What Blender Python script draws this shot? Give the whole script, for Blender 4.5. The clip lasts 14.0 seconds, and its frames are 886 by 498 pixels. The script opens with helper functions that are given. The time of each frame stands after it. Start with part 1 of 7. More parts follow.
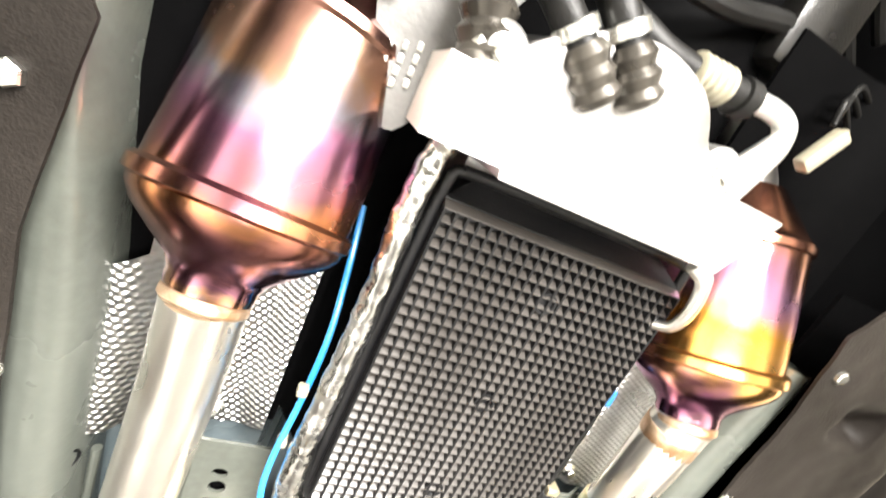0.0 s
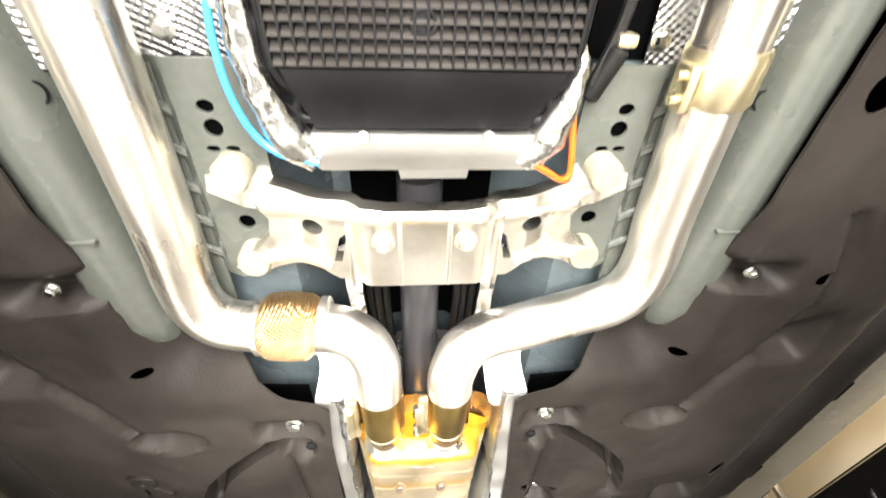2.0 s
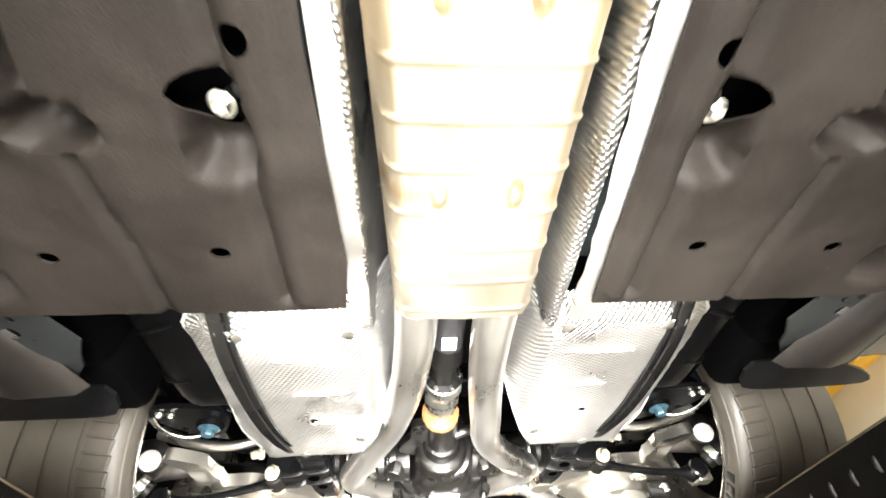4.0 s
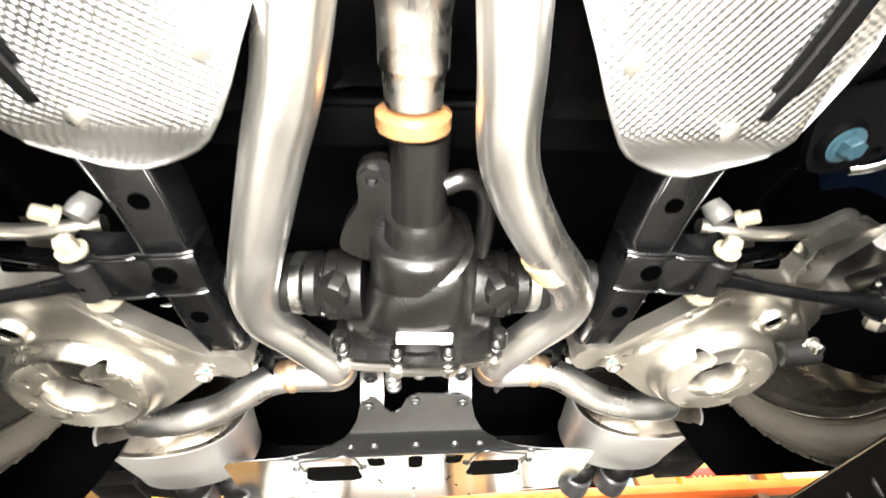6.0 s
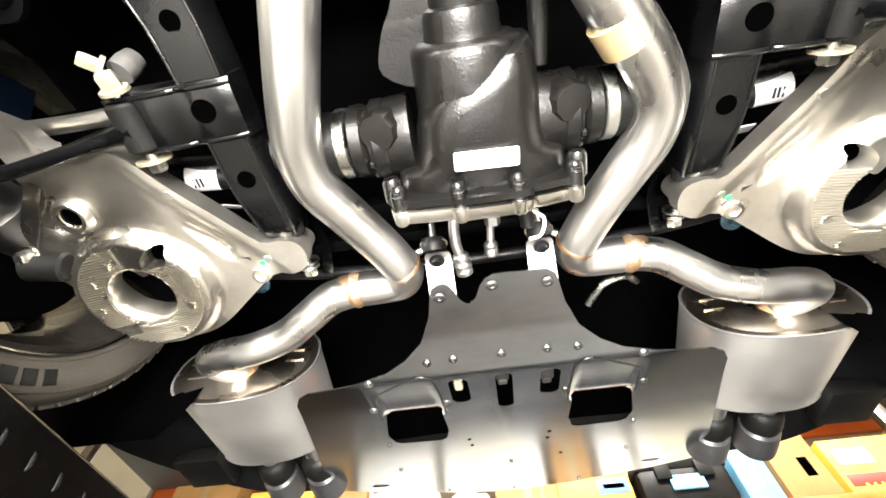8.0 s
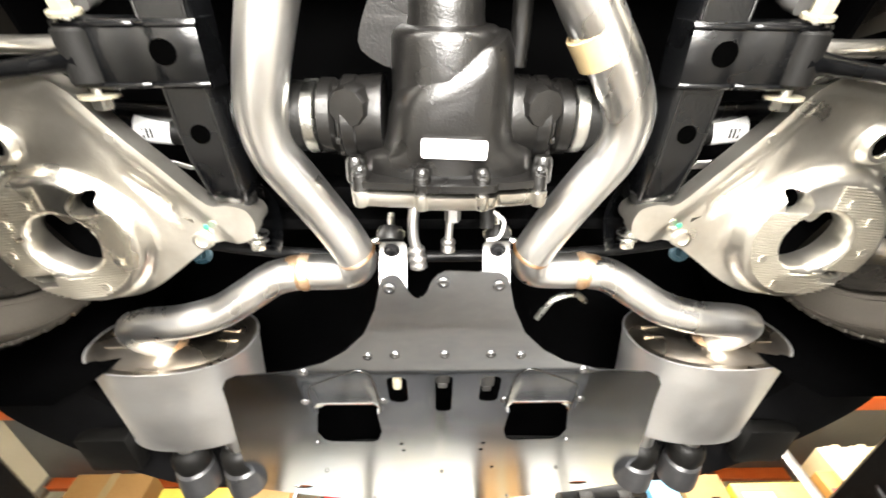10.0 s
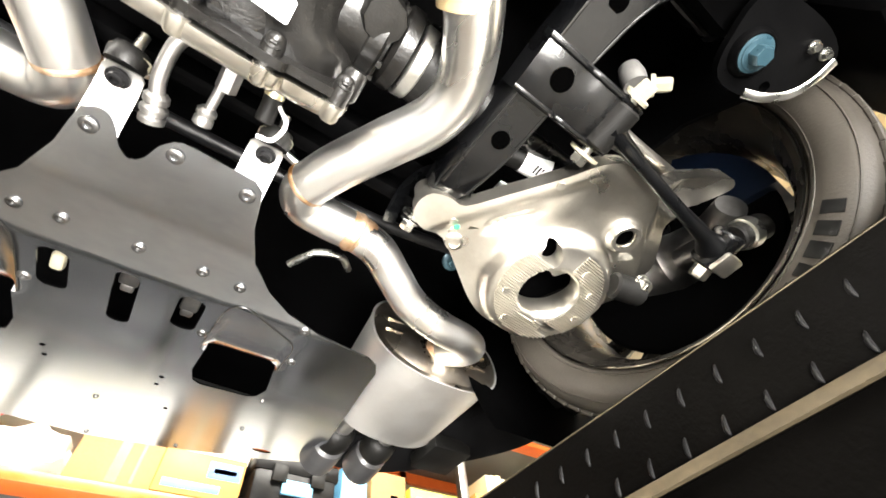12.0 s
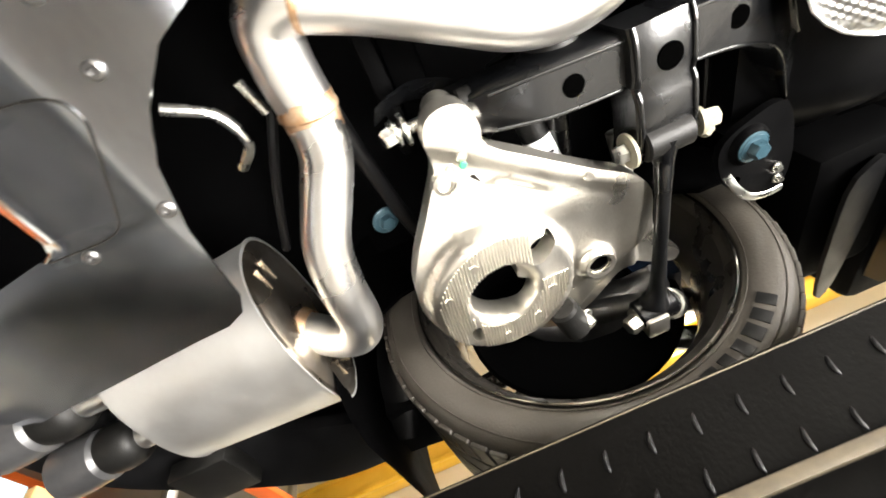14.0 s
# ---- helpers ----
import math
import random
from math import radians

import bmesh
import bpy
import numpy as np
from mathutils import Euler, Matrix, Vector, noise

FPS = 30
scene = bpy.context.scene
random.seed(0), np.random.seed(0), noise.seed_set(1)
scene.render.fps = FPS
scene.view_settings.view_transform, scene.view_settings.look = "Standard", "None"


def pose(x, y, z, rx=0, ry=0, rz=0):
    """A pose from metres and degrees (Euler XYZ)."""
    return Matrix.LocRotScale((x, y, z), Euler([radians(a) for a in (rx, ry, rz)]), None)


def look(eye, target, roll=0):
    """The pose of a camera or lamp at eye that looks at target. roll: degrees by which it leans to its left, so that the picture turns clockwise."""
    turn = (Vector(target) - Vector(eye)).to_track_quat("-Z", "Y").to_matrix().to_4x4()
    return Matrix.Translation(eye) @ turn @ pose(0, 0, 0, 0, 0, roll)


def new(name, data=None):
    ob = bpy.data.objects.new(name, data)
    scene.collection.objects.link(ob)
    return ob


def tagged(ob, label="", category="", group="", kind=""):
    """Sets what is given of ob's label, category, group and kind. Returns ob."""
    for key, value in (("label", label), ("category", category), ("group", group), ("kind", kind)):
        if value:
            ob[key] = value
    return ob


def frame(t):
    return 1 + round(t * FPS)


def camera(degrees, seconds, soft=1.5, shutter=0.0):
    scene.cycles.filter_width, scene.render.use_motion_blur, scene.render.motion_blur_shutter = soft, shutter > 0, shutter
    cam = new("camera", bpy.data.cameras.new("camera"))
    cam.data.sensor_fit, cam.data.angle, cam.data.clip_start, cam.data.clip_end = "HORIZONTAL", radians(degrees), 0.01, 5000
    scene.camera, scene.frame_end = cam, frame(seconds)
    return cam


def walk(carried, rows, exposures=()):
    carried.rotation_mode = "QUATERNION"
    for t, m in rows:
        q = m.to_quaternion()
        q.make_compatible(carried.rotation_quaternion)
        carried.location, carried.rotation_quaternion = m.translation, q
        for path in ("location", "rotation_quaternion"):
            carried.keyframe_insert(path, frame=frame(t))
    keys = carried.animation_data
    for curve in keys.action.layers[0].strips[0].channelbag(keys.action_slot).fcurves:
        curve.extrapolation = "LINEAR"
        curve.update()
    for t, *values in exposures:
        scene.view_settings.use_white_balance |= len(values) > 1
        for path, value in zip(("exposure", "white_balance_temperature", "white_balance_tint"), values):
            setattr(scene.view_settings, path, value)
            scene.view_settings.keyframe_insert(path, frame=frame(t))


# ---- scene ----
import collections
from mathutils import geometry

PATH = [
    (0, -0.2355, -0.2708, 1.3701, 155.5660, 10.6200, -24.9400),
    (0.5, -0.1612, -0.2362, 1.3305, 151.4730, 9.0230, -13.4530),
    (1, -0.0963, -0.1647, 1.2914, 147.3540, 7.5000, -7.1180),
    (1.5, -0.0714, -0.0802, 1.2929, 143.9620, 5.3790, -3.2320),
    (2, -0.0200, 0.0446, 1.2993, 141.5180, 4.3680, -2.0730),
    (2.5, -0.0394, 0.2074, 1.2855, 141.1760, 4.5100, -2.8880),
    (3, -0.0872, 0.4644, 1.2393, 141.4230, 5.0750, -3.8950),
    (3.5, -0.1299, 0.6558, 1.1626, 142.0800, 4.3130, -3.1880),
    (4, -0.0754, 0.8843, 1.2789, 139.0960, 3.9290, -2.3660),
    (4.2, -0.0565, 0.9582, 1.3092, 137.5410, 4.2540, -2.3820),
    (6.3, 0.0096, 1.7478, 1.3134, 140.6310, 3.1150, -2.8210),
    (6.5, 0.0425, 1.8165, 1.3277, 141.4100, 2.6950, -2.3230),
    (7, 0.0516, 1.9211, 1.2718, 144.1650, 2.6680, 0.5470),
    (7.5, 0.0016, 1.9439, 1.2147, 145.5000, 1.2530, 6.3560),
    (7.7, -0.0161, 1.9343, 1.2013, 146.0860, 0.8160, 8.8720),
    (9.8, -0.0317, 1.9587, 1.1881, 148.8190, 0.3820, 3.4750),
    (10, -0.0154, 1.9682, 1.1891, 148.6170, 1.0590, -0.3580),
    (10.5, 0.0140, 1.9833, 1.1875, 147.9570, 3.1470, -10.1490),
    (11, 0.0611, 1.9912, 1.1996, 146.7170, 4.8930, -19.7350),
    (11.5, 0.1006, 2.0126, 1.2224, 145.3420, 5.6920, -28.1790),
    (12, 0.0959, 2.0349, 1.2277, 143.9420, 5.9770, -35.7480),
    (12.5, 0.0638, 2.0774, 1.2231, 141.7550, 5.9310, -42.6620),
    (13, 0.0859, 2.1341, 1.2792, 143.0090, 8.4490, -50.7840),
    (13.5, 0.1509, 2.1554, 1.3859, 142.3240, 9.7790, -58.7760),
    (14, 0.1158, 2.3120, 1.3272, 143.1800, 14.0760, -69.8630),
]
cam = camera(93.24, 14.0, soft=1.6, shutter=0.3)
walk(cam, [(t, pose(*v)) for t, *v in PATH], exposures=[(0.0, 0.15), (1.0, -0.12), (1.5, -0.08), (2.5, -0.18), (3.2, -0.08), (4.1, 0.15), (4.7, -0.15), (6.3, 0.0), (7.7, -0.1), (11.0, 0.06), (12.5, 0.08), (14.0, 0.1)])

# ---------------------------------------------------------------- light
world = bpy.data.worlds.new("workshop")
scene.world = world
world.use_nodes = True
world.node_tree.nodes["Background"].inputs["Color"].default_value = (0.9, 0.95, 1.0, 1)
world.node_tree.nodes["Background"].inputs["Strength"].default_value = 0.02

# added fill lamps: place along the car and watts
FILL_LAMPS = ((-1.45, 27.0), (-0.85, 29.0), (-0.22, 23.2), (0.42, 19.8), (1.02, 24.9), (1.58, 35.3), (2.15, 20.6))


def area(name, at, to, sx, sy, watts, col):
    d = bpy.data.lights.new(name, "AREA")
    d.shape, d.size, d.size_y, d.energy, d.color = "RECTANGLE", sx, sy, watts, col
    ob = new(name, d)
    ob.matrix_world = look(at, to)
    return ob


# a row of added, unseen fill lamps between the runways, tipped towards the rear, and unseen ceiling panels behind the
# car
for y, watts in FILL_LAMPS:
    area("fill_panel", (0.0, y, 0.97), (0.0, y + 1.0, 1.68), 0.62, 0.26, watts, (1.0, 0.962, 0.908)).data.spread = radians(115)
area("ceiling_lamp_rear", (1.5, 3.25, 3.9), (1.5, 4.75, 1.75), 5.0, 0.6, 165, (1.0, 0.95, 0.86)).data.spread = radians(80)
# unseen side lamps, added so that the floor's bounce fills the underside
for x in (-2.6, 2.6):
    area("side_fill_lamp", (x, 0.1, 4.3), (x * 1.04, 0.1, 0.0), 1.0, 3.4, 900, (1.0, 0.95, 0.86)).data.spread = radians(125 if x > 0 else 92)

# ---------------------------------------------------------------- materials
def mat(name, col, col2=None, rough=0.5, metal=0.0, scale=8.0, fine=120.0, bump=0.0, bump_scale=200.0, rvar=0.12, coat=0.0,
        stretch=(1, 1, 1), spec=0.5):
    """Two scales of colour variation, uneven roughness and a fine relief."""
    m = bpy.data.materials.new(name)
    m.use_nodes = True
    nt = m.node_tree
    b = nt.nodes["Principled BSDF"]
    tc = nt.nodes.new("ShaderNodeTexCoord")
    mp = nt.nodes.new("ShaderNodeMapping")
    mp.inputs["Scale"].default_value = stretch
    nt.links.new(tc.outputs["Object"], mp.inputs["Vector"])
    n1 = nt.nodes.new("ShaderNodeTexNoise")
    n1.inputs["Scale"].default_value, n1.inputs["Detail"].default_value = scale, 5
    n2 = nt.nodes.new("ShaderNodeTexNoise")
    n2.inputs["Scale"].default_value, n2.inputs["Detail"].default_value = fine, 3
    for n in (n1, n2):
        nt.links.new(mp.outputs["Vector"], n.inputs["Vector"])
    add = nt.nodes.new("ShaderNodeMath")
    add.operation = "MULTIPLY_ADD"
    nt.links.new(n2.outputs["Fac"], add.inputs[0])
    add.inputs[1].default_value = 0.35
    nt.links.new(n1.outputs["Fac"], add.inputs[2])
    ramp = nt.nodes.new("ShaderNodeValToRGB")
    c2 = col2 or tuple(min(1, c * 1.35) for c in col)
    ramp.color_ramp.elements[0].position, ramp.color_ramp.elements[1].position = 0.42, 0.95
    ramp.color_ramp.elements[0].color = (*col, 1)
    ramp.color_ramp.elements[1].color = (*c2, 1)
    nt.links.new(add.outputs[0], ramp.inputs["Fac"])
    nt.links.new(ramp.outputs["Color"], b.inputs["Base Color"])
    mr = nt.nodes.new("ShaderNodeMapRange")
    mr.inputs["From Min"].default_value, mr.inputs["From Max"].default_value = 0.3, 0.75
    mr.inputs["To Min"].default_value, mr.inputs["To Max"].default_value = max(0.03, rough - rvar), min(1, rough + rvar)
    nt.links.new(n1.outputs["Fac"], mr.inputs["Value"])
    nt.links.new(mr.outputs["Result"], b.inputs["Roughness"])
    b.inputs["Metallic"].default_value = metal
    b.inputs["Coat Weight"].default_value = coat
    b.inputs["Specular IOR Level"].default_value = spec
    if bump:
        n3 = nt.nodes.new("ShaderNodeTexNoise")
        n3.inputs["Scale"].default_value, n3.inputs["Detail"].default_value = bump_scale, 4
        nt.links.new(mp.outputs["Vector"], n3.inputs["Vector"])
        bp = nt.nodes.new("ShaderNodeBump")
        bp.inputs["Strength"].default_value, bp.inputs["Distance"].default_value = bump, 0.002
        nt.links.new(n3.outputs["Fac"], bp.inputs["Height"])
        nt.links.new(bp.outputs["Normal"], b.inputs["Normal"])
    return m


def foil(name, pitch, depth, rough, col=(0.66, 0.66, 0.655), col2=(0.82, 0.82, 0.81)):
    """Embossed aluminium foil: rows of small dimples over crumpled sheet."""
    m = mat(name, col, col2, rough, 1.0, 6, 60)
    nt = m.node_tree
    tc = nt.nodes.new("ShaderNodeTexCoord")
    rot = nt.nodes.new("ShaderNodeMapping")
    rot.inputs["Rotation"].default_value = (0, 0, radians(14))
    rot.inputs["Scale"].default_value = (1, 1.25, 0.6)
    nt.links.new(tc.outputs["Object"], rot.inputs["Vector"])
    sep = nt.nodes.new("ShaderNodeSeparateXYZ")
    nt.links.new(rot.outputs["Vector"], sep.inputs["Vector"])
    waves = []
    for axis in ("X", "Y"):
        k = nt.nodes.new("ShaderNodeMath")
        k.operation = "MULTIPLY"
        k.inputs[1].default_value = 2 * math.pi / pitch
        nt.links.new(sep.outputs[axis], k.inputs[0])
        s = nt.nodes.new("ShaderNodeMath")
        s.operation = "SINE"
        nt.links.new(k.outputs[0], s.inputs[0])
        waves.append(s)
    mul = nt.nodes.new("ShaderNodeMath")
    mul.operation = "MULTIPLY"
    nt.links.new(waves[0].outputs[0], mul.inputs[0])
    nt.links.new(waves[1].outputs[0], mul.inputs[1])
    crumple = nt.nodes.new("ShaderNodeTexNoise")
    crumple.inputs["Scale"].default_value = 14
    nt.links.new(tc.outputs["Object"], crumple.inputs["Vector"])
    tot = nt.nodes.new("ShaderNodeMath")
    tot.operation = "MULTIPLY_ADD"
    nt.links.new(crumple.outputs["Fac"], tot.inputs[0])
    tot.inputs[1].default_value = 1.6
    nt.links.new(mul.outputs[0], tot.inputs[2])
    bp = nt.nodes.new("ShaderNodeBump")
    bp.inputs["Strength"].default_value, bp.inputs["Distance"].default_value = 0.8, depth
    nt.links.new(tot.outputs[0], bp.inputs["Height"])
    nt.links.new(bp.outputs["Normal"], nt.nodes["Principled BSDF"].inputs["Normal"])
    return m


def tinted(name, axis, start, end, stops, rough=0.22, noise_amount=0.1):
    """Heat-tinted steel: colours of the oxide film run along one axis of the part."""
    m = mat(name, (0.5, 0.5, 0.5), None, rough, 1.0, 10, 90)
    nt = m.node_tree
    b = nt.nodes["Principled BSDF"]
    tc = nt.nodes.new("ShaderNodeTexCoord")
    sep = nt.nodes.new("ShaderNodeSeparateXYZ")
    nt.links.new(tc.outputs["Object"], sep.inputs["Vector"])
    mr = nt.nodes.new("ShaderNodeMapRange")
    mr.inputs["From Min"].default_value, mr.inputs["From Max"].default_value = start, end
    nt.links.new(sep.outputs[axis], mr.inputs["Value"])
    n = nt.nodes.new("ShaderNodeTexNoise")
    n.inputs["Scale"].default_value, n.inputs["Detail"].default_value = 14, 4
    nt.links.new(tc.outputs["Object"], n.inputs["Vector"])
    sub = nt.nodes.new("ShaderNodeMath")
    sub.operation = "SUBTRACT"
    nt.links.new(n.outputs["Fac"], sub.inputs[0])
    sub.inputs[1].default_value = 0.5
    ma = nt.nodes.new("ShaderNodeMath")
    ma.operation = "MULTIPLY_ADD"
    nt.links.new(sub.outputs[0], ma.inputs[0])
    ma.inputs[1].default_value = noise_amount * 3
    nt.links.new(mr.outputs["Result"], ma.inputs[2])
    ramp = nt.nodes.new("ShaderNodeValToRGB")
    while len(ramp.color_ramp.elements) < len(stops):
        ramp.color_ramp.elements.new(0.5)
    for e, (p, c) in zip(ramp.color_ramp.elements, stops):
        e.position, e.color = p, (*c, 1)
    nt.links.new(ma.outputs[0], ramp.inputs["Fac"])
    nt.links.new(ramp.outputs["Color"], b.inputs["Base Color"])
    return m


def glow(name, col, strength):
    m = bpy.data.materials.new(name)
    m.use_nodes = True
    b = m.node_tree.nodes["Principled BSDF"]
    b.inputs["Base Color"].default_value = (*col, 1)
    b.inputs["Emission Color"].default_value = (*col, 1)
    b.inputs["Emission Strength"].default_value = strength
    return m


STEEL = mat("stainless_steel", (0.90, 0.885, 0.855), (0.99, 0.985, 0.97), 0.32, 1.0, 9, 70, 0.09, 60, 0.08, stretch=(1.4, 0.6, 1))
STEEL_FRONT = mat("creamy_stained_steel", (0.81, 0.755, 0.67), (0.96, 0.935, 0.89), 0.33, 0.97, 12, 80, 0.10, 60, stretch=(1, 0.35, 1))
STEEL_DARK = mat("dull_steel", (0.24, 0.235, 0.23), (0.42, 0.41, 0.40), 0.4, 1.0, 9, 80, 0.1, 120)
RUST = mat("heat_stained_weld", (0.36, 0.17, 0.055), (0.74, 0.58, 0.42), 0.42, 0.9, 30, 160, 0.3, 300)
ALU_CAST = mat("cast_aluminium", (0.72, 0.685, 0.61), (0.90, 0.87, 0.80), 0.34, 1.0, 6, 90, 0.16, 220)
ALU_PLATE = mat("brushed_aluminium_plate", (0.36, 0.385, 0.425), (0.50, 0.52, 0.555), 0.17, 1.0, 4, 45, 0.0, 60, 0.03, stretch=(1, 2, 1))
ALU_WHITE = mat("machined_aluminium", (0.70, 0.695, 0.675), (0.84, 0.835, 0.81), 0.38, 1.0, 6, 70, 0.05, 200)
ZINC = mat("zinc_plated_bolt", (0.62, 0.62, 0.58), (0.78, 0.78, 0.74), 0.3, 1.0, 30, 200, 0.1, 300)
BLUE_BOLT = mat("blue_coated_bolt", (0.020, 0.050, 0.068), (0.036, 0.074, 0.095), 0.35, 0.3, 30, 200, 0.1, 300)
YELLOW_ZINC = mat("yellow_zinc_clamp", (0.80, 0.68, 0.42), (0.92, 0.84, 0.62), 0.36, 1.0, 20, 160, 0.1, 200)
FELT = mat("dark_fibre_undertray", (0.0070, 0.0058, 0.0050), (0.0240, 0.0205, 0.0176), 0.54, 0.0, 5, 260, 0.35, 420, 0.08, spec=0.12)
PLASTIC = mat("black_plastic", (0.0030, 0.0030, 0.0032), (0.006, 0.006, 0.0065), 0.42, 0.0, 12, 180, 0.15, 300, spec=0.2)
# lighter copy of the pan's black plastic, for rib faces that catch light
LIT_RIB_PLASTIC = mat("lightened_rib_plastic", (0.020, 0.0178, 0.0158), (0.034, 0.0305, 0.0275), 0.34, 0.0, 14, 160, 0.1, 300, 0.08)
BLACK_GLOSS = mat("glossy_black_paint", (0.0008, 0.0009, 0.0011), (0.0020, 0.0021, 0.0024), 0.27, 0.0, 8, 150, 0.12, 260, 0.07, coat=0.15, spec=0.45)
DIFF_BLACK = mat("satin_black_casting", (0.0028, 0.0026, 0.0024), (0.0055, 0.0052, 0.0048), 0.30, 0.0, 10, 220, 0.25, 340, 0.05, coat=0.2)
BODY_GREY = mat("grey_green_underbody_paint", (0.044, 0.048, 0.041), (0.074, 0.080, 0.070), 0.26, 0.0, 5, 90, 0.1, 160, 0.1)
BODY_BLUE = mat("blue_grey_primer", (0.085, 0.110, 0.122), (0.150, 0.182, 0.195), 0.27, 0.0, 5, 90, 0.1, 160, 0.1)
RUBBER = mat("black_rubber", (0.0028, 0.0027, 0.0025), (0.006, 0.0058, 0.0054), 0.5, 0.0, 10, 180, 0.2, 300, spec=0.2)
TYRE = mat("tyre_rubber", (0.034, 0.030, 0.0245), (0.061, 0.054, 0.045), 0.5, 0.0, 8, 180, 0.25, 260)
TYRE_TEXT = mat("moulded_sidewall_letter", (0.004, 0.004, 0.004), None, 0.45, spec=0.25)
RAMP = mat("black_painted_steel", (0.0005, 0.00045, 0.0004), (0.0016, 0.0014, 0.0012), 0.42, 0.0, 5, 120, 0.3, 150, spec=0.05)
# near-zero colour: lack of light is put into the surface itself
UNLIT_BLACK = mat("unlit_black_body", (0.0008, 0.0008, 0.0009), (0.0016, 0.0016, 0.0017), 0.6, 0.0, 6, 90, 0.1, 120, spec=0.015)
FOIL_FLAT = mat("smooth_aluminium_sheet", (0.80, 0.80, 0.79), (0.92, 0.92, 0.91), 0.42, 1.0, 8, 70, 0.15, 60)
RAMP_EDGE = mat("worn_runway_edge", (0.012, 0.010, 0.007), (0.10, 0.078, 0.046), 0.45, 0.2, 7, 120, 0.3, 150, stretch=(1, 0.5, 1))
FOIL = foil("embossed_foil", 0.0115, 0.0014, 0.33, (0.46, 0.46, 0.455), (0.66, 0.66, 0.65))
FOIL_BROWN = foil("heat_browned_foil", 0.0085, 0.0009, 0.34, (0.13, 0.10, 0.075), (0.30, 0.25, 0.19))
FOIL_FINE = foil("fine_embossed_foil", 0.0065, 0.0005, 0.44, (0.74, 0.74, 0.735), (0.88, 0.88, 0.875))
FOIL_TANK = foil("tank_shield_foil", 0.0105, 0.0013, 0.36, (0.60, 0.60, 0.60), (0.76, 0.76, 0.755))
FOIL_WRAP = mat("wrinkled_foil_tape", (0.40, 0.40, 0.39), (0.66, 0.66, 0.65), 0.26, 1.0, 18, 90, 1.0, 95)
FOIL_PLAIN = mat("crumpled_foil", (0.78, 0.78, 0.77), (0.93, 0.93, 0.92), 0.42, 1.0, 10, 60, 0.8, 55)
BLUE_HOSE = mat("blue_nylon_hose", (0.012, 0.16, 0.40), (0.035, 0.24, 0.50), 0.35)
BLUE_PLUG = mat("dark_blue_plastic", (0.006, 0.06, 0.18), (0.012, 0.10, 0.26), 0.4)
ORANGE_HOSE = mat("orange_nylon_hose", (0.42, 0.065, 0.004), (0.52, 0.10, 0.01), 0.35)
WHITE_LABEL = mat("white_paper_label", (0.72, 0.72, 0.72), (0.8, 0.8, 0.8), 0.6)
CREAM = mat("cream_plastic", (0.17, 0.155, 0.11), (0.25, 0.23, 0.175), 0.45)
INK = mat("black_ink", (0.02, 0.02, 0.02), None, 0.6)
COPPER = mat("copper_seal", (0.5, 0.25, 0.10), (0.62, 0.35, 0.17), 0.35, 0.6)
GREEN = mat("green_paint_mark", (0.02, 0.16, 0.08), None, 0.6)
TIN = mat("masking_tape", (0.28, 0.21, 0.105), (0.38, 0.295, 0.165), 0.6)
CARD = mat("brown_cardboard", (0.30, 0.165, 0.055), (0.40, 0.235, 0.09), 0.75, 0, 5, 90, 0.15, 200)
CARD_ORANGE = mat("orange_printed_cardboard", (0.42, 0.20, 0.04), (0.52, 0.26, 0.06), 0.6, 0, 5, 60)
CARD_YELLOW = mat("yellow_printed_cardboard", (0.72, 0.55, 0.06), (0.8, 0.64, 0.12), 0.6, 0, 5, 60)
BOARD = mat("cream_foam_board", (0.70, 0.56, 0.33), (0.80, 0.68, 0.45), 0.6, 0, 5, 60)
YELLOW_STEEL = mat("yellow_painted_steel", (0.72, 0.42, 0.03), (0.82, 0.52, 0.06), 0.4, 0, 5, 60)
SHELF = mat("grey_shelf_board", (0.10, 0.105, 0.115), (0.16, 0.165, 0.175), 0.5, 0, 5, 60)
CARD_WHITE = mat("white_cardboard", (0.68, 0.66, 0.6), (0.78, 0.76, 0.7), 0.6, 0, 5, 60)
BLUE_CARD = mat("light_blue_cardboard", (0.12, 0.38, 0.62), (0.2, 0.48, 0.7), 0.6)
RED_PRINT = mat("red_print", (0.60, 0.03, 0.02), None, 0.5)
BLUE_PRINT = mat("blue_print", (0.08, 0.16, 0.34), (0.12, 0.22, 0.42), 0.6)
PURPLE = mat("purple_bag", (0.10, 0.03, 0.16), (0.16, 0.06, 0.24), 0.35)
ORANGE_STEEL = mat("orange_rack_beam", (0.72, 0.13, 0.02), (0.8, 0.18, 0.04), 0.4)
WALL = mat("off_white_wall_paint", (0.66, 0.62, 0.52), (0.74, 0.70, 0.6), 0.8, 0, 2, 40)
CONCRETE = mat("grey_sealed_concrete", (0.30, 0.295, 0.28), (0.40, 0.39, 0.375), 0.45, 0, 2, 60, 0.1, 90)
CAT = tinted("heat_tinted_catalyst_steel", "Y", -0.40, -0.05, [(0.0, (0.16, 0.07, 0.06)), (0.28, (0.24, 0.11, 0.10)), (0.40, (0.36, 0.22, 0.15)), (0.47, (0.36, 0.34, 0.42)), (0.54, (0.38, 0.17, 0.30)),
                                                        (0.66, (0.38, 0.16, 0.18)), (0.735, (0.60, 0.27, 0.13)), (0.80, (0.33, 0.14, 0.11)), (0.87, (0.27, 0.11, 0.12)), (0.94, (0.33, 0.15, 0.22)), (0.97, (0.56, 0.30, 0.17)), (1.0, (0.46, 0.34, 0.38))], 0.22, 0.14)
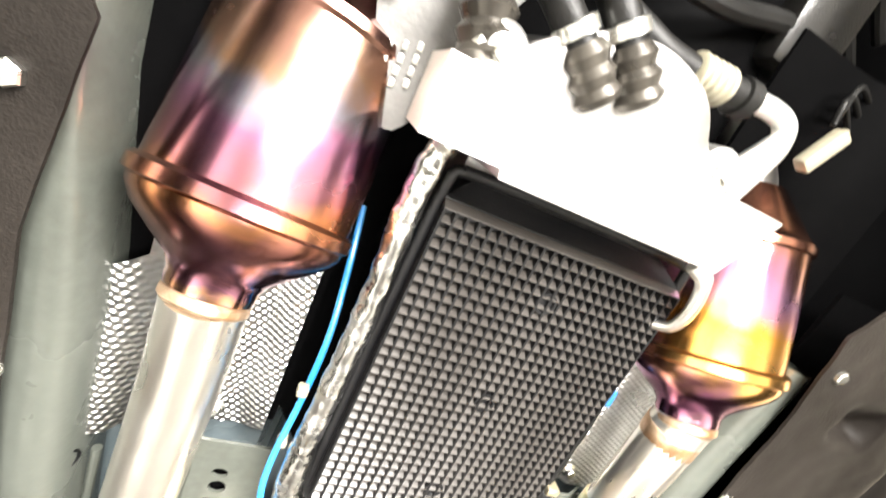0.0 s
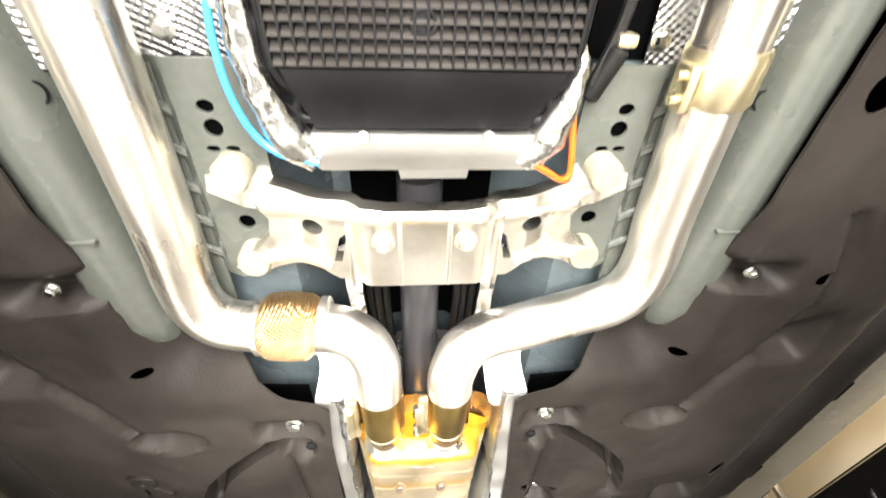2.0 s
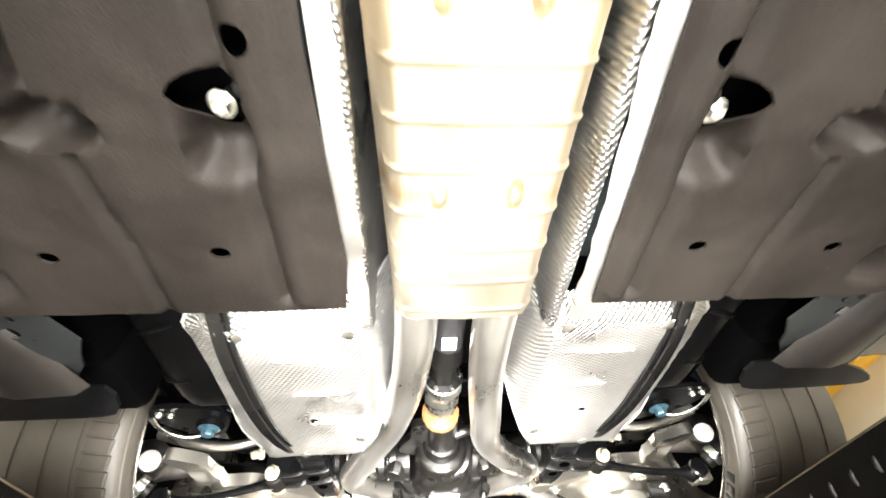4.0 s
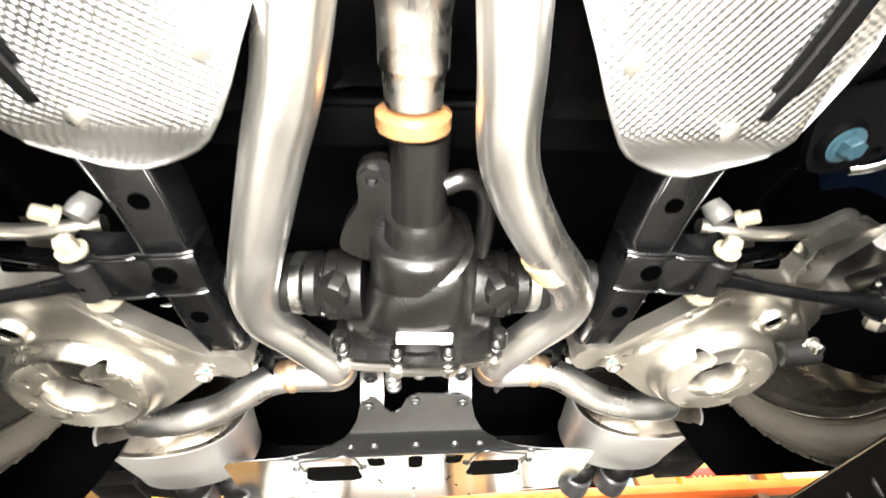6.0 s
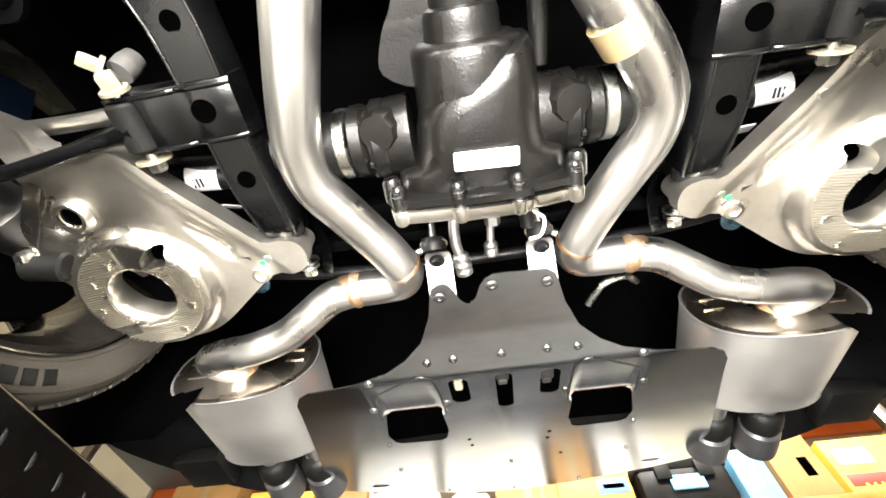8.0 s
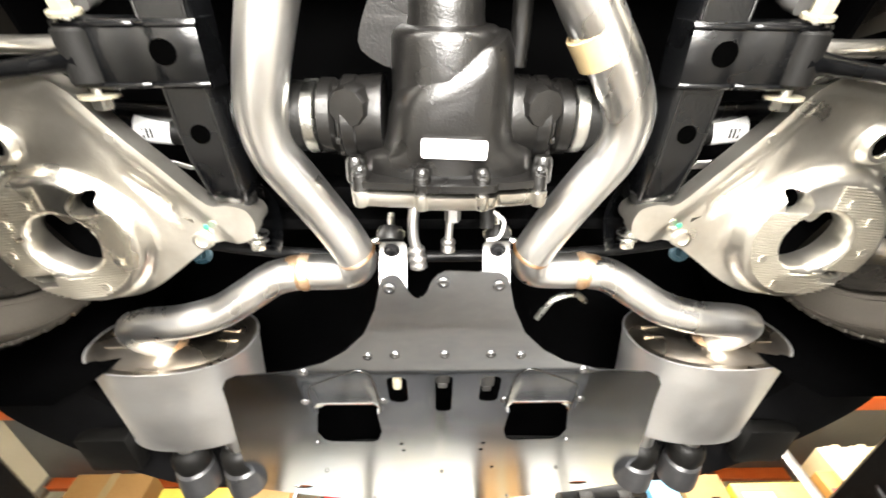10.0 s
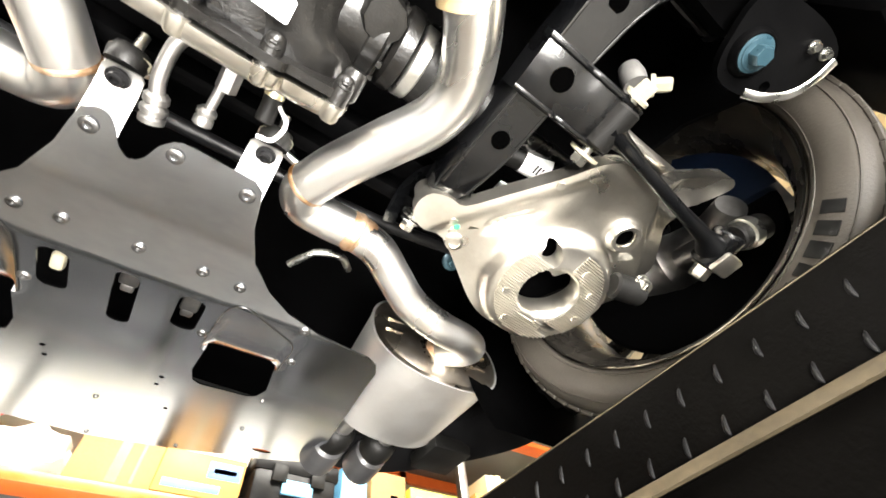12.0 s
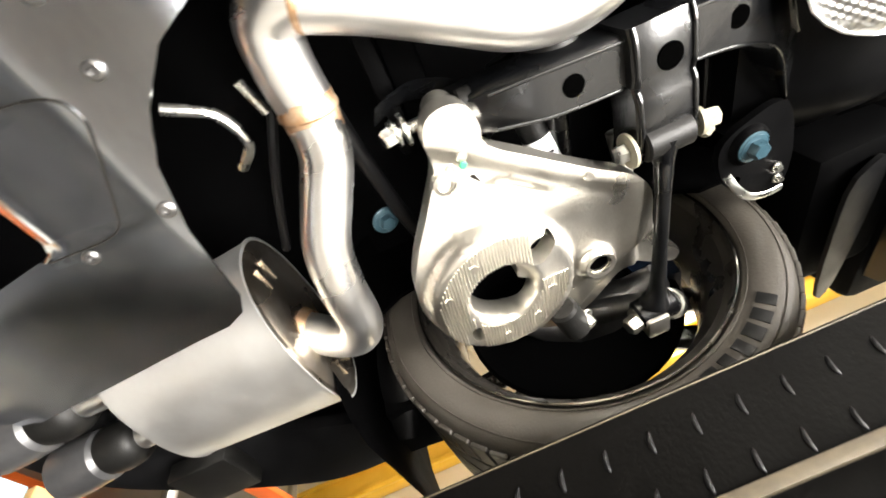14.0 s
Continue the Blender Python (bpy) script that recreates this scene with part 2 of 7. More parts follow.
CAT_GOLD = tinted("golden_catalyst_steel", "Y", -0.40, -0.05, [(0.0, (0.20, 0.08, 0.06)), (0.34, (0.40, 0.18, 0.12)), (0.46, (0.42, 0.22, 0.38)), (0.54, (0.54, 0.25, 0.32)), (0.62, (0.74, 0.35, 0.06)),
                                                        (0.735, (0.78, 0.42, 0.13)), (0.79, (0.50, 0.24, 0.17)), (0.84, (0.27, 0.10, 0.19)), (0.93, (0.33, 0.13, 0.24)), (1.0, (0.60, 0.34, 0.38))], 0.24, 0.12)
RESON = tinted("heat_tinted_resonator", "Y", 0.76, 1.36, [(0.0, (0.55, 0.20, 0.03)), (0.075, (0.90, 0.46, 0.04)), (0.125, (0.98, 0.66, 0.10)), (0.150, (0.84, 0.70, 0.48)), (0.24, (0.82, 0.70, 0.50)), (0.285, (0.86, 0.60, 0.26)),
                                                      (0.305, (0.78, 0.66, 0.47)), (0.44, (0.76, 0.67, 0.51)), (0.60, (0.78, 0.70, 0.55)), (0.635, (0.72, 0.55, 0.34)), (0.655, (0.76, 0.68, 0.54)), (1.0, (0.78, 0.71, 0.60))], 0.46, 0.012)
OLIVE_TINT = mat("olive_gold_sleeve", (0.30, 0.205, 0.06), (0.42, 0.31, 0.12), 0.40, 1.0, 9, 80, 0.05, 120)
BRASS_TINT = mat("straw_tinted_sleeve", (0.34, 0.18, 0.05), (0.50, 0.31, 0.12), 0.36, 1.0, 9, 80, 0.05, 120)


# ---------------------------------------------------------------- building helpers
def link_mesh(name, bm, material, parent=None, label="", sharp=35):
    me = bpy.data.meshes.new(name)
    bmesh.ops.recalc_face_normals(bm, faces=bm.faces[:])
    bm.to_mesh(me)
    bm.free()
    me.materials.append(material)
    for p in me.polygons:
        p.use_smooth = True
    me.set_sharp_from_angle(angle=radians(sharp))
    ob = new(name, me)
    if parent:
        ob.parent = parent
    if label:
        ob["label"] = label
    return ob


def part(name, bm, material, parent, label="", sharp=35):
    return link_mesh(name, bm, material, parent, label, sharp)


def thing(name, label, category, group="", kind=""):
    return tagged(new(name), label, category, group, kind)


def single(name, bm, material, label, category, group="", kind="", sharp=35):
    return tagged(link_mesh(name, bm, material, None, "", sharp), label, category, group, kind)


def B():
    return bmesh.new()


def box(bm, lo, hi, bevel=0.0, m=None, seg=2):
    r = bmesh.ops.create_cube(bm, size=1)
    vs = r["verts"]
    for v in vs:
        v.co = Vector([lo[i] + (v.co[i] + 0.5) * (hi[i] - lo[i]) for i in range(3)])
    if bevel:
        es = {e for v in vs for e in v.link_edges}
        out = bmesh.ops.bevel(bm, geom=list(es), offset=bevel, segments=seg, affect="EDGES", profile=0.5)
        vs = list({v for f in out["faces"] for v in f.verts} | {v for v in vs if v.is_valid})
    if m is not None:
        for v in vs:
            v.co = m @ v.co
    return bm


def frame_of(d):
    d = Vector(d).normalized()
    up = Vector((0, 0, 1)) if abs(d.z) < 0.9 else Vector((1, 0, 0))
    u = d.cross(up).normalized()
    return u, u.cross(d).normalized(), d


def rings(bm, loops, caps=True, close=False):
    vs = [[bm.verts.new(p) for p in lp] for lp in loops]
    n = len(vs[0])
    pairs = list(zip(vs, vs[1:])) + ([(vs[-1], vs[0])] if close else [])
    for a, b in pairs:
        for i in range(n):
            bm.faces.new((a[i], a[(i + 1) % n], b[(i + 1) % n], b[i]))
    if caps and not close:
        bm.faces.new(vs[0][::-1])
        bm.faces.new(vs[-1])
    return bm


def lathe(bm, origin, axis, profile, seg=28, caps=True, sx=1.0, sy=1.0):
    """profile: rows of (distance along the axis, radius)."""
    u, v, d = frame_of(axis)
    o = Vector(origin)
    loops = []
    for h, r in profile:
        loops.append([o + d * h + u * (r * sx * math.cos(2 * math.pi * i / seg)) + v * (r * sy * math.sin(2 * math.pi * i / seg)) for i in range(seg)])
    return rings(bm, loops, caps)


def cyl(bm, a, b, r, seg=20, bevel=0.0):
    a, b = Vector(a), Vector(b)
    h = (b - a).length
    prof = [(0, r), (h, r)] if not bevel else [(0, r - bevel), (bevel, r), (h - bevel, r), (h, r - bevel)]
    return lathe(bm, a, b - a, prof, seg)


def spline(pts, n=8, closed=False):
    pts = [Vector(p) for p in pts]
    out = []
    m = len(pts)
    for i in range(m if closed else m - 1):
        if closed:
            p0, p1, p2, p3 = pts[(i - 1) % m], pts[i], pts[(i + 1) % m], pts[(i + 2) % m]
        else:
            p1, p2 = pts[i], pts[i + 1]
            p0 = pts[i - 1] if i else p1 * 2 - p2
            p3 = pts[i + 2] if i + 2 < m else p2 * 2 - p1
        for k in range(n):
            t = k / n
            out.append(0.5 * ((2 * p1) + (p2 - p0) * t + (2 * p0 - 5 * p1 + 4 * p2 - p3) * t * t + (3 * p1 - p0 - 3 * p2 + p3) * t ** 3))
    if not closed:
        out.append(pts[-1])
    return out


def tube(bm, pts, r, seg=20, n=8, straight=False, caps=True, flat=1.0):
    """A round tube along a smooth path; r: one radius, or one for each path point."""
    path = [Vector(p) for p in pts] if straight else spline(pts, n)
    k = len(path)
    if isinstance(r, (int, float)):
        rad = [r] * k
    else:
        rad = list(np.interp(np.linspace(0, len(r) - 1, k), range(len(r)), r))
    loops, u = [], None
    for i, p in enumerate(path):
        d = (path[min(i + 1, k - 1)] - path[max(i - 1, 0)]).normalized()
        if u is None:
            u = frame_of(d)[0]
        u = (u - d * u.dot(d)).normalized()
        v = d.cross(u)
        loops.append([p + (u * math.cos(2 * math.pi * j / seg) + v * (flat * math.sin(2 * math.pi * j / seg))) * rad[i] for j in range(seg)])
    return rings(bm, loops, caps)


def circle(cx, cy, r, n=20, sx=1.0, sy=1.0):
    return [(cx + r * sx * math.cos(2 * math.pi * i / n), cy + r * sy * math.sin(2 * math.pi * i / n)) for i in range(n)]


def rounded(x0, y0, x1, y1, r, n=5):
    out = []
    for cx, cy, a in ((x1 - r, y1 - r, 0), (x0 + r, y1 - r, 90), (x0 + r, y0 + r, 180), (x1 - r, y0 + r, 270)):
        out += [(cx + r * math.cos(radians(a + 90 * i / n)), cy + r * math.sin(radians(a + 90 * i / n))) for i in range(n + 1)]
    return out


def smooth2(pts, n=5):
    return [(p.x, p.y) for p in spline([(x, y, 0) for x, y in pts], n, closed=True)]


def inside(x, y, poly):
    c = False
    for (x0, y0), (x1, y1) in zip(poly, poly[1:] + poly[:1]):
        if (y0 > y) != (y1 > y) and x < (x1 - x0) * (y - y0) / (y1 - y0) + x0:
            c = not c
    return c


def sheet(bm, outline, holes=(), step=0.03, z=lambda x, y: 0.0, thick=0.002, mirror=1, lines=()):
    """A sheet with real holes, shaped by a height for each place, and with thickness (upwards)."""
    loops = []
    for lp in (outline, *holes):
        q = []
        for (x0, y0), (x1, y1) in zip(lp, list(lp[1:]) + [lp[0]]):
            k = max(1, int(math.hypot(x1 - x0, y1 - y0) / step))
            q += [(x0 + (x1 - x0) * i / k, y0 + (y1 - y0) * i / k) for i in range(k)]
        loops.append(q)
    vs, es = [], []
    for q in loops:
        s = len(vs)
        vs += q
        es += [(s + i, s + (i + 1) % len(q)) for i in range(len(q))]
    for q in lines:
        k = len(vs)
        vs += q
        es += [(k + i, k + i + 1) for i in range(len(q) - 1)]
    xs, ys = [p[0] for p in loops[0]], [p[1] for p in loops[0]]
    gy = min(ys) + step * 0.5
    while gy < max(ys):
        gx = min(xs) + step * 0.5
        while gx < max(xs):
            if inside(gx, gy, loops[0]) and not any(inside(gx, gy, h) for h in loops[1:]):
                vs.append((gx + 0.0007 * math.sin(gy * 977), gy))
            gx += step
        gy += step
    out = geometry.delaunay_2d_cdt([Vector(v) for v in vs], es, [], 0, 1e-6)
    pts, faces = out[0], out[2]
    lo = [bm.verts.new((p.x * mirror, p.y, z(p.x, p.y))) for p in pts]
    hi = [bm.verts.new((p.x * mirror, p.y, z(p.x, p.y) + thick)) for p in pts]
    count = collections.Counter()
    keep = []
    for f in faces:
        cx, cy = sum(pts[i].x for i in f) / 3, sum(pts[i].y for i in f) / 3
        if inside(cx, cy, loops[0]) and not any(inside(cx, cy, h) for h in loops[1:]):
            keep.append(f)
            for a, b in zip(f, f[1:] + f[:1]):
                count[(min(a, b), max(a, b))] += 1
    for f in keep:
        bm.faces.new([lo[i] for i in f])
        bm.faces.new([hi[i] for i in f][::-1])
    for (a, b), c in count.items():
        if c == 1:
            bm.faces.new((lo[a], lo[b], hi[b], hi[a]))
    loose = [v for v in lo + hi if not v.link_faces]
    bmesh.ops.delete(bm, geom=loose, context="VERTS")
    return bm


def hexbolt(bm, p, axis, r=0.009, h=0.008, washer=True):
    a = Vector(axis).normalized()
    p = Vector(p)
    if washer:
        lathe(bm, p, a, [(0, r * 1.45), (h * 0.25, r * 1.45), (h * 0.3, r * 1.3)], 18)
    lathe(bm, p + a * (h * 0.3 if washer else 0), a, [(0, r), (h * 0.8, r), (h, r * 0.85)], 6)
    return bm


def screw(bm, p, r=0.006, h=0.003):
    """A domed screw head, seen from below, with a dark socket."""
    lathe(bm, p, (0, 0, -1), [(0, r), (h * 0.5, r * 0.95), (h, r * 0.7), (h, r * 0.46), (-h * 0.6, r * 0.40)], 14)
    return bm


def ease(t):
    t = max(0.0, min(1.0, t))
    return t * t * (3 - 2 * t)


def pocket(x, y, cx, cy, rx, front, rear):
    """A recess of depth 1: a long slope from its front and a short steep wall at the rear."""
    cy, front, rear = cy + 0.012, max(front, rear), max(0.018, 0.8 * min(front, rear))
    side = ease(2.2 * (1 - abs(x - cx) / rx))
    if y < cy:
        return side * ease(1 - (cy - y) / front)
    return side * (1 - ease((y - cy) / rear))


def bump(x, y, cx, cy, rx, ry):
    """A smooth hill of height 1."""
    d = math.hypot((x - cx) / rx, (y - cy) / ry)
    return ease(2.0 * (1 - d)) if d < 1 else 0.0


# ---------------------------------------------------------------- hall
def hall():
    bm = B()
    box(bm, (-4.6, -4.5, -0.2), (4.6, 6.0, 0.0))
    single("floor", bm, CONCRETE, "grey sealed concrete workshop floor", "floor", kind="structure")
    for nm, lo, hi in (("wall_north", (-4.6, 5.8, 0), (4.6, 6.0, 4.8)), ("wall_south", (-4.6, -4.7, 0), (4.6, -4.5, 4.8)),
                       ("wall_east", (4.6, -4.7, 0), (4.8, 6.0, 4.8)), ("wall_west", (-4.8, -4.7, 0), (-4.6, 6.0, 4.8))):
        bm = B()
        box(bm, lo, hi)
        single(nm, bm, WALL, "off-white painted workshop wall", "wall", kind="structure")
    bm = B()
    box(bm, (-4.8, -4.7, 4.8), (4.8, 6.0, 5.0))
    single("ceiling", bm, WALL, "pale workshop ceiling", "ceiling", kind="structure")


hall()
# glowing face of the fill lamps added below the car
LED = glow("fill_light_diffuser", (1.0, 0.97, 0.93), 3.0)


# housings for the added fill lamps; none of them is seen
def fill_light_boxes():
    for y, _ in FILL_LAMPS:
        t = thing("fill_light_box", "unseen fill light box added under the car on a tubular stand", "work light", "work lights under the lift")
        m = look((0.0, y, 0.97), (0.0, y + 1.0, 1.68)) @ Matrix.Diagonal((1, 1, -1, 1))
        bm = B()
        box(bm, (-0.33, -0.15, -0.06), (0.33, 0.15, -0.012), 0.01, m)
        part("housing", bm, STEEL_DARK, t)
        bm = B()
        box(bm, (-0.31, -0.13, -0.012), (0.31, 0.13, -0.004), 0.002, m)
        part("diffuser", bm, LED, t, "glowing white face of the added fill light")
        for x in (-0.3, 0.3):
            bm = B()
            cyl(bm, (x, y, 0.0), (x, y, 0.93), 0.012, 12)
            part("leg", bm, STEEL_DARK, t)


fill_light_boxes()


# ---------------------------------------------------------------- car body seen from below
def groove_x(y):
    return float(np.interp(y, (0.755, 0.772, 0.81, 0.863, 0.904, 0.947, 0.995, 1.07), (0.248, 0.264, 0.302, 0.355, 0.388, 0.409, 0.422, 0.434)))


def panel_z(x, y):
    """Undertray relief: recesses for bolts, long curved steps and drain bowls (x is the distance from the middle)."""
    z = 0.0
    z += 0.040 * pocket(x, y, 0.228, 0.728, 0.060, 0.022, 0.050) + 0.022 * pocket(x, y, 0.222, 0.785, 0.034, 0.022, 0.055)
    z += 0.034 * pocket(x, y, 0.262, 1.085, 0.040, 0.060, 0.050)
    z += 0.052 * bump(x, y, 0.420, 0.742, 0.062, 0.036)
    z += 0.042 * bump(x, y, 0.415, 1.070, 0.048, 0.028)
    z += 0.040 * pocket(x, y, 0.600, 1.090, 0.060, 0.060, 0.065)
    z += 0.038 * pocket(x, y, 0.622, 1.262, 0.060, 0.050, 0.045)
    z += 0.034 * pocket(x, y, 0.43, 0.402, 0.075, 0.020, 0.045)
    z += 0.030 * pocket(x, y, 0.575, 0.56, 0.045, 0.03, 0.12)
    z += 0.026 * pocket(x, y, 0.62, 0.22, 0.05, 0.025, 0.09) + 0.022 * pocket(x, y, 0.53, -0.12, 0.05, 0.025, 0.06)
    z = 1.675 + 1.35 * z
    if 0.755 < y < 1.07:
        w = ease((y - 0.755) / 0.03) * ease((1.07 - y) / 0.04)
        z += 0.046 * w * ease(2.2 * (1 - abs(x - groove_x(y)) / 0.018))
    if 0.30 < y < 0.72:
        c2 = 0.52 + 0.05 * math.sin((y - 0.30) * 11)
        z += 0.012 * ease(1 - abs(x - c2) / 0.022)
    if 0.80 < y < 1.32:
        z -= 0.010 * ease((x - 0.196) / 0.012) * ease((0.236 - x) / 0.016)
        z += 0.012 * ease(1 - abs(x - 0.243) / 0.012)
    if y > 1.10:
        z += 0.012 * ease(1 - abs(x - 0.402 - (1.3 - y) * 0.05) / 0.010)
    z += 0.055 * ease((0.64 - y) / 0.10) * ease((0.43 - x) / 0.1) * ease((x - 0.18) / 0.08) * (1 if y > 0.38 else ease((y - 0.28) / 0.1))
    z += 0.035 * ease((x - 0.66) / 0.09)
    z += 0.004 * noise.noise(Vector((x * 9, y * 9, 0.3))) + 0.0015 * noise.noise(Vector((x * 30, y * 30, 0.3)))
    return z


def undertray(s):
    out = [(0.152, 0.672), (0.168, 0.655), (0.211, 0.637), (0.252, 0.605), (0.30, 0.515), (0.33, 0.478), (0.377, 0.489), (0.392, 0.45), (0.392, 0.32), (0.40, 0.10), (0.40, -0.08),
           (0.385, -0.17), (0.375, -0.23), (0.40, -0.275), (0.74, -0.285), (0.74, 1.20), (0.70, 1.31), (0.60, 1.335), (0.165, 1.335), (0.155, 1.25), (0.166, 0.99), (0.160, 0.77)]
    if s > 0:
        out[-4:] = [(0.190, 1.335), (0.186, 1.25), (0.173, 0.95), (0.157, 0.77)]
    holes = [circle(0.400, 0.567, 0.009, 12, 1.5), circle(0.545, 0.41, 0.012, 12, 1.5), circle(0.305, 1.230, 0.009, 12, 1.4), circle(0.50, 1.233, 0.009, 12, 1.4),
             circle(0.444, 0.161, 0.020, 14, 1.0, 1.1), circle(0.65, 0.98, 0.012, 12, 0.7, 3.0),
             # irregular openings, cut so that the bolt and drain recesses go black
             smooth2([(0.300, 1.038), (0.275, 1.018), (0.245, 1.014), (0.224, 1.030), (0.238, 1.056), (0.252, 1.084), (0.274, 1.068)], 2), circle(0.222, 0.988, 0.014, 12),
             smooth2([(0.624, 1.030), (0.600, 1.036), (0.571, 1.074), (0.574, 1.096), (0.602, 1.076), (0.620, 1.052)], 2), smooth2([(0.647, 1.212), (0.618, 1.222), (0.593, 1.255), (0.598, 1.273), (0.622, 1.258), (0.642, 1.236)], 2)]
    lines = [[(groove_x(y) + d, y) for y in np.linspace(0.76, 1.068, 48)] for d in (-0.018, -0.0135, -0.009, 0.0, 0.009, 0.0135, 0.018)]
    t = thing("undertray", "dark fibre underbody tray panel bolted below the car floor", "undertray", "undertrays")
    bm = sheet(B(), out, holes, 0.0085, panel_z, 0.004, s, lines)
    part("panel", bm, FELT, t, sharp=60)
    for x, y, dz, r in ((0.222, 0.742, 0.022, 0.011), (0.262, 1.058, 0.034, 0.010), (0.432, 0.398, 0.010, 0.006), (0.408, 0.039, 0.0, 0.007), (0.56, 0.30, 0.0, 0.007), (0.412, -0.181, 0.004, 0.009)):
        bm = hexbolt(B(), (s * x, y, 1.675 + dz), (0, 0, -1), r, 0.008)
        part("bolt", bm, ZINC, t, "bright zinc-plated bolt")
    part("bolt_shank", cyl(B(), (s * 0.262, 1.058, 1.70), (s * 0.262, 1.058, 1.765), 0.006, 10), STEEL_DARK, t)
    for x, y in ((0.195, 0.775), (0.225, 1.03)):
        bm = lathe(B(), (s * x, y, 1.676), (0, 0, -1), [(0, 0.009), (0.004, 0.009), (0.006, 0.006)], 16)
        part("clip", bm, PLASTIC, t, "round black plastic clip")
    return t


trays = {side: undertray(side) for side in (-1, 1)}
cu = bpy.data.curves.new("letter", "FONT")
cu.body, cu.size, cu.extrude, cu.bevel_depth, cu.align_x = "R", 0.10, 0.002, 0.002, "CENTER"
tmp = new("letter", cu)
me = bpy.data.meshes.new_from_object(tmp.evaluated_get(bpy.context.evaluated_depsgraph_get()))
bpy.data.objects.remove(tmp)
me.materials.append(FELT)
ob = new("moulded_letter", me)
ob.parent = trays[-1]
ob.matrix_local = pose(-0.508, 0.925, 1.6745, 180, 0, 0)


def floor_pan():
    def z(x, y):
        a = abs(x)
        zz = 1.80 - 0.04 * ease((a - 0.35) / 0.1) + 0.16 * ease((0.20 - a) / 0.06)
        zz += 0.30 * ease((y - 1.36) / 0.15)
        return zz
    bm = sheet(B(), [(-0.80, -0.30), (0.80, -0.12), (0.80, 1.7), (-0.80, 1.7)], (), 0.045, z, 0.004)
    single("floor_pan", bm, BODY_BLUE, "blue-grey painted car floor pan with a raised tunnel", "floor pan", kind="structure")
    # near-black closings; the dark of unlit spaces is put into their colour
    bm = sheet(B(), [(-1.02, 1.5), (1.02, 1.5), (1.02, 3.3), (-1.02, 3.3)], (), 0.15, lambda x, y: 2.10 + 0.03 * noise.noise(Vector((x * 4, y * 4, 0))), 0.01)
    single("boot_floor", bm, UNLIT_BLACK, "black unlit underside of the boot floor", "floor pan", kind="structure")
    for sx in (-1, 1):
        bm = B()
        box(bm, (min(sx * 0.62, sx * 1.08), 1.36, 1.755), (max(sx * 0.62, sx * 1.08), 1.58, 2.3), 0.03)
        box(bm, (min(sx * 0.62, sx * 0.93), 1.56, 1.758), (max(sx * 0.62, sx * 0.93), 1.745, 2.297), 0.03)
        single("wing_closing_box", bm, UNLIT_BLACK, "black box closing the unlit space ahead of the rear wheel", "body panel", kind="structure")
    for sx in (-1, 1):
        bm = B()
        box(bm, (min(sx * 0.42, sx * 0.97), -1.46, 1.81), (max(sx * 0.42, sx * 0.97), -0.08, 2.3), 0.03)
        single("bay_closing_box", bm, UNLIT_BLACK, "black box closing the dark beside the engine bay", "body panel", kind="structure")
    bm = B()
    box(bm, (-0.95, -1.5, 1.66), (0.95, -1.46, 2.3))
    single("bulkhead", bm, UNLIT_BLACK, "black wall closing the dark at the front of the tunnel", "bulkhead", kind="structure")
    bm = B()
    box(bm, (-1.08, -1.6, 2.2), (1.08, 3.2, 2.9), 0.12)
    single("car_body", bm, UNLIT_BLACK, "near-black block for the unseen car body above the underbody", "car body", kind="structure")


floor_pan()
# added black sheet in place of the tunnel's shade
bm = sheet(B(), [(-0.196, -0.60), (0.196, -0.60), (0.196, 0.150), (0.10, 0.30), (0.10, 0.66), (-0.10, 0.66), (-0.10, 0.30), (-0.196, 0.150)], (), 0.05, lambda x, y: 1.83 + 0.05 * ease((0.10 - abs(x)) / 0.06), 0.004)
single("tunnel_shade_sheet", bm, UNLIT_BLACK, "black sheet added for the dark inside the transmission tunnel", "tunnel lining", kind="structure")


# black sheets keep the floor pan from showing through the tray's holes
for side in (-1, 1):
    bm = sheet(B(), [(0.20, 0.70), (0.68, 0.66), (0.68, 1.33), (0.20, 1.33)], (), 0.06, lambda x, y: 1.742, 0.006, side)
    single("tray_shade_sheet", bm, UNLIT_BLACK, "black sheet added for the dark behind the undertray holes", "insulation", kind="structure")
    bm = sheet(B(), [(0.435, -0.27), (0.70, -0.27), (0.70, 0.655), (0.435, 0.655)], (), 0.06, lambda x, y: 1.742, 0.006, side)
    single("tray_shade_sheet", bm, UNLIT_BLACK, "black sheet added for the dark behind the undertray holes", "insulation", kind="structure")


# the dark gap between rail, converter and pan, as a black sheet
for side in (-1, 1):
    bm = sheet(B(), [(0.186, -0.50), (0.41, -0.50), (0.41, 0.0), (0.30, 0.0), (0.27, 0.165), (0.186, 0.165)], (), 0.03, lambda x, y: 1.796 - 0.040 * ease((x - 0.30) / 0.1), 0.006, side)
    single("gap_shade_sheet", bm, UNLIT_BLACK, "black sheet added for the dark gap above the catalytic converter", "insulation", kind="structure")


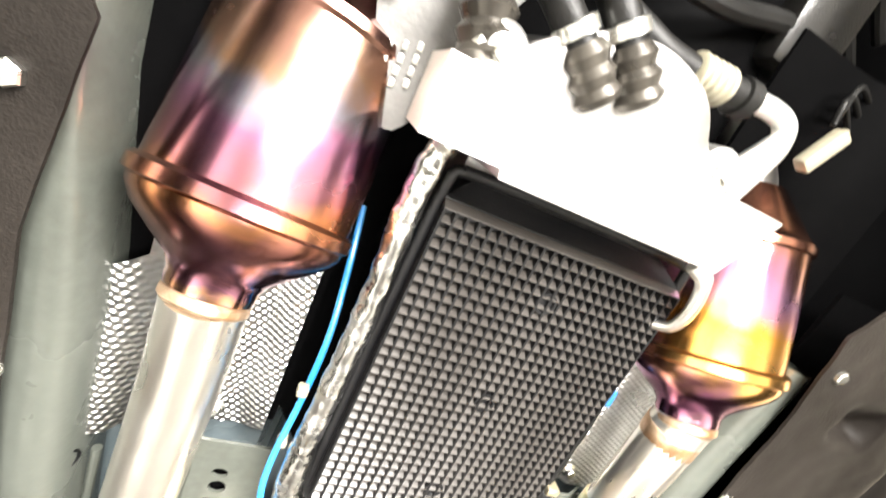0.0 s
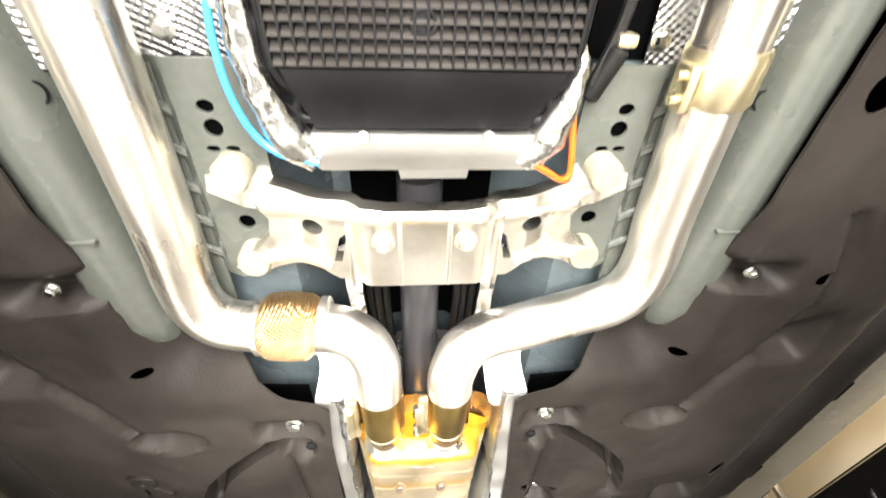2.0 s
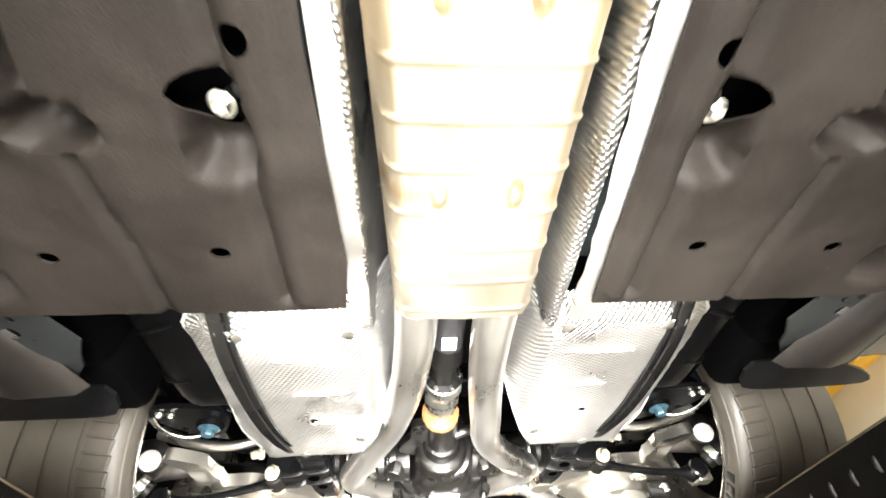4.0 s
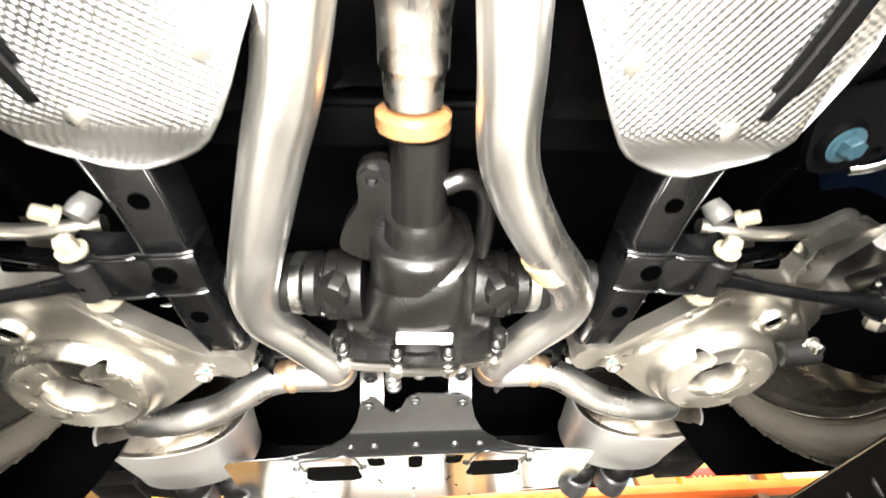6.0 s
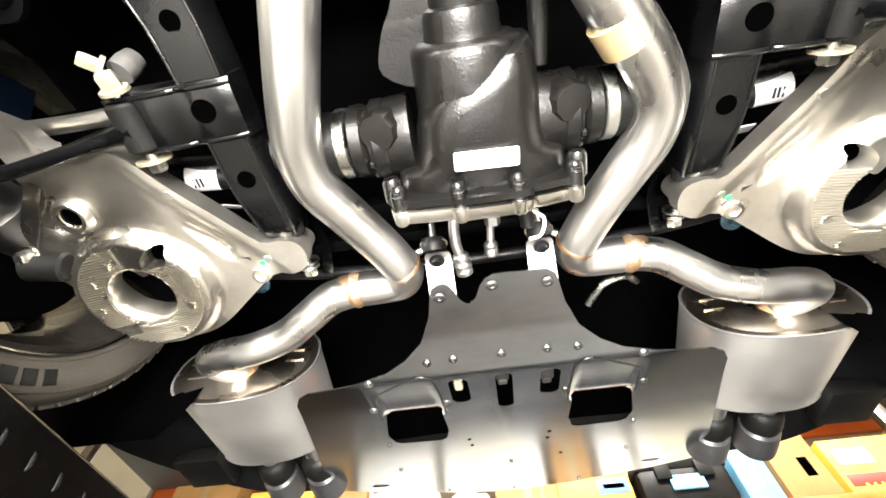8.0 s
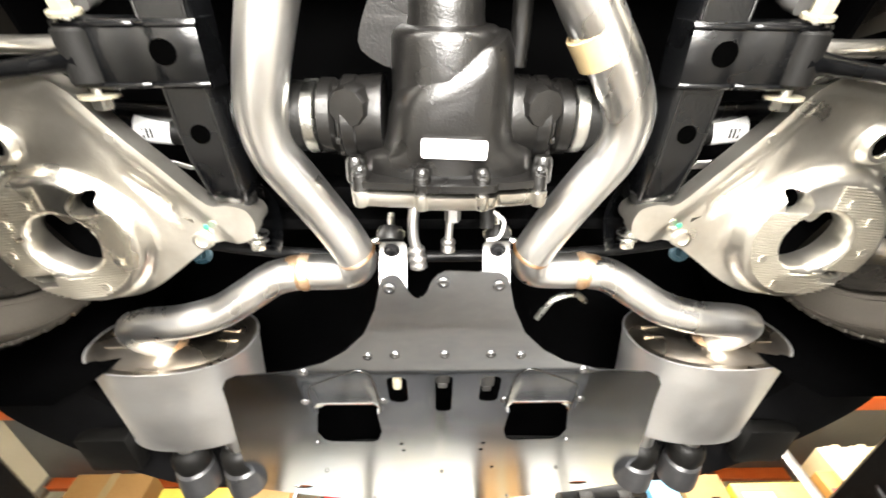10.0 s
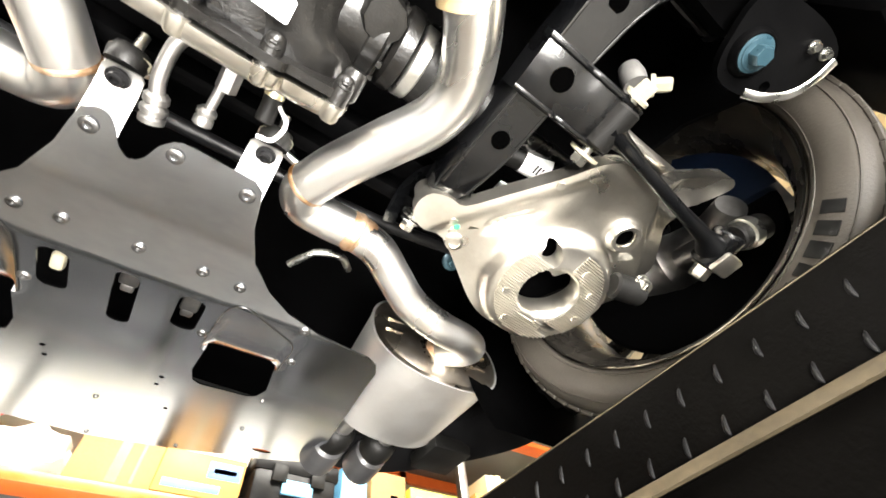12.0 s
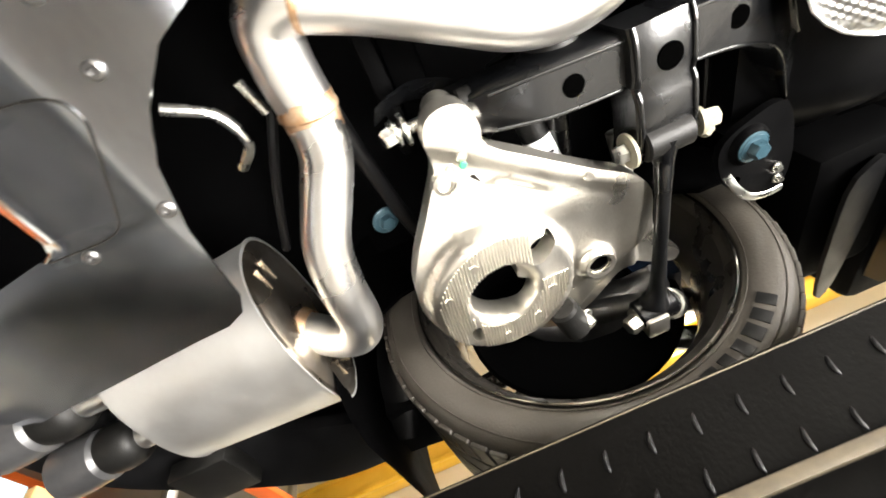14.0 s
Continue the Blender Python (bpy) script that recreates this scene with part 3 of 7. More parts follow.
def frame_rail(s):
    t = thing("frame_rail", "grey-green painted box-section chassis rail with access holes", "chassis rail", "chassis rails")
    bm = B()
    loops = []
    path = [(0.402, -0.80 if s < 0 else -0.16), (0.402, -0.20 if s < 0 else -0.14), (0.392, 0.0), (0.390, 0.2), (0.386, 0.35), (0.384, 0.49), (0.380, 0.525), (0.376, 0.548)]
    for i, (x, y) in enumerate(path):
        w = (0.020, 0.020, 0.029, 0.031, 0.036, 0.041, 0.038, 0.024)[i]
        h = (0, 0, 0, 0, 0, 0.002, 0.010, 0.030)[i]
        zb = 1.695 + h
        lp = []
        for k in range(17):
            a = math.pi * k / 16
            cx, sz = -math.cos(a), math.sin(a)
            lp.append((s * (x + 0.004 + (w + 0.004) * math.copysign(abs(cx) ** 0.62, cx)), y, 1.79 - (1.79 - zb) * sz ** 0.5))
        loops.append(lp)
    rings(bm, loops)
    part("rail", bm, BODY_GREY, t, sharp=50)
    # closed black discs; the holes' shade is their colour
    for y, r in ((0.187, 0.013), (0.252, 0.011)):
        bm = lathe(B(), (s * 0.3665, y, 1.722), (-s, 0, -0.55), [(-0.006, r), (0.0025, r), (0.0025, r * 0.8), (0.0005, r * 0.78)], 18)
        part("access_hole", bm, PLASTIC, t, "black disc in place of an access hole")
    bm = B()
    box(bm, (min(s * 0.365, s * 0.432), 0.338, 1.6925), (max(s * 0.365, s * 0.432), 0.342, 1.70), 0.0008)
    part("lap_seam", bm, BODY_GREY, t, "stepped lap seam across the rail")
    part("shoulder_bead", tube(B(), [(s * 0.352, 0.20, 1.752), (s * 0.350, 0.30, 1.750), (s * 0.346, 0.42, 1.752), (s * 0.342, 0.50, 1.757)], 0.005, 10, 6), BODY_GREY, t, "folded inner edge")
    bm = B()
    box(bm, (s * 0.30 - 0.03, 0.165, 1.755), (s * 0.30 + 0.03, 0.52, 1.762), 0.002)
    part("flange", bm, BODY_GREY, t)
    return t


for side in (-1, 1):
    frame_rail(side)


def tunnel_bracket(s):
    t = thing("tunnel_bracket", "grey-green pressed steel tunnel bracket with punched holes", "bracket", "tunnel brackets")
    out = [(0.175, 0.158), (0.285, 0.158), (0.292, 0.22), (0.30, 0.42), (0.245, 0.44), (0.19, 0.42), (0.175, 0.30)]
    holes = [circle(0.226, 0.205, 0.007, 12, 1.3), circle(0.224, 0.228, 0.010, 14), circle(0.219, 0.349, 0.010, 14), circle(0.231, 0.252, 0.004, 8, 2), circle(0.21, 0.252, 0.004, 8, 2)]
    bm = sheet(B(), out, holes, 0.015, lambda x, y: 1.745 + 0.02 * ease((x - 0.255) / 0.03), 0.004, s)
    part("plate", bm, BODY_GREY, t)
    # black plate added so that the punched holes look dark
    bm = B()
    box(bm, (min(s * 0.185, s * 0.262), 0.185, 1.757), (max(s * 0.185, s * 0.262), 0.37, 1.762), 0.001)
    part("backing", bm, UNLIT_BLACK, t, "black plate for the dark behind the holes")
    for k in range(5):
        y = 0.20 + k * 0.048
        bm = tube(B(), [(s * 0.262, y + 0.018, 1.757), (s * 0.285, y, 1.752), (s * 0.305, y - 0.01, 1.757)], 0.006, 8)
        part("pressed_rib", bm, BODY_GREY, t)
    return t


for side in (-1, 1):
    tunnel_bracket(side)


def tunnel_shield_front(s):
    t = thing("tunnel_heat_shield", "crumpled embossed aluminium heat shield above the exhaust pipe", "heat shield", "front heat shields")
    xi = 0.196
    inner = [(xi, -0.27), (xi, -0.13), (xi, 0.165)] if s < 0 else [(0.200, -0.27), (0.200, -0.11), (0.214, -0.05), (0.234, 0.0), (0.244, 0.06), (0.247, 0.165)]
    out = inner + [(0.255, 0.162), (0.27, 0.170), (0.40, 0.170), (0.404, 0.10), (0.404, 0.02), (0.392, -0.02), (0.345, -0.045), (0.34, -0.25)]

    def z(x, y):
        return 1.778 - 0.040 * ease((x - 0.320) / 0.04) + 0.010 * ease(1 - abs(x - 0.232) / 0.012) + 0.003 * noise.noise(Vector((x * 40, y * 18, s)))
    bm = sheet(B(), out, (), 0.012, z, 0.0015, s)
    part("sheet", bm, FOIL, t, sharp=60)
    bm = hexbolt(B(), (s * 0.256, 0.139, 1.776), (0, 0, -1), 0.008, 0.009)
    part("bolt", bm, ZINC, t)


for side in (-1, 1):
    tunnel_shield_front(side)


def floor_brackets(s):
    t = thing("tunnel_gusset", "bright bare aluminium gusset beside the tunnel", "bracket", "gussets")
    out = [(0.205, 0.565), (0.188, 0.548), (0.150, 0.548), (0.128, 0.556), (0.106, 0.626), (0.108, 0.665), (0.122, 0.712), (0.182, 0.712), (0.176, 0.668), (0.180, 0.648), (0.209, 0.608), (0.213, 0.588)]
    bm = sheet(B(), smooth2(out, 3), (), 0.010, lambda x, y: 1.770 - 0.074 * ease((y - 0.645) / 0.045) + 0.0015 * noise.noise(Vector((x * 30, y * 30, 2))), 0.004, s)
    part("plate", bm, FOIL_FLAT, t)
    part("washer", lathe(B(), (s * 0.175, 0.588, 1.769), (0, 0, -1), [(0, 0.017), (0.002, 0.017), (0.003, 0.012)], 20), ZINC, t)
    part("nut", hexbolt(B(), (s * 0.175, 0.588, 1.766), (0, 0, -1), 0.006, 0.007, False), STEEL_DARK, t)
    if s < 0:
        wire = [(-0.136, 0.556, 1.764), (-0.144, 0.575, 1.762), (-0.147, 0.596, 1.760), (-0.155, 0.612, 1.760), (-0.152, 0.622, 1.760), (-0.146, 0.612, 1.760), (-0.147, 0.600, 1.760)]
    else:
        wire = [(0.150, 0.605, 1.762), (0.152, 0.582, 1.762), (0.170, 0.566, 1.764), (0.192, 0.568, 1.764)] + [(0.200, 0.60, 1.762), (0.172, 0.612, 1.760), (0.152, 0.620, 1.760)]
    part("wire_clip", tube(B(), wire, 0.0016, 8, 8), PLASTIC, t, "thin black wire clip")


for side in (-1, 1):
    floor_brackets(side)


# ---------------------------------------------------------------- transmission
def transmission():
    t = thing("transmission", "automatic transmission with a ribbed black oil pan and alloy end plate", "transmission")
    bm = B()
    box(bm, (-0.12, -0.36, 1.75), (0.12, 0.24, 1.95), 0.03)
    part("housing", bm, STEEL_DARK, t, "dull cast housing")
    # ribbed pan
    bm = B()
    base = [(-0.134, -0.205), (-0.112, -0.222), (0.112, -0.222), (0.134, -0.205), (0.1365, 0.140), (0.105, 0.196), (-0.108, 0.196), (-0.1365, 0.140)]

    def zp(x, y):
        return 1.6945 + 0.014 * ease((y - 0.150) / 0.05) + 0.018 * ease((-0.200 - y) / 0.022)
    sheet(bm, base, (), 0.012, zp, 0.045)
    part("pan", bm, PLASTIC, t, "black moulded plastic oil pan", sharp=30)
    nx, ny = 24, 30
    px, py = 0.2672 / nx, 0.345 / ny
    bm = B()
    box(bm, (-0.0011, -0.197, 1.6853), (0.0011, 0.148, 1.6950))
    rib = part("long_rib", bm, PLASTIC, t, sharp=20)
    rib.location.x = -0.1336
    for i in range(1, nx + 1):
        ob = new("long_rib", rib.data)
        ob.parent = t
        ob.location.x = -0.1336 + i * px
    bm = B()
    vs = [bm.verts.new(c) for c in ((-0.1343, -0.0062, 1.6949), (-0.1343, -0.0006, 1.6858), (-0.1343, 0.0006, 1.6858), (-0.1343, 0.0008, 1.6949),
                                    (0.1343, -0.0062, 1.6949), (0.1343, -0.0006, 1.6858), (0.1343, 0.0006, 1.6858), (0.1343, 0.0008, 1.6949))]
    for f in ((0, 1, 5, 4), (1, 2, 6, 5), (2, 3, 7, 6), (0, 3, 2, 1), (4, 5, 6, 7), (3, 0, 4, 7)):
        bm.faces.new([vs[k] for k in f])
    # the ribs' lit faces are painted lighter than the pan
    rib = part("cross_rib", bm, LIT_RIB_PLASTIC, t, sharp=20)
    rib.location.y = -0.197
    for j in range(1, ny + 1):
        ob = new("cross_rib", rib.data)
        ob.parent = t
        ob.location.y = -0.197 + j * py
    for x, y in ((-0.002, -0.145), (-0.004, -0.018), (-0.004, 0.113)):
        bm = lathe(B(), (x, y, 1.692), (0, 0, -1), [(0, 0.0115), (0.0056, 0.0115), (0.0056, 0.0090), (0.003, 0.008)], 20)
        part("pan_boss", bm, PLASTIC, t)
    loop = [(-0.128, -0.228), (-0.060, -0.230), (0.060, -0.230), (0.128, -0.228), (0.137, -0.215), (0.139, -0.12), (0.139, 0.04), (0.137, 0.146), (0.120, 0.178), (0.104, 0.205)]
    loop += [(-x, y) for x, y in loop[:3:-1]]
    part("pan_rim", tube(B(), [(x, y, 1.7005 + 0.008 * ease((y - 0.14) / 0.06)) for x, y in loop] + [(-0.128, -0.228, 1.7005)], 0.0055, 12, 5), PLASTIC, t, "rounded black pan rim", sharp=60)
    part("pan_slope", sheet(B(), [(-0.129, 0.1515), (0.129, 0.1515), (0.103, 0.209), (-0.107, 0.209)], (), 0.012, lambda x, y: 1.6885 + 0.010 * ease((y - 0.155) / 0.05), 0.003), PLASTIC, t, "smooth sloping pan end", sharp=60)
    # wrinkled foil wrap round the pan
    for s in (-1, 1):
        pts = [(s * 0.150, -0.245, 1.705), (s * 0.158, -0.20, 1.700), (s * 0.155, -0.1, 1.702), (s * 0.156, 0.0, 1.702), (s * 0.158, 0.09, 1.702), (s * 0.155, 0.16, 1.704), (s * 0.135, 0.22, 1.705), (s * 0.112, 0.248, 1.706)]
        rad = [0.013, 0.012, 0.011, 0.012, 0.013, 0.016, 0.021, 0.013]
        if s > 0:
            pts = [(0.143, 0.125, 1.706)] + [(x - 0.010, y, z) for x, y, z in pts[5:]]
            rad = [0.003, 0.009, 0.020, 0.013]
        bm = tube(B(), pts, rad, 22, 26, flat=1.1)
        for v in bm.verts:
            v.co += Vector((noise.noise(v.co * 60), noise.noise(v.co * 55 + Vector((3, 0, 0))), noise.noise(v.co * 70))) * 0.0024 + Vector((noise.noise(v.co * 150), 0, noise.noise(v.co * 160))) * 0.0010
        part("foil_wrap", bm, FOIL_WRAP, t, "crinkled aluminium foil wrap", sharp=50)
    # rear bracket bar
    bm = B()
    sheet(bm, [(-0.112, 0.212), (0.112, 0.214), (0.122, 0.226), (0.128, 0.250), (0.120, 0.256), (-0.108, 0.256), (-0.116, 0.248)], (), 0.012, lambda x, y: 1.694 + 0.008 * ease((y - 0.238) / 0.015), 0.02)
    part("rear_bracket", bm, ALU_WHITE, t, "bare aluminium rear bracket")
    bm = B()
    sheet(bm, [(-0.030, 0.254), (0.047, 0.254), (0.045, 0.268), (-0.027, 0.268)], (), 0.02, lambda x, y: 1.705, 0.01)
    part("bracket_lug", bm, ALU_WHITE, t)
    for x in (-0.061, 0.061):
        bm = hexbolt(B(), (x, 0.214, 1.694), (0, -0.3, -1), 0.0065, 0.010, False)
        part("bolt", bm, STEEL_DARK, t)
    # alloy end plate with the oil connections
    bm = sheet(B(), [(-0.186, -0.300), (0.131, -0.300), (0.100, -0.240), (-0.122, -0.240), (-0.124, -0.247), (-0.186, -0.247)], (), 0.03, lambda x, y: 1.643, 0.076)
    part("end_plate", bm, ALU_WHITE, t, "bright bare aluminium end plate")
    bm = B()
    sheet(bm, smooth2([(-0.145, -0.302), (-0.138, -0.325), (-0.10, -0.352), (-0.05, -0.366), (0.0, -0.356), (0.026, -0.330), (0.032, -0.302)], 4), (), 0.02, lambda x, y: 1.656, 0.06)
    part("port_block", bm, STEEL_DARK, t, "dull grey domed port block")
    for x, y in ((-0.155, -0.312), (0.050, -0.312)):
        part("bolt_lug", lathe(B(), (x, y, 1.70), (0, 0, -1), [(0, 0.020), (0.046, 0.020), (0.050, 0.017)], 22), ALU_WHITE, t)
        part("bolt", hexbolt(B(), (x, y, 1.650), (0, 0, -1), 0.008, 0.007), ZINC, t)
    bm = tube(B(), [(0.096, -0.238, 1.662), (0.120, -0.226, 1.663), (0.134, -0.195, 1.668), (0.138, -0.170, 1.678), (0.128, -0.160, 1.692)], 0.009, 14, 8, flat=0.6)
    part("drain_pipe", bm, ALU_WHITE, t, "short bare metal pipe stub")
    return t


transmission()


FITTING = mat("grey_brown_crimped_metal", (0.030, 0.027, 0.023), (0.075, 0.068, 0.058), 0.3, 0.6, 20, 120, 0.1, 200)


def cooler_hose(pts, r, material, label):
    t = thing("oil_hose", label, "hose", "oil cooler hoses")
    part("hose", tube(B(), pts, r, 16, 8), material, t)
    a, b = Vector(pts[0]), Vector(pts[1])
    d = (b - a).normalized()
    bm = lathe(B(), a - d * 0.012, d, [(0, r * 1.1), (0.006, r * 1.45), (0.012, r * 1.2), (0.02, r * 1.5), (0.026, r * 1.2), (0.034, r * 1.45), (0.042, r * 1.1)], 18)
    part("fitting", bm, FITTING, t, "ribbed dark metal end fitting")
    part("hose_clamp", lathe(B(), a + d * 0.034, d, [(0, r * 1.05), (0.001, r * 1.28), (0.010, r * 1.28), (0.011, r * 1.05)], 20), ZINC, t, "bright steel hose clamp")
    return t


cooler_hose([(-0.163, -0.312, 1.666), (-0.172, -0.345, 1.672), (-0.190, -0.45, 1.70), (-0.20, -0.60, 1.75)], 0.014, RUBBER, "thick black rubber oil hose with a crimped end")
cooler_hose([(-0.082, -0.322, 1.658), (-0.098, -0.336, 1.660), (-0.130, -0.360, 1.668), (-0.16, -0.39, 1.69), (-0.20, -0.47, 1.74)], 0.0125, RUBBER, "black rubber oil hose with a braided end fitting")
cooler_hose([(-0.052, -0.334, 1.658), (-0.065, -0.348, 1.660), (-0.092, -0.377, 1.667), (-0.13, -0.42, 1.70), (-0.16, -0.50, 1.74)], 0.013, RUBBER, "black rubber oil hose clamped to the port block")


def oil_pipe():
    t = thing("oil_pipe", "bent bare aluminium oil pipe with a ribbed cream connector", "pipe")
    part("pipe", tube(B(), [(0.040, -0.370, 1.668), (0.068, -0.372, 1.664), (0.088, -0.368, 1.662), (0.096, -0.354, 1.662), (0.093, -0.335, 1.662), (0.084, -0.302, 1.664)], 0.0085, 16, 8), ALU_WHITE, t)
    rows = []
    for k in range(5):
        rows += [(0.007 * k, 0.0125), (0.007 * k + 0.002, 0.0155), (0.007 * k + 0.005, 0.0155)]
    part("connector", lathe(B(), (-0.012, -0.366, 1.669), (1, -0.06, 0), rows + [(0.036, 0.0125)], 18), CREAM, t, "ribbed cream quick connector")
    part("collar", lathe(B(), (0.024, -0.368, 1.669), (1, -0.06, 0), [(0, 0.0125), (0.012, 0.0125), (0.013, 0.0155), (0.026, 0.0150), (0.028, 0.011)], 18), RUBBER, t)
    part("hose", tube(B(), [(-0.012, -0.366, 1.669), (-0.05, -0.372, 1.676), (-0.09, -0.40, 1.70), (-0.11, -0.50, 1.75)], 0.011, 14, 6), RUBBER, t)
    part("tab", sheet(B(), [(0.056, -0.322), (0.066, -0.312), (0.092, -0.352), (0.082, -0.362)], (), 0.02, lambda x, y: 1.654, 0.004), ALU_WHITE, t, "flat fixing tab")


oil_pipe()


def bell_housing():
    t = thing("bell_housing", "dull grey cast bell housing with a slotted vent", "gearbox housing")
    part("casting", sheet(B(), smooth2([(-0.185, -0.240), (-0.205, -0.235), (-0.225, -0.28), (-0.245, -0.36), (-0.25, -0.50), (-0.10, -0.50), (-0.16, -0.30)], 3), (), 0.02, lambda x, y: 1.722 + 0.004 * noise.noise(Vector((x * 30, y * 30, 4))), 0.05), SLEEVE_GREY, t, sharp=60)
    for i in range(3):
        for j in range(4):
            bm = B()
            x, y = -0.217 + 0.011 * i, -0.262 - 0.0095 * j - 0.004 * i
            box(bm, (x - 0.0022, y - 0.0034, 1.7195), (x + 0.0022, y + 0.0034, 1.7225), 0.0008)
            part("vent_bar", bm, ZINC, t)
    bm = B()
    box(bm, (-0.236, -0.375, 1.705), (-0.222, -0.325, 1.722), 0.003)
    part("bracket", bm, CREAM, t, "pale plastic cable bracket")


SLEEVE_GREY = mat("dull_grey_casting", (0.10, 0.098, 0.095), (0.17, 0.166, 0.16), 0.45, 0.4, 9, 120, 0.2, 200)
bell_housing()


def loom():
    t = thing("wiring_connector", "grey plastic wiring connector hanging on thin cables", "wiring")
    bm = B()
    box(bm, (-0.009, -0.028, -0.008), (0.009, 0.028, 0.008), 0.003, Matrix.Translation((0.253, -0.396, 1.75)) @ Matrix.Rotation(radians(28), 4, "Z"))
    part("plug", bm, CREAM, t)
    for k in range(3):
        bm = tube(B(), [(0.240, -0.421, 1.747), (0.238 + 0.01 * k, -0.445, 1.75 + 0.006 * k), (0.27, -0.45 - 0.012 * k, 1.77), (0.34, -0.44 - 0.02 * k, 1.80)], 0.0032, 8, 8)
        part("cable", bm, RUBBER, t)
    for k in range(4):
        y = -0.50 - 0.06 * k
        bm = tube(B(), [(-0.2, y, 1.83), (0.05, y + 0.03, 1.80 + 0.02 * (k % 2)), (0.2, y, 1.82), (0.36, y + 0.05, 1.86)], 0.012 - 0.002 * k, 10, 8)
        single("engine_hose", bm, RUBBER, "black rubber hose in the engine bay", "hose", "engine bay hoses")
    bm = B()
    box(bm, (0.17, -0.60, 1.80), (0.26, -0.46, 1.86), 0.012)
    single("engine_ancillary", bm, DIFF_BLACK, "dark cast ancillary housing in the engine bay", "engine part")


loom()


def breather(pts, material, label):
    t = thing("breather_hose", label, "hose")
    part("hose", tube(B(), pts, 0.0036, 10, 10), material, t)
    return t


bh = breather([(-0.180, -0.140, 1.80), (-0.176, -0.09, 1.765), (-0.172, -0.02, 1.735), (-0.176, 0.05, 1.718), (-0.183, 0.12, 1.706), (-0.181, 0.17, 1.700), (-0.168, 0.210, 1.696), (-0.145, 0.234, 1.694), (-0.108, 0.243, 1.692)],
              BLUE_HOSE, "bright blue nylon breather hose beside the pan")
for yy in (0.03, 0.10):
    bm = B()
    box(bm, (-0.185, yy, 1.706), (-0.174, yy + 0.010, 1.719), 0.002)
    part("clip", bm, CREAM, bh, "small white hose clip")
breather([(0.113, 0.246, 1.696), (0.130, 0.255, 1.695), (0.148, 0.266, 1.697), (0.158, 0.262, 1.700), (0.157, 0.24, 1.703), (0.152, 0.205, 1.708), (0.148, 0.16, 1.72)], ORANGE_HOSE, "bright orange nylon hose looped at the bracket end")


def sensor_cable():
    t = thing("oxygen_sensor", "black oxygen sensor cable with a blue and cream plug", "sensor")
    part("cable", tube(B(), [(0.175, -0.10, 1.76), (0.183, 0.0, 1.745), (0.180, 0.06, 1.74), (0.176, 0.115, 1.735), (0.158, 0.175, 1.73)], 0.006, 10, 8), RUBBER, t)
    part("rod", tube(B(), [(0.186, 0.0, 1.742), (0.181, 0.075, 1.736)], 0.003, 8, 2), ZINC, t)
    bm = B()
    box(bm, (0.170, 0.125, 1.720), (0.190, 0.137, 1.74), 0.003)
    part("nut", bm, YELLOW_ZINC, t)
    part("plug", cyl(B(), (0.186, -0.040, 1.742), (0.185, -0.015, 1.740), 0.0055, 14, 0.002), BLUE_PLUG, t, "blue plug")
    part("collar", cyl(B(), (0.172, -0.035, 1.742), (0.171, -0.012, 1.740), 0.006, 12, 0.002), CREAM, t)
    part("body", cyl(B(), (0.178, 0.138, 1.73), (0.158, 0.19, 1.735), 0.011, 16, 0.003), RUBBER, t)
    t.location.x = 0.014


sensor_cable()


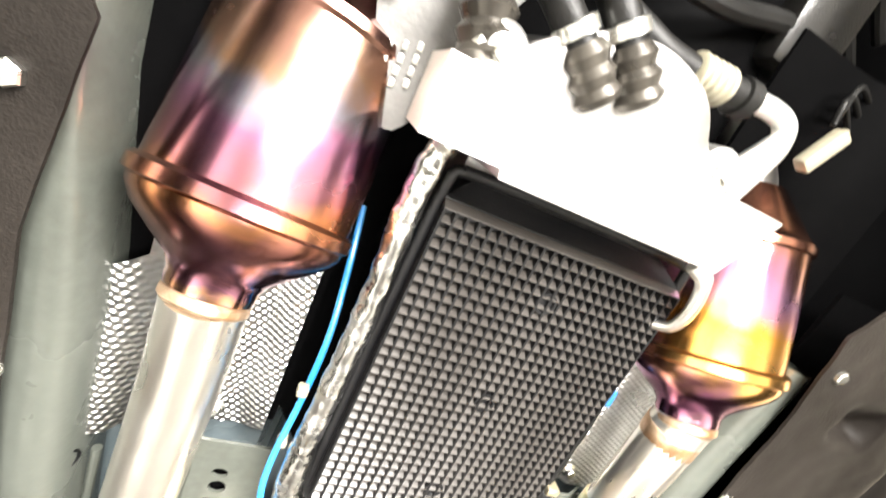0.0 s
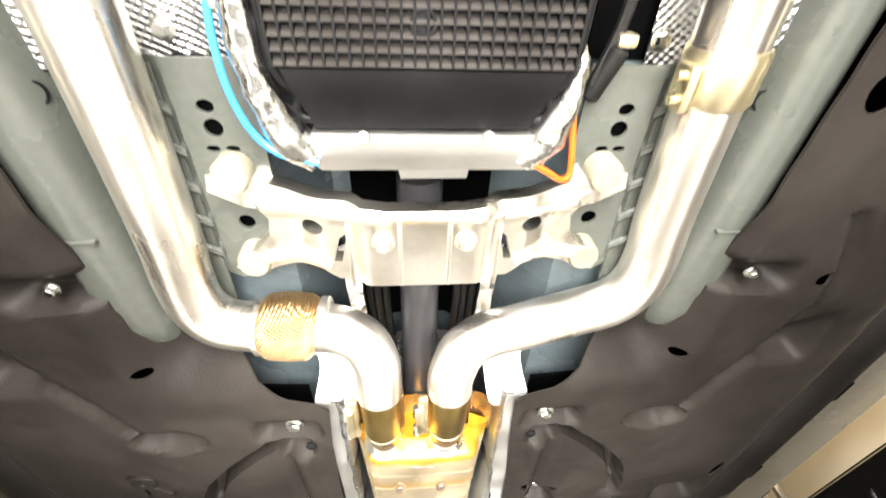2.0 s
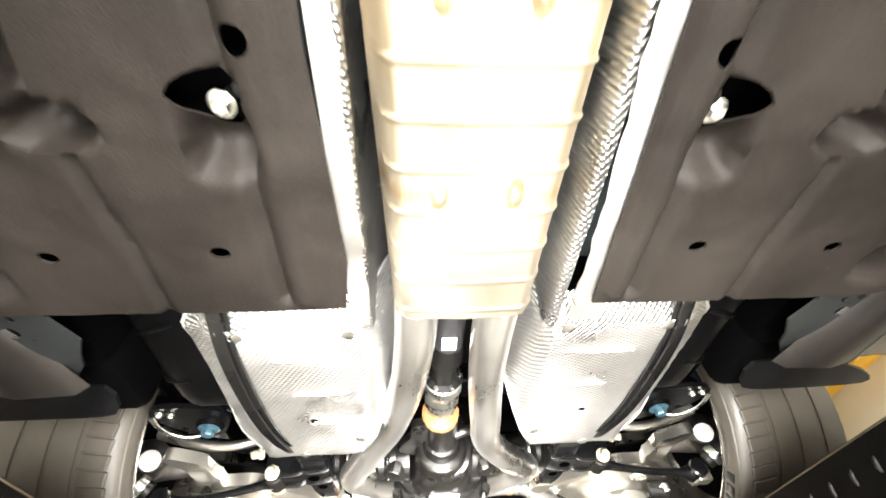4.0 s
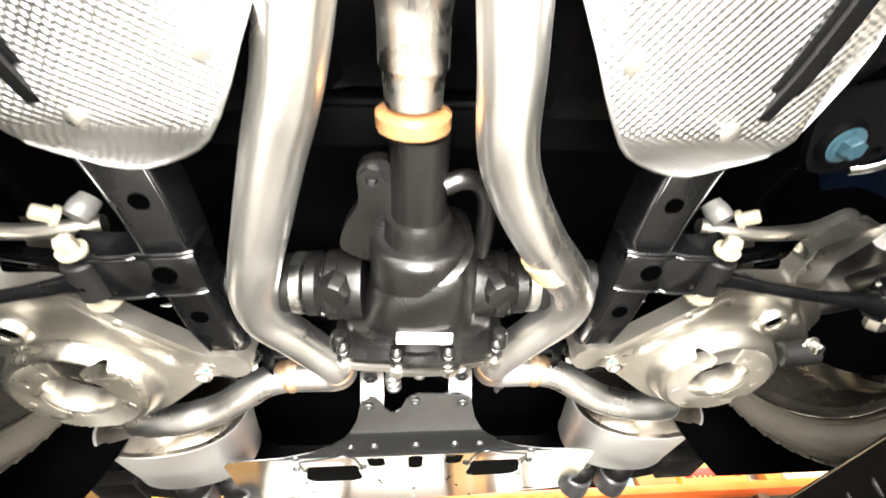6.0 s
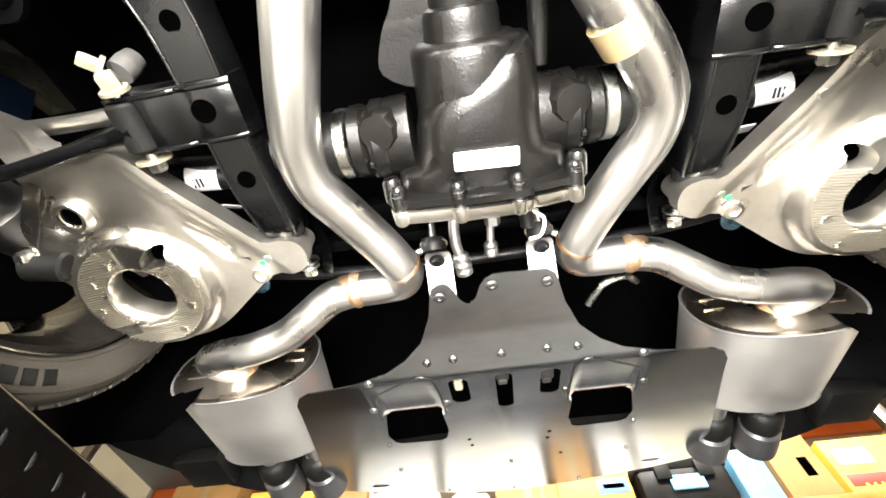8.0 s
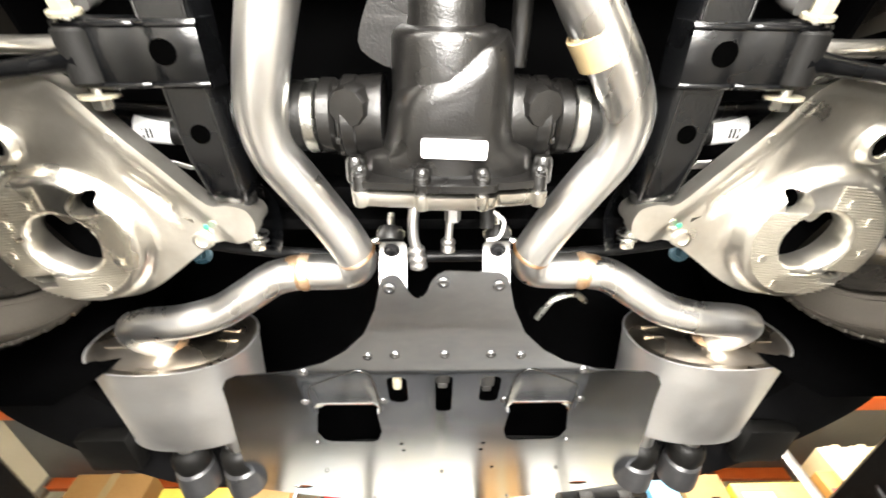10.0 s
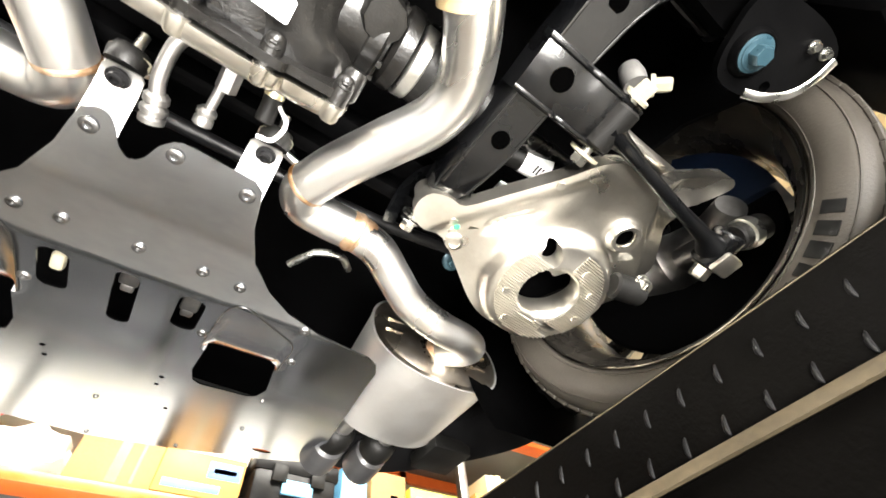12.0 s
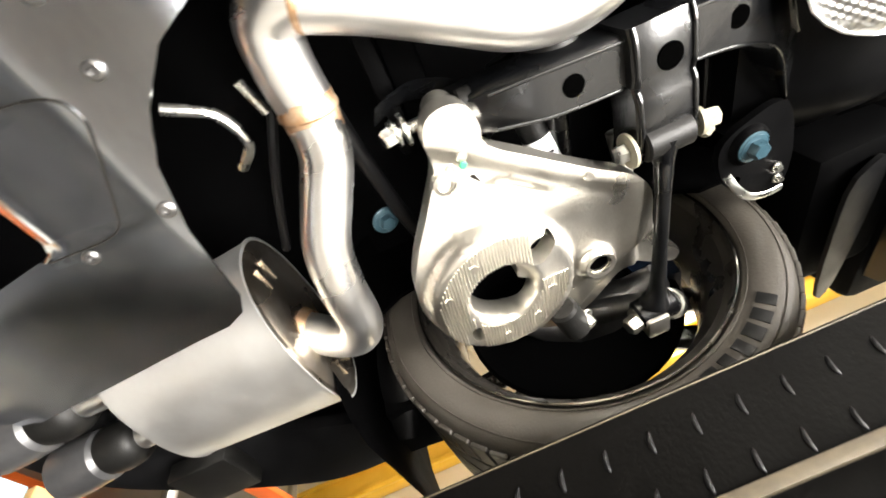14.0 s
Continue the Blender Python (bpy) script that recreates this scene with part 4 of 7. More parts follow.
def crossmember():
    t = thing("transmission_crossmember", "bare cast aluminium transmission crossmember on four bushes", "crossmember")
    half = [(0.0, 0.308), (0.045, 0.308), (0.10, 0.302), (0.150, 0.296), (0.190, 0.282), (0.213, 0.262), (0.236, 0.270), (0.24, 0.29), (0.215, 0.305), (0.196, 0.318), (0.186, 0.335), (0.190, 0.358), (0.203, 0.372),
            (0.225, 0.380), (0.236, 0.400), (0.222, 0.415), (0.205, 0.412), (0.165, 0.402), (0.13, 0.405), (0.110, 0.421), (0.06, 0.424), (0.0, 0.424)]
    out = half + [(-x, y) for x, y in half[-2:0:-1]]
    holes = [circle(0.135, 0.341, 0.0105, 16, 1.25), circle(-0.135, 0.341, 0.0105, 16, 1.25),
             [(0.094, 0.348), (0.104, 0.356), (0.114, 0.392), (0.104, 0.392)], [(-0.094, 0.348), (-0.104, 0.392), (-0.114, 0.392), (-0.104, 0.356)]]

    def z(x, y):
        a = abs(x)
        zz = 1.716 - 0.014 * ease((0.088 - a) / 0.016) - 0.008 * ease(1 - abs(y - 0.315) / 0.012) * (a < 0.19) + 0.012 * ease((a - 0.12) / 0.04) - 0.010 * ease((a - 0.19) / 0.02)
        return zz
    part("casting", sheet(B(), out, holes, 0.008, z, 0.022), ALU_CAST, t, sharp=45)
    for x in (-0.090, -0.030, 0.030, 0.090):
        bm = B()
        box(bm, (x - 0.0025, 0.325, 1.696), (x + 0.0025, 0.420, 1.706), 0.001)
        part("rib", bm, ALU_CAST, t)
    for s in (-1, 1):
        part("arm_rib", tube(B(), [(s * 0.095, 0.320, 1.708), (s * 0.150, 0.312, 1.716), (s * 0.195, 0.292, 1.716)], 0.004, 8, 6), ALU_CAST, t)
        part("arm_rib", tube(B(), [(s * 0.118, 0.398, 1.712), (s * 0.160, 0.386, 1.722), (s * 0.205, 0.394, 1.720)], 0.004, 8, 6), ALU_CAST, t)
    for x, y in ((-0.213, 0.275), (0.213, 0.275), (-0.215, 0.396), (0.215, 0.396)):
        part("bush", lathe(B(), (x, y, 1.745), (0, 0, -1), [(0, 0.021), (0.024, 0.021), (0.029, 0.018), (0.029, 0.0)], 24, False), CREAM, t, "round cream bush cap")
    for x in (-0.05, 0.05):
        part("bolt", hexbolt(B(), (x, 0.352, 1.703), (0, 0, -1), 0.010, 0.010), CREAM, t)
    for x in (-0.04, 0.0, 0.04):
        bm = B()
        box(bm, (x - 0.012, 0.309, 1.7035), (x + 0.012, 0.318, 1.706), 0.001)
        part("slot", bm, STEEL_DARK, t)


crossmember()


# ---------------------------------------------------------------- exhaust, front
def catalyst(s):
    t = thing("catalytic_converter", "catalytic converter with purple and gold heat-tinted steel shell", "catalytic converter", "catalytic converters")
    skin = CAT if s < 0 else CAT_GOLD
    a = Vector((s * 0.284, -0.052, 1.705))
    d = Vector((s * -0.02, -0.22, 0.085)).normalized()
    part("cone", lathe(B(), a, d, [(0, 0.036), (0.006, 0.037), (0.012, 0.037), (0.022, 0.043), (0.036, 0.060), (0.052, 0.078), (0.064, 0.086), (0.072, 0.087)], 40), skin, t, "flared outlet cone")
    part("weld_ring", lathe(B(), a + d * 0.070, d, [(0, 0.087), (0.003, 0.0915), (0.013, 0.0915), (0.017, 0.087)], 40), skin, t, "raised golden seam ring")
    part("shell", lathe(B(), a + d * 0.086, d, [(0, 0.085), (0.02, 0.085), (0.08, 0.0845), (0.138, 0.084), (0.141, 0.0875), (0.149, 0.0875), (0.152, 0.084), (0.160, 0.078), (0.215, 0.048)], 40), skin, t)
    part("inlet", tube(B(), [a + d * 0.29, a + d * 0.39 + Vector((0, 0, 0.03)), a + d * 0.52 + Vector((0, 0, 0.10))], 0.04, 20, 8), STEEL_DARK, t)
    part("collar", lathe(B(), a - d * 0.012, d, [(0, 0.034), (0.003, 0.0365), (0.009, 0.0365), (0.012, 0.034)], 28), RUST, t, "rust-brown weld collar")
    return t


for side in (-1, 1):
    catalyst(side)


def front_pipe_left():
    t = thing("front_pipe", "stainless steel exhaust front pipe with a braided flex section", "exhaust pipe", "front pipes")
    part("pipe", tube(B(), [(-0.284, -0.05, 1.705), (-0.286, 0.05, 1.710), (-0.293, 0.20, 1.715), (-0.302, 0.35, 1.720), (-0.309, 0.42, 1.722), (-0.305, 0.470, 1.721), (-0.282, 0.498, 1.717), (-0.245, 0.505, 1.713), (-0.22, 0.505, 1.711)], 0.0350, 28, 10), STEEL_FRONT, t, sharp=80)
    part("flex_braid", tube(B(), [(-0.226, 0.503, 1.711), (-0.213, 0.503, 1.710), (-0.186, 0.503, 1.709), (-0.160, 0.504, 1.708), (-0.147, 0.505, 1.707)], [0.036, 0.047, 0.049, 0.047, 0.036], 28, 6), RUST_BRAID, t, "braided flex section stained gold by heat", sharp=80)
    for x0 in (-0.232, -0.146):
        part("flex_collar", lathe(B(), (x0, 0.503, 1.710), (1, 0.02, -0.03), [(0, 0.036), (0.002, 0.0405), (0.012, 0.0405), (0.014, 0.036)], 26), STEEL_FRONT, t)
    part("bend", tube(B(), [(-0.150, 0.505, 1.707), (-0.118, 0.510, 1.704), (-0.088, 0.528, 1.698), (-0.072, 0.560, 1.688), (-0.069, 0.596, 1.680), (-0.069, 0.626, 1.6755)], 0.0350, 28, 10), STEEL_FRONT, t, sharp=80)


def front_pipe_right():
    t = thing("front_pipe", "stainless steel exhaust front pipe with a clamped joint", "exhaust pipe", "front pipes")
    part("pipe", tube(B(), [(0.284, -0.05, 1.705), (0.285, 0.03, 1.708), (0.291, 0.12, 1.714), (0.298, 0.22, 1.719), (0.308, 0.34, 1.724), (0.315, 0.40, 1.726), (0.308, 0.452, 1.724), (0.278, 0.486, 1.721), (0.22, 0.504, 1.717),
                             (0.14, 0.525, 1.711), (0.095, 0.533, 1.705), (0.060, 0.550, 1.694), (0.044, 0.580, 1.682), (0.040, 0.605, 1.6775), (0.040, 0.626, 1.6755)], 0.0350, 28, 10), STEEL_FRONT, t, sharp=80)
    part("weld_band", lathe(B(), (0.284, -0.018, 1.7065), (0.1, 1, 0.05), [(-0.014, 0.0350), (-0.012, 0.0357), (0.008, 0.0357), (0.010, 0.0350)], 26), RUST, t, "rust-brown weld band")
    part("clamp_sleeve", lathe(B(), (0.292, 0.130, 1.7145), (0.07, 0.9, 0.05), [(0, 0.036), (0.004, 0.0385), (0.05, 0.0385), (0.054, 0.036)], 26), YELLOW_ZINC, t, "yellow passivated clamp sleeve")
    bm = B()
    box(bm, (0.248, 0.145, 1.69), (0.262, 0.19, 1.72), 0.004)
    for y in (0.155, 0.178):
        cyl(bm, (0.240, y, 1.700), (0.275, y, 1.700), 0.005, 10)
    part("clamp_bolts", bm, YELLOW_ZINC, t)


RUST_BRAID = foil("gold_stained_braid", 0.0062, 0.0014, 0.42, (0.36, 0.18, 0.05), (0.80, 0.62, 0.36))
front_pipe_left()
front_pipe_right()


def resonator():
    t = thing("resonator", "ribbed stainless resonator box with a heat-stained orange front end", "exhaust resonator")
    loops = []
    ys = list(np.linspace(0.800, 1.360, 225))
    for y in ys:
        k = (y - 0.80) / 0.56
        e = min(ease((y - 0.796) / 0.035), ease((1.366 - y) / 0.025))
        hb = (0.100 - 0.012 * k) * (0.80 + 0.20 * e)
        hf = 0.121 - 0.024 * k
        zb = 1.664 - 0.004 * k + 0.030 * (1 - e)
        rib = max(0.0, math.cos((y - 0.835) * 2 * math.pi / 0.0545)) ** 14 if 0.85 < y < 1.34 else 0
        zb -= 0.0011 * rib
        hb += 0.003 * rib
        lp = []
        for x, z in ((-hf - 0.004, 1.722), (-hf - 0.004, 1.718), (-hf, 1.714), (-hb - 0.010, 1.705), (-hb - 0.004, zb + 0.016), (-hb + 0.004, zb + 0.004), (-hb + 0.016, zb), (0, zb - 0.003),
                     (hb - 0.016, zb), (hb - 0.004, zb + 0.004), (hb + 0.004, zb + 0.016), (hb + 0.010, 1.705), (hf, 1.714), (hf + 0.004, 1.718), (hf + 0.004, 1.722), (hb, 1.74), (hb - 0.03, 1.77), (-hb + 0.03, 1.77), (-hb, 1.74)):
            lp.append((x, y, z))
        loops.append(lp)
    part("shell", rings(B(), loops), RESON, t, sharp=50)
    for x, y in ((-0.045, 0.940), (0.036, 0.940), (-0.042, 1.137), (0.040, 1.137)):
        part("spot_weld", lathe(B(), (x, y, 1.6625), (0, 0, -1), [(0, 0.019), (0.002, 0.018), (0.0035, 0.010), (0.0035, 0.0)], 18, False, 1.3, 0.6), RUST, t, "oval spot weld with a brown halo")
        part("weld_nugget", lathe(B(), (x, y, 1.6592), (0, 0, -1), [(0, 0.008), (0.001, 0.007), (0.0012, 0.0)], 14, False, 1.3, 0.7), STEEL, t, "bright weld nugget")
    bm = B()
    for x, y, w in ((0.0, 0.855, 0.018), (0.0, 1.055, 0.014), (0.0, 1.20, 0.010)):
        box(bm, (x - w, y - 0.002, 1.6605), (x + w, y + 0.002, 1.6625), 0.0008)
    part("stamped_mark", bm, STEEL_DARK, t)
    for x in (-0.069, 0.040):
        part("inlet_collar", lathe(B(), (x, 0.775, 1.692), (0, 1, 0.02), [(0.006, 0.0285), (0.012, 0.0315), (0.018, 0.0325), (0.024, 0.034), (0.030, 0.038)], 28, False), STEEL, t, "bright weld ring at the inlet")
        part("inlet_pipe", tube(B(), [(x, 0.655, 1.672), (x, 0.72, 1.678), (x, 0.79, 1.692)], 0.0285, 26, 6), BRASS_TINT, t, "inlet pipe tinted straw by heat", sharp=80)
        part("sleeve", tube(B(), [(x, 0.612, 1.6760), (x, 0.66, 1.674), (x, 0.738, 1.681)], 0.0312, 26, 6), OLIVE_TINT, t, "slotted clamp sleeve", sharp=60)
        bm = B()
        box(bm, (x - 0.050, 0.622, 1.655), (x - 0.034, 0.722, 1.668), 0.004)
        box(bm, (x - 0.053, 0.640, 1.648), (x - 0.040, 0.712, 1.658), 0.005)
        part("clamp_bar", bm, YELLOW_ZINC, t, "yellow passivated clamp bar")
        part("sleeve_ring", lathe(B(), (x, 0.730, 1.6805), (0, 1, 0.1), [(0, 0.0310), (0.002, 0.0325), (0.007, 0.0325), (0.009, 0.0310)], 26), YELLOW_ZINC, t, "pale crimped ring")
        bm = B()
        box(bm, (x + 0.029, 0.632, 1.672), (x + 0.037, 0.728, 1.690), 0.003)
        part("clamp_strip", bm, BRASS_TINT, t)
        for yy in (0.645, 0.70):
            part("clamp_bolt", cyl(B(), (x - 0.052, yy, 1.660), (x - 0.052, yy + 0.018, 1.654), 0.006, 6), ZINC, t)
    return t


resonator()


def tunnel_shield_rear():
    t = thing("tunnel_heat_shield", "embossed aluminium heat shield arching over the resonator", "heat shield")
    prof = [(-0.150, 1.686), (-0.134, 1.686), (-0.131, 1.70), (-0.128, 1.74), (-0.120, 1.79), (-0.09, 1.82), (0, 1.83), (0.09, 1.82), (0.122, 1.79), (0.126, 1.74), (0.133, 1.70), (0.140, 1.686), (0.152, 1.686)]
    prof = [(p.x, p.y) for p in spline([(x, z, 0) for x, z in prof], 5)]
    bm = B()
    rows = []
    for y in np.linspace(0.66, 1.40, 60):
        w = 1 + 0.004 * math.sin(y * 23)
        rows.append([bm.verts.new((x * w, y, z + 0.002 * noise.noise(Vector((x * 30, y * 22, 1))))) for x, z in prof])
    for a, b in zip(rows, rows[1:]):
        for i in range(len(a) - 1):
            bm.faces.new((a[i], a[i + 1], b[i + 1], b[i]))
    bmesh.ops.solidify(bm, geom=bm.faces[:], thickness=0.0015)
    part("sheet", bm, FOIL, t, sharp=70)
    apron = sheet(B(), [(-0.132, 0.738), (0.136, 0.738), (0.136, 0.83), (-0.132, 0.83)], (), 0.012, lambda x, y: 1.742 - 0.030 * ease((abs(x) - 0.105) / 0.03) + 0.002 * noise.noise(Vector((x * 30, y * 30, 5))), 0.0015)
    part("front_apron", apron, FOIL_BROWN, t, "heat-browned embossed front apron", sharp=60)
    for s, ins, out in ((-1, (0.141, 0.134), (0.163, 0.161)), (1, (0.139, 0.163), (0.170, 0.215))):
        ys = [0.66 + 0.02 * i for i in range(37)]
        edge = [(ins[0] + (ins[1] - ins[0]) * ease((y - 0.80) / 0.5) + 0.0015 * math.sin(y * 61) + 0.001 * math.sin(y * 143), y) for y in ys]
        rim = [(out[0] + (out[1] - out[0]) * ease((y - 0.80) / 0.5), y) for y in ys]
        bm = sheet(B(), edge + rim[::-1], (), 0.012, lambda x, y: 1.6815 + 0.0012 * noise.noise(Vector((x * 20, y * 15, s))), 0.0015, s)
        part("flange", bm, FOIL_FLAT, t, "smooth bright edge flange", sharp=60)


tunnel_shield_rear()


PROP = mat("grey_painted_shaft", (0.022, 0.022, 0.024), (0.040, 0.040, 0.043), 0.34, 0.2, 8, 120, 0.1, 150)


def prop_shaft():
    t = thing("propeller_shaft", "dark grey tubular propeller shaft with a copper-ringed joint", "propeller shaft")
    part("front_tube", lathe(B(), (-0.004, 0.30, 1.775), (0, 1, 0.0), [(0, 0.030), (0.13, 0.030), (0.132, 0.034), (0.15, 0.034), (0.152, 0.030), (0.9, 0.030), (1.25, 0.030)], 28), PROP, t)
    part("yoke", lathe(B(), (-0.008, 1.55, 1.775), (0, 1, 0.01), [(0, 0.030), (0.02, 0.036), (0.05, 0.037), (0.055, 0.026), (0.12, 0.026), (0.125, 0.040)], 26), RUBBER, t)
    part("flange", lathe(B(), (-0.008, 1.675, 1.777), (0, 1, 0.0), [(0, 0.036), (0.004, 0.043), (0.03, 0.043), (0.036, 0.040), (0.05, 0.038), (0.10, 0.038), (0.105, 0.034), (0.14, 0.033)], 26), ZINC, t, "zinc-plated coupling flange")
    for k in range(6):
        a = radians(60 * k)
        part("bolt", hexbolt(B(), (-0.008 + 0.034 * math.cos(a), 1.678, 1.777 + 0.034 * math.sin(a)), (0, -1, 0), 0.006, 0.008, False), ZINC, t)
    part("seal", lathe(B(), (-0.008, 1.822, 1.777), (0, 1, 0), [(0, 0.036), (0.004, 0.044), (0.020, 0.044), (0.024, 0.036)], 28), COPPER, t, "copper-coloured seal ring")
    bm = B()
    box(bm, (-0.02, 1.50, 1.742), (0.008, 1.535, 1.7455), 0.001)
    part("balance_weight", bm, WHITE_LABEL, t)


prop_shaft()
for k in range(8):
    x = (-1 if k % 2 else 1) * (0.052 + 0.012 * (k // 2))
    bm = tube(B(), [(x, 0.40, 1.80), (x * 1.1, 0.5, 1.79 + 0.005 * (k % 3)), (x * 1.05, 0.62, 1.80), (x, 0.7, 1.82)], 0.006, 8, 6)
    single("tunnel_line", bm, RUBBER, "thin black line running along the transmission tunnel", "brake line", "tunnel lines")
for s in (-1, 1):
    bm = sheet(B(), [(0.085, 0.415), (0.120, 0.415), (0.112, 0.55), (0.100, 0.60), (0.088, 0.58), (0.092, 0.50)], (), 0.008, lambda x, y: 1.775 + 0.010 * noise.noise(Vector((x * 70, y * 45, s))), 0.0015, s)
    single("foil_sleeve", bm, FOIL_PLAIN, "crumpled silver foil sleeve beside the propeller shaft", "heat shield", "foil sleeves", sharp=30)


def tank_shield(s):
    t = thing("tank_heat_shield", "bright embossed aluminium heat shield under the fuel tank", "heat shield", "tank heat shields")
    out = [(0.103, 1.349), (0.152, 1.352), (0.36, 1.345), (0.408, 1.375), (0.428, 1.45), (0.432, 1.54), (0.424, 1.66), (0.400, 1.78), (0.365, 1.850), (0.290, 1.872), (0.20, 1.82), (0.135, 1.70), (0.100, 1.56)]

    def z(x, y):
        zz = 1.680 + 0.085 * ease((0.155 - x) / 0.06) + 0.020 * ease((x - 0.372) / 0.02) + 0.04 * ease((x - 0.41) / 0.03) + 0.035 * ease((1.40 - y) / 0.06) + 0.045 * ease((y - 1.80) / 0.07)
        zz += 0.0025 * noise.noise(Vector((x * 25, y * 14, s * 3)))
        return zz
    part("sheet", sheet(B(), smooth2(out, 4), [circle(0.260, 1.658, 0.010, 12, 1.2, 0.8)], 0.016, z, 0.002, s), FOIL_TANK, t, sharp=60)
    rim = smooth2(out, 4)
    part("edge_bead", tube(B(), [(s * x, y, z(x, y)) for x, y in rim + rim[:1]], 0.0022, 8, straight=True), FOIL_FLAT, t, "rolled bright edge")
    for x, y in ((0.170, 1.40), (0.335, 1.40), (0.300, 1.80), (0.180, 1.74)):
        part("fixing_clip", lathe(B(), (s * x, y, z(x, y) + 0.001), (0, 0, -1), [(0, 0.010), (0.002, 0.010), (0.003, 0.005), (0.003, 0.0)], 16, False), ZINC, t, "round spring clip")
    part("drain_rim", lathe(B(), (s * 0.260, 1.658, z(0.260, 1.658) + 0.0005), (0, 0, -1), [(0, 0.0135), (0.0012, 0.013), (0.0012, 0.0102), (-0.002, 0.0100)], 18, False, 1.2, 0.8), FOIL_FLAT, t)
    for k, yy in enumerate((1.46, 1.56, 1.66)):
        part("pressed_bead", tube(B(), [(s * 0.185, yy, z(0.185, yy) - 0.0004), (s * 0.225, yy + 0.006, z(0.225, yy) - 0.0004), (s * (0.300 - 0.02 * k), yy + 0.002, z(0.28, yy) - 0.0004)], 0.0016, 6, 4), FOIL_FINE, t)
    st = thing("tank_strap", "black painted steel fuel tank strap", "strap", "tank straps")
    bm = B()
    path = spline([(0.348, 1.31, 1.70), (0.352, 1.36, 1.690), (0.355, 1.45, 1.676), (0.354, 1.58, 1.674), (0.344, 1.70, 1.676), (0.324, 1.80, 1.690), (0.305, 1.86, 1.735)], 6)
    loops = []
    for p in path:
        x, y, z = p
        w = 0.016
        loops.append([(s * (x - w), y, z + 0.004), (s * (x - w), y, z - 0.001), (s * (x - w * 0.5), y, z - 0.001), (s * (x - w * 0.4), y, z - 0.006), (s * (x + w * 0.4), y, z - 0.006), (s * (x + w * 0.5), y, z - 0.001), (s * (x + w), y, z - 0.001), (s * (x + w), y, z + 0.004)])
    part("band", rings(bm, loops), BLACK_GLOSS, st, sharp=30)
    part("bolt", hexbolt(B(), (s * 0.17, 1.338, 1.69), (0, -0.5, -1), 0.009, 0.012), ZINC, st)
    return t


for side in (-1, 1):
    tank_shield(side)


TANK = mat("black_tank_plastic", (0.0012, 0.0012, 0.0013), (0.0028, 0.0028, 0.0030), 0.36, 0.0, 8, 120, 0.1, 200, spec=0.07)


def fuel_tank():
    t = thing("fuel_tank", "black plastic saddle fuel tank behind the undertrays", "fuel tank")

    def z(x, y):
        a = abs(x)
        return 1.755 + 0.10 * ease((0.16 - a) / 0.05) + 0.10 * ease((a - 0.52) / 0.12) + 0.07 * ease((y - 1.70) / 0.15) + 0.05 * ease((1.42 - y) / 0.06)
    part("body", sheet(B(), rounded(-0.60, 1.37, 0.60, 1.85, 0.08), (), 0.03, z, 0.12), TANK, t)
    lp = rounded(-0.605, 1.365, 0.605, 1.855, 0.08)
    part("moulding_seam", tube(B(), [(x, y, z(max(-0.6, min(0.6, x)), y) + 0.05) for x, y in lp + lp[:1]], 0.006, 8, straight=True), TANK, t, "raised moulding seam")
    for s in (-1, 1):
        for x, y in ((0.47, 1.45), (0.50, 1.62)):
            part("rib", tube(B(), [(s * x, y, z(x, y) - 0.001), (s * (x + 0.05), y + 0.02, z(x + 0.05, y + 0.02) - 0.001), (s * (x + 0.09), y + 0.05, z(x + 0.09, y + 0.05) - 0.001)], 0.006, 8, 5), TANK, t)


fuel_tank()


SILL_TRIM = mat("dull_grey_sill_plastic", (0.0095, 0.0082, 0.0073), (0.019, 0.0167, 0.0150), 0.40, 0.0, 6, 140, 0.15, 200)
SILL_PAINT = mat("bronze_brown_paint", (0.030, 0.022, 0.011), (0.046, 0.035, 0.019), 0.3, 0.0, 3, 60, 0.05, 120, coat=0.3)


SILL_STEEL = mat("dark_grey_primer", (0.014, 0.0155, 0.0155), (0.024, 0.026, 0.026), 0.35, 0.0, 5, 90, 0.1, 160)


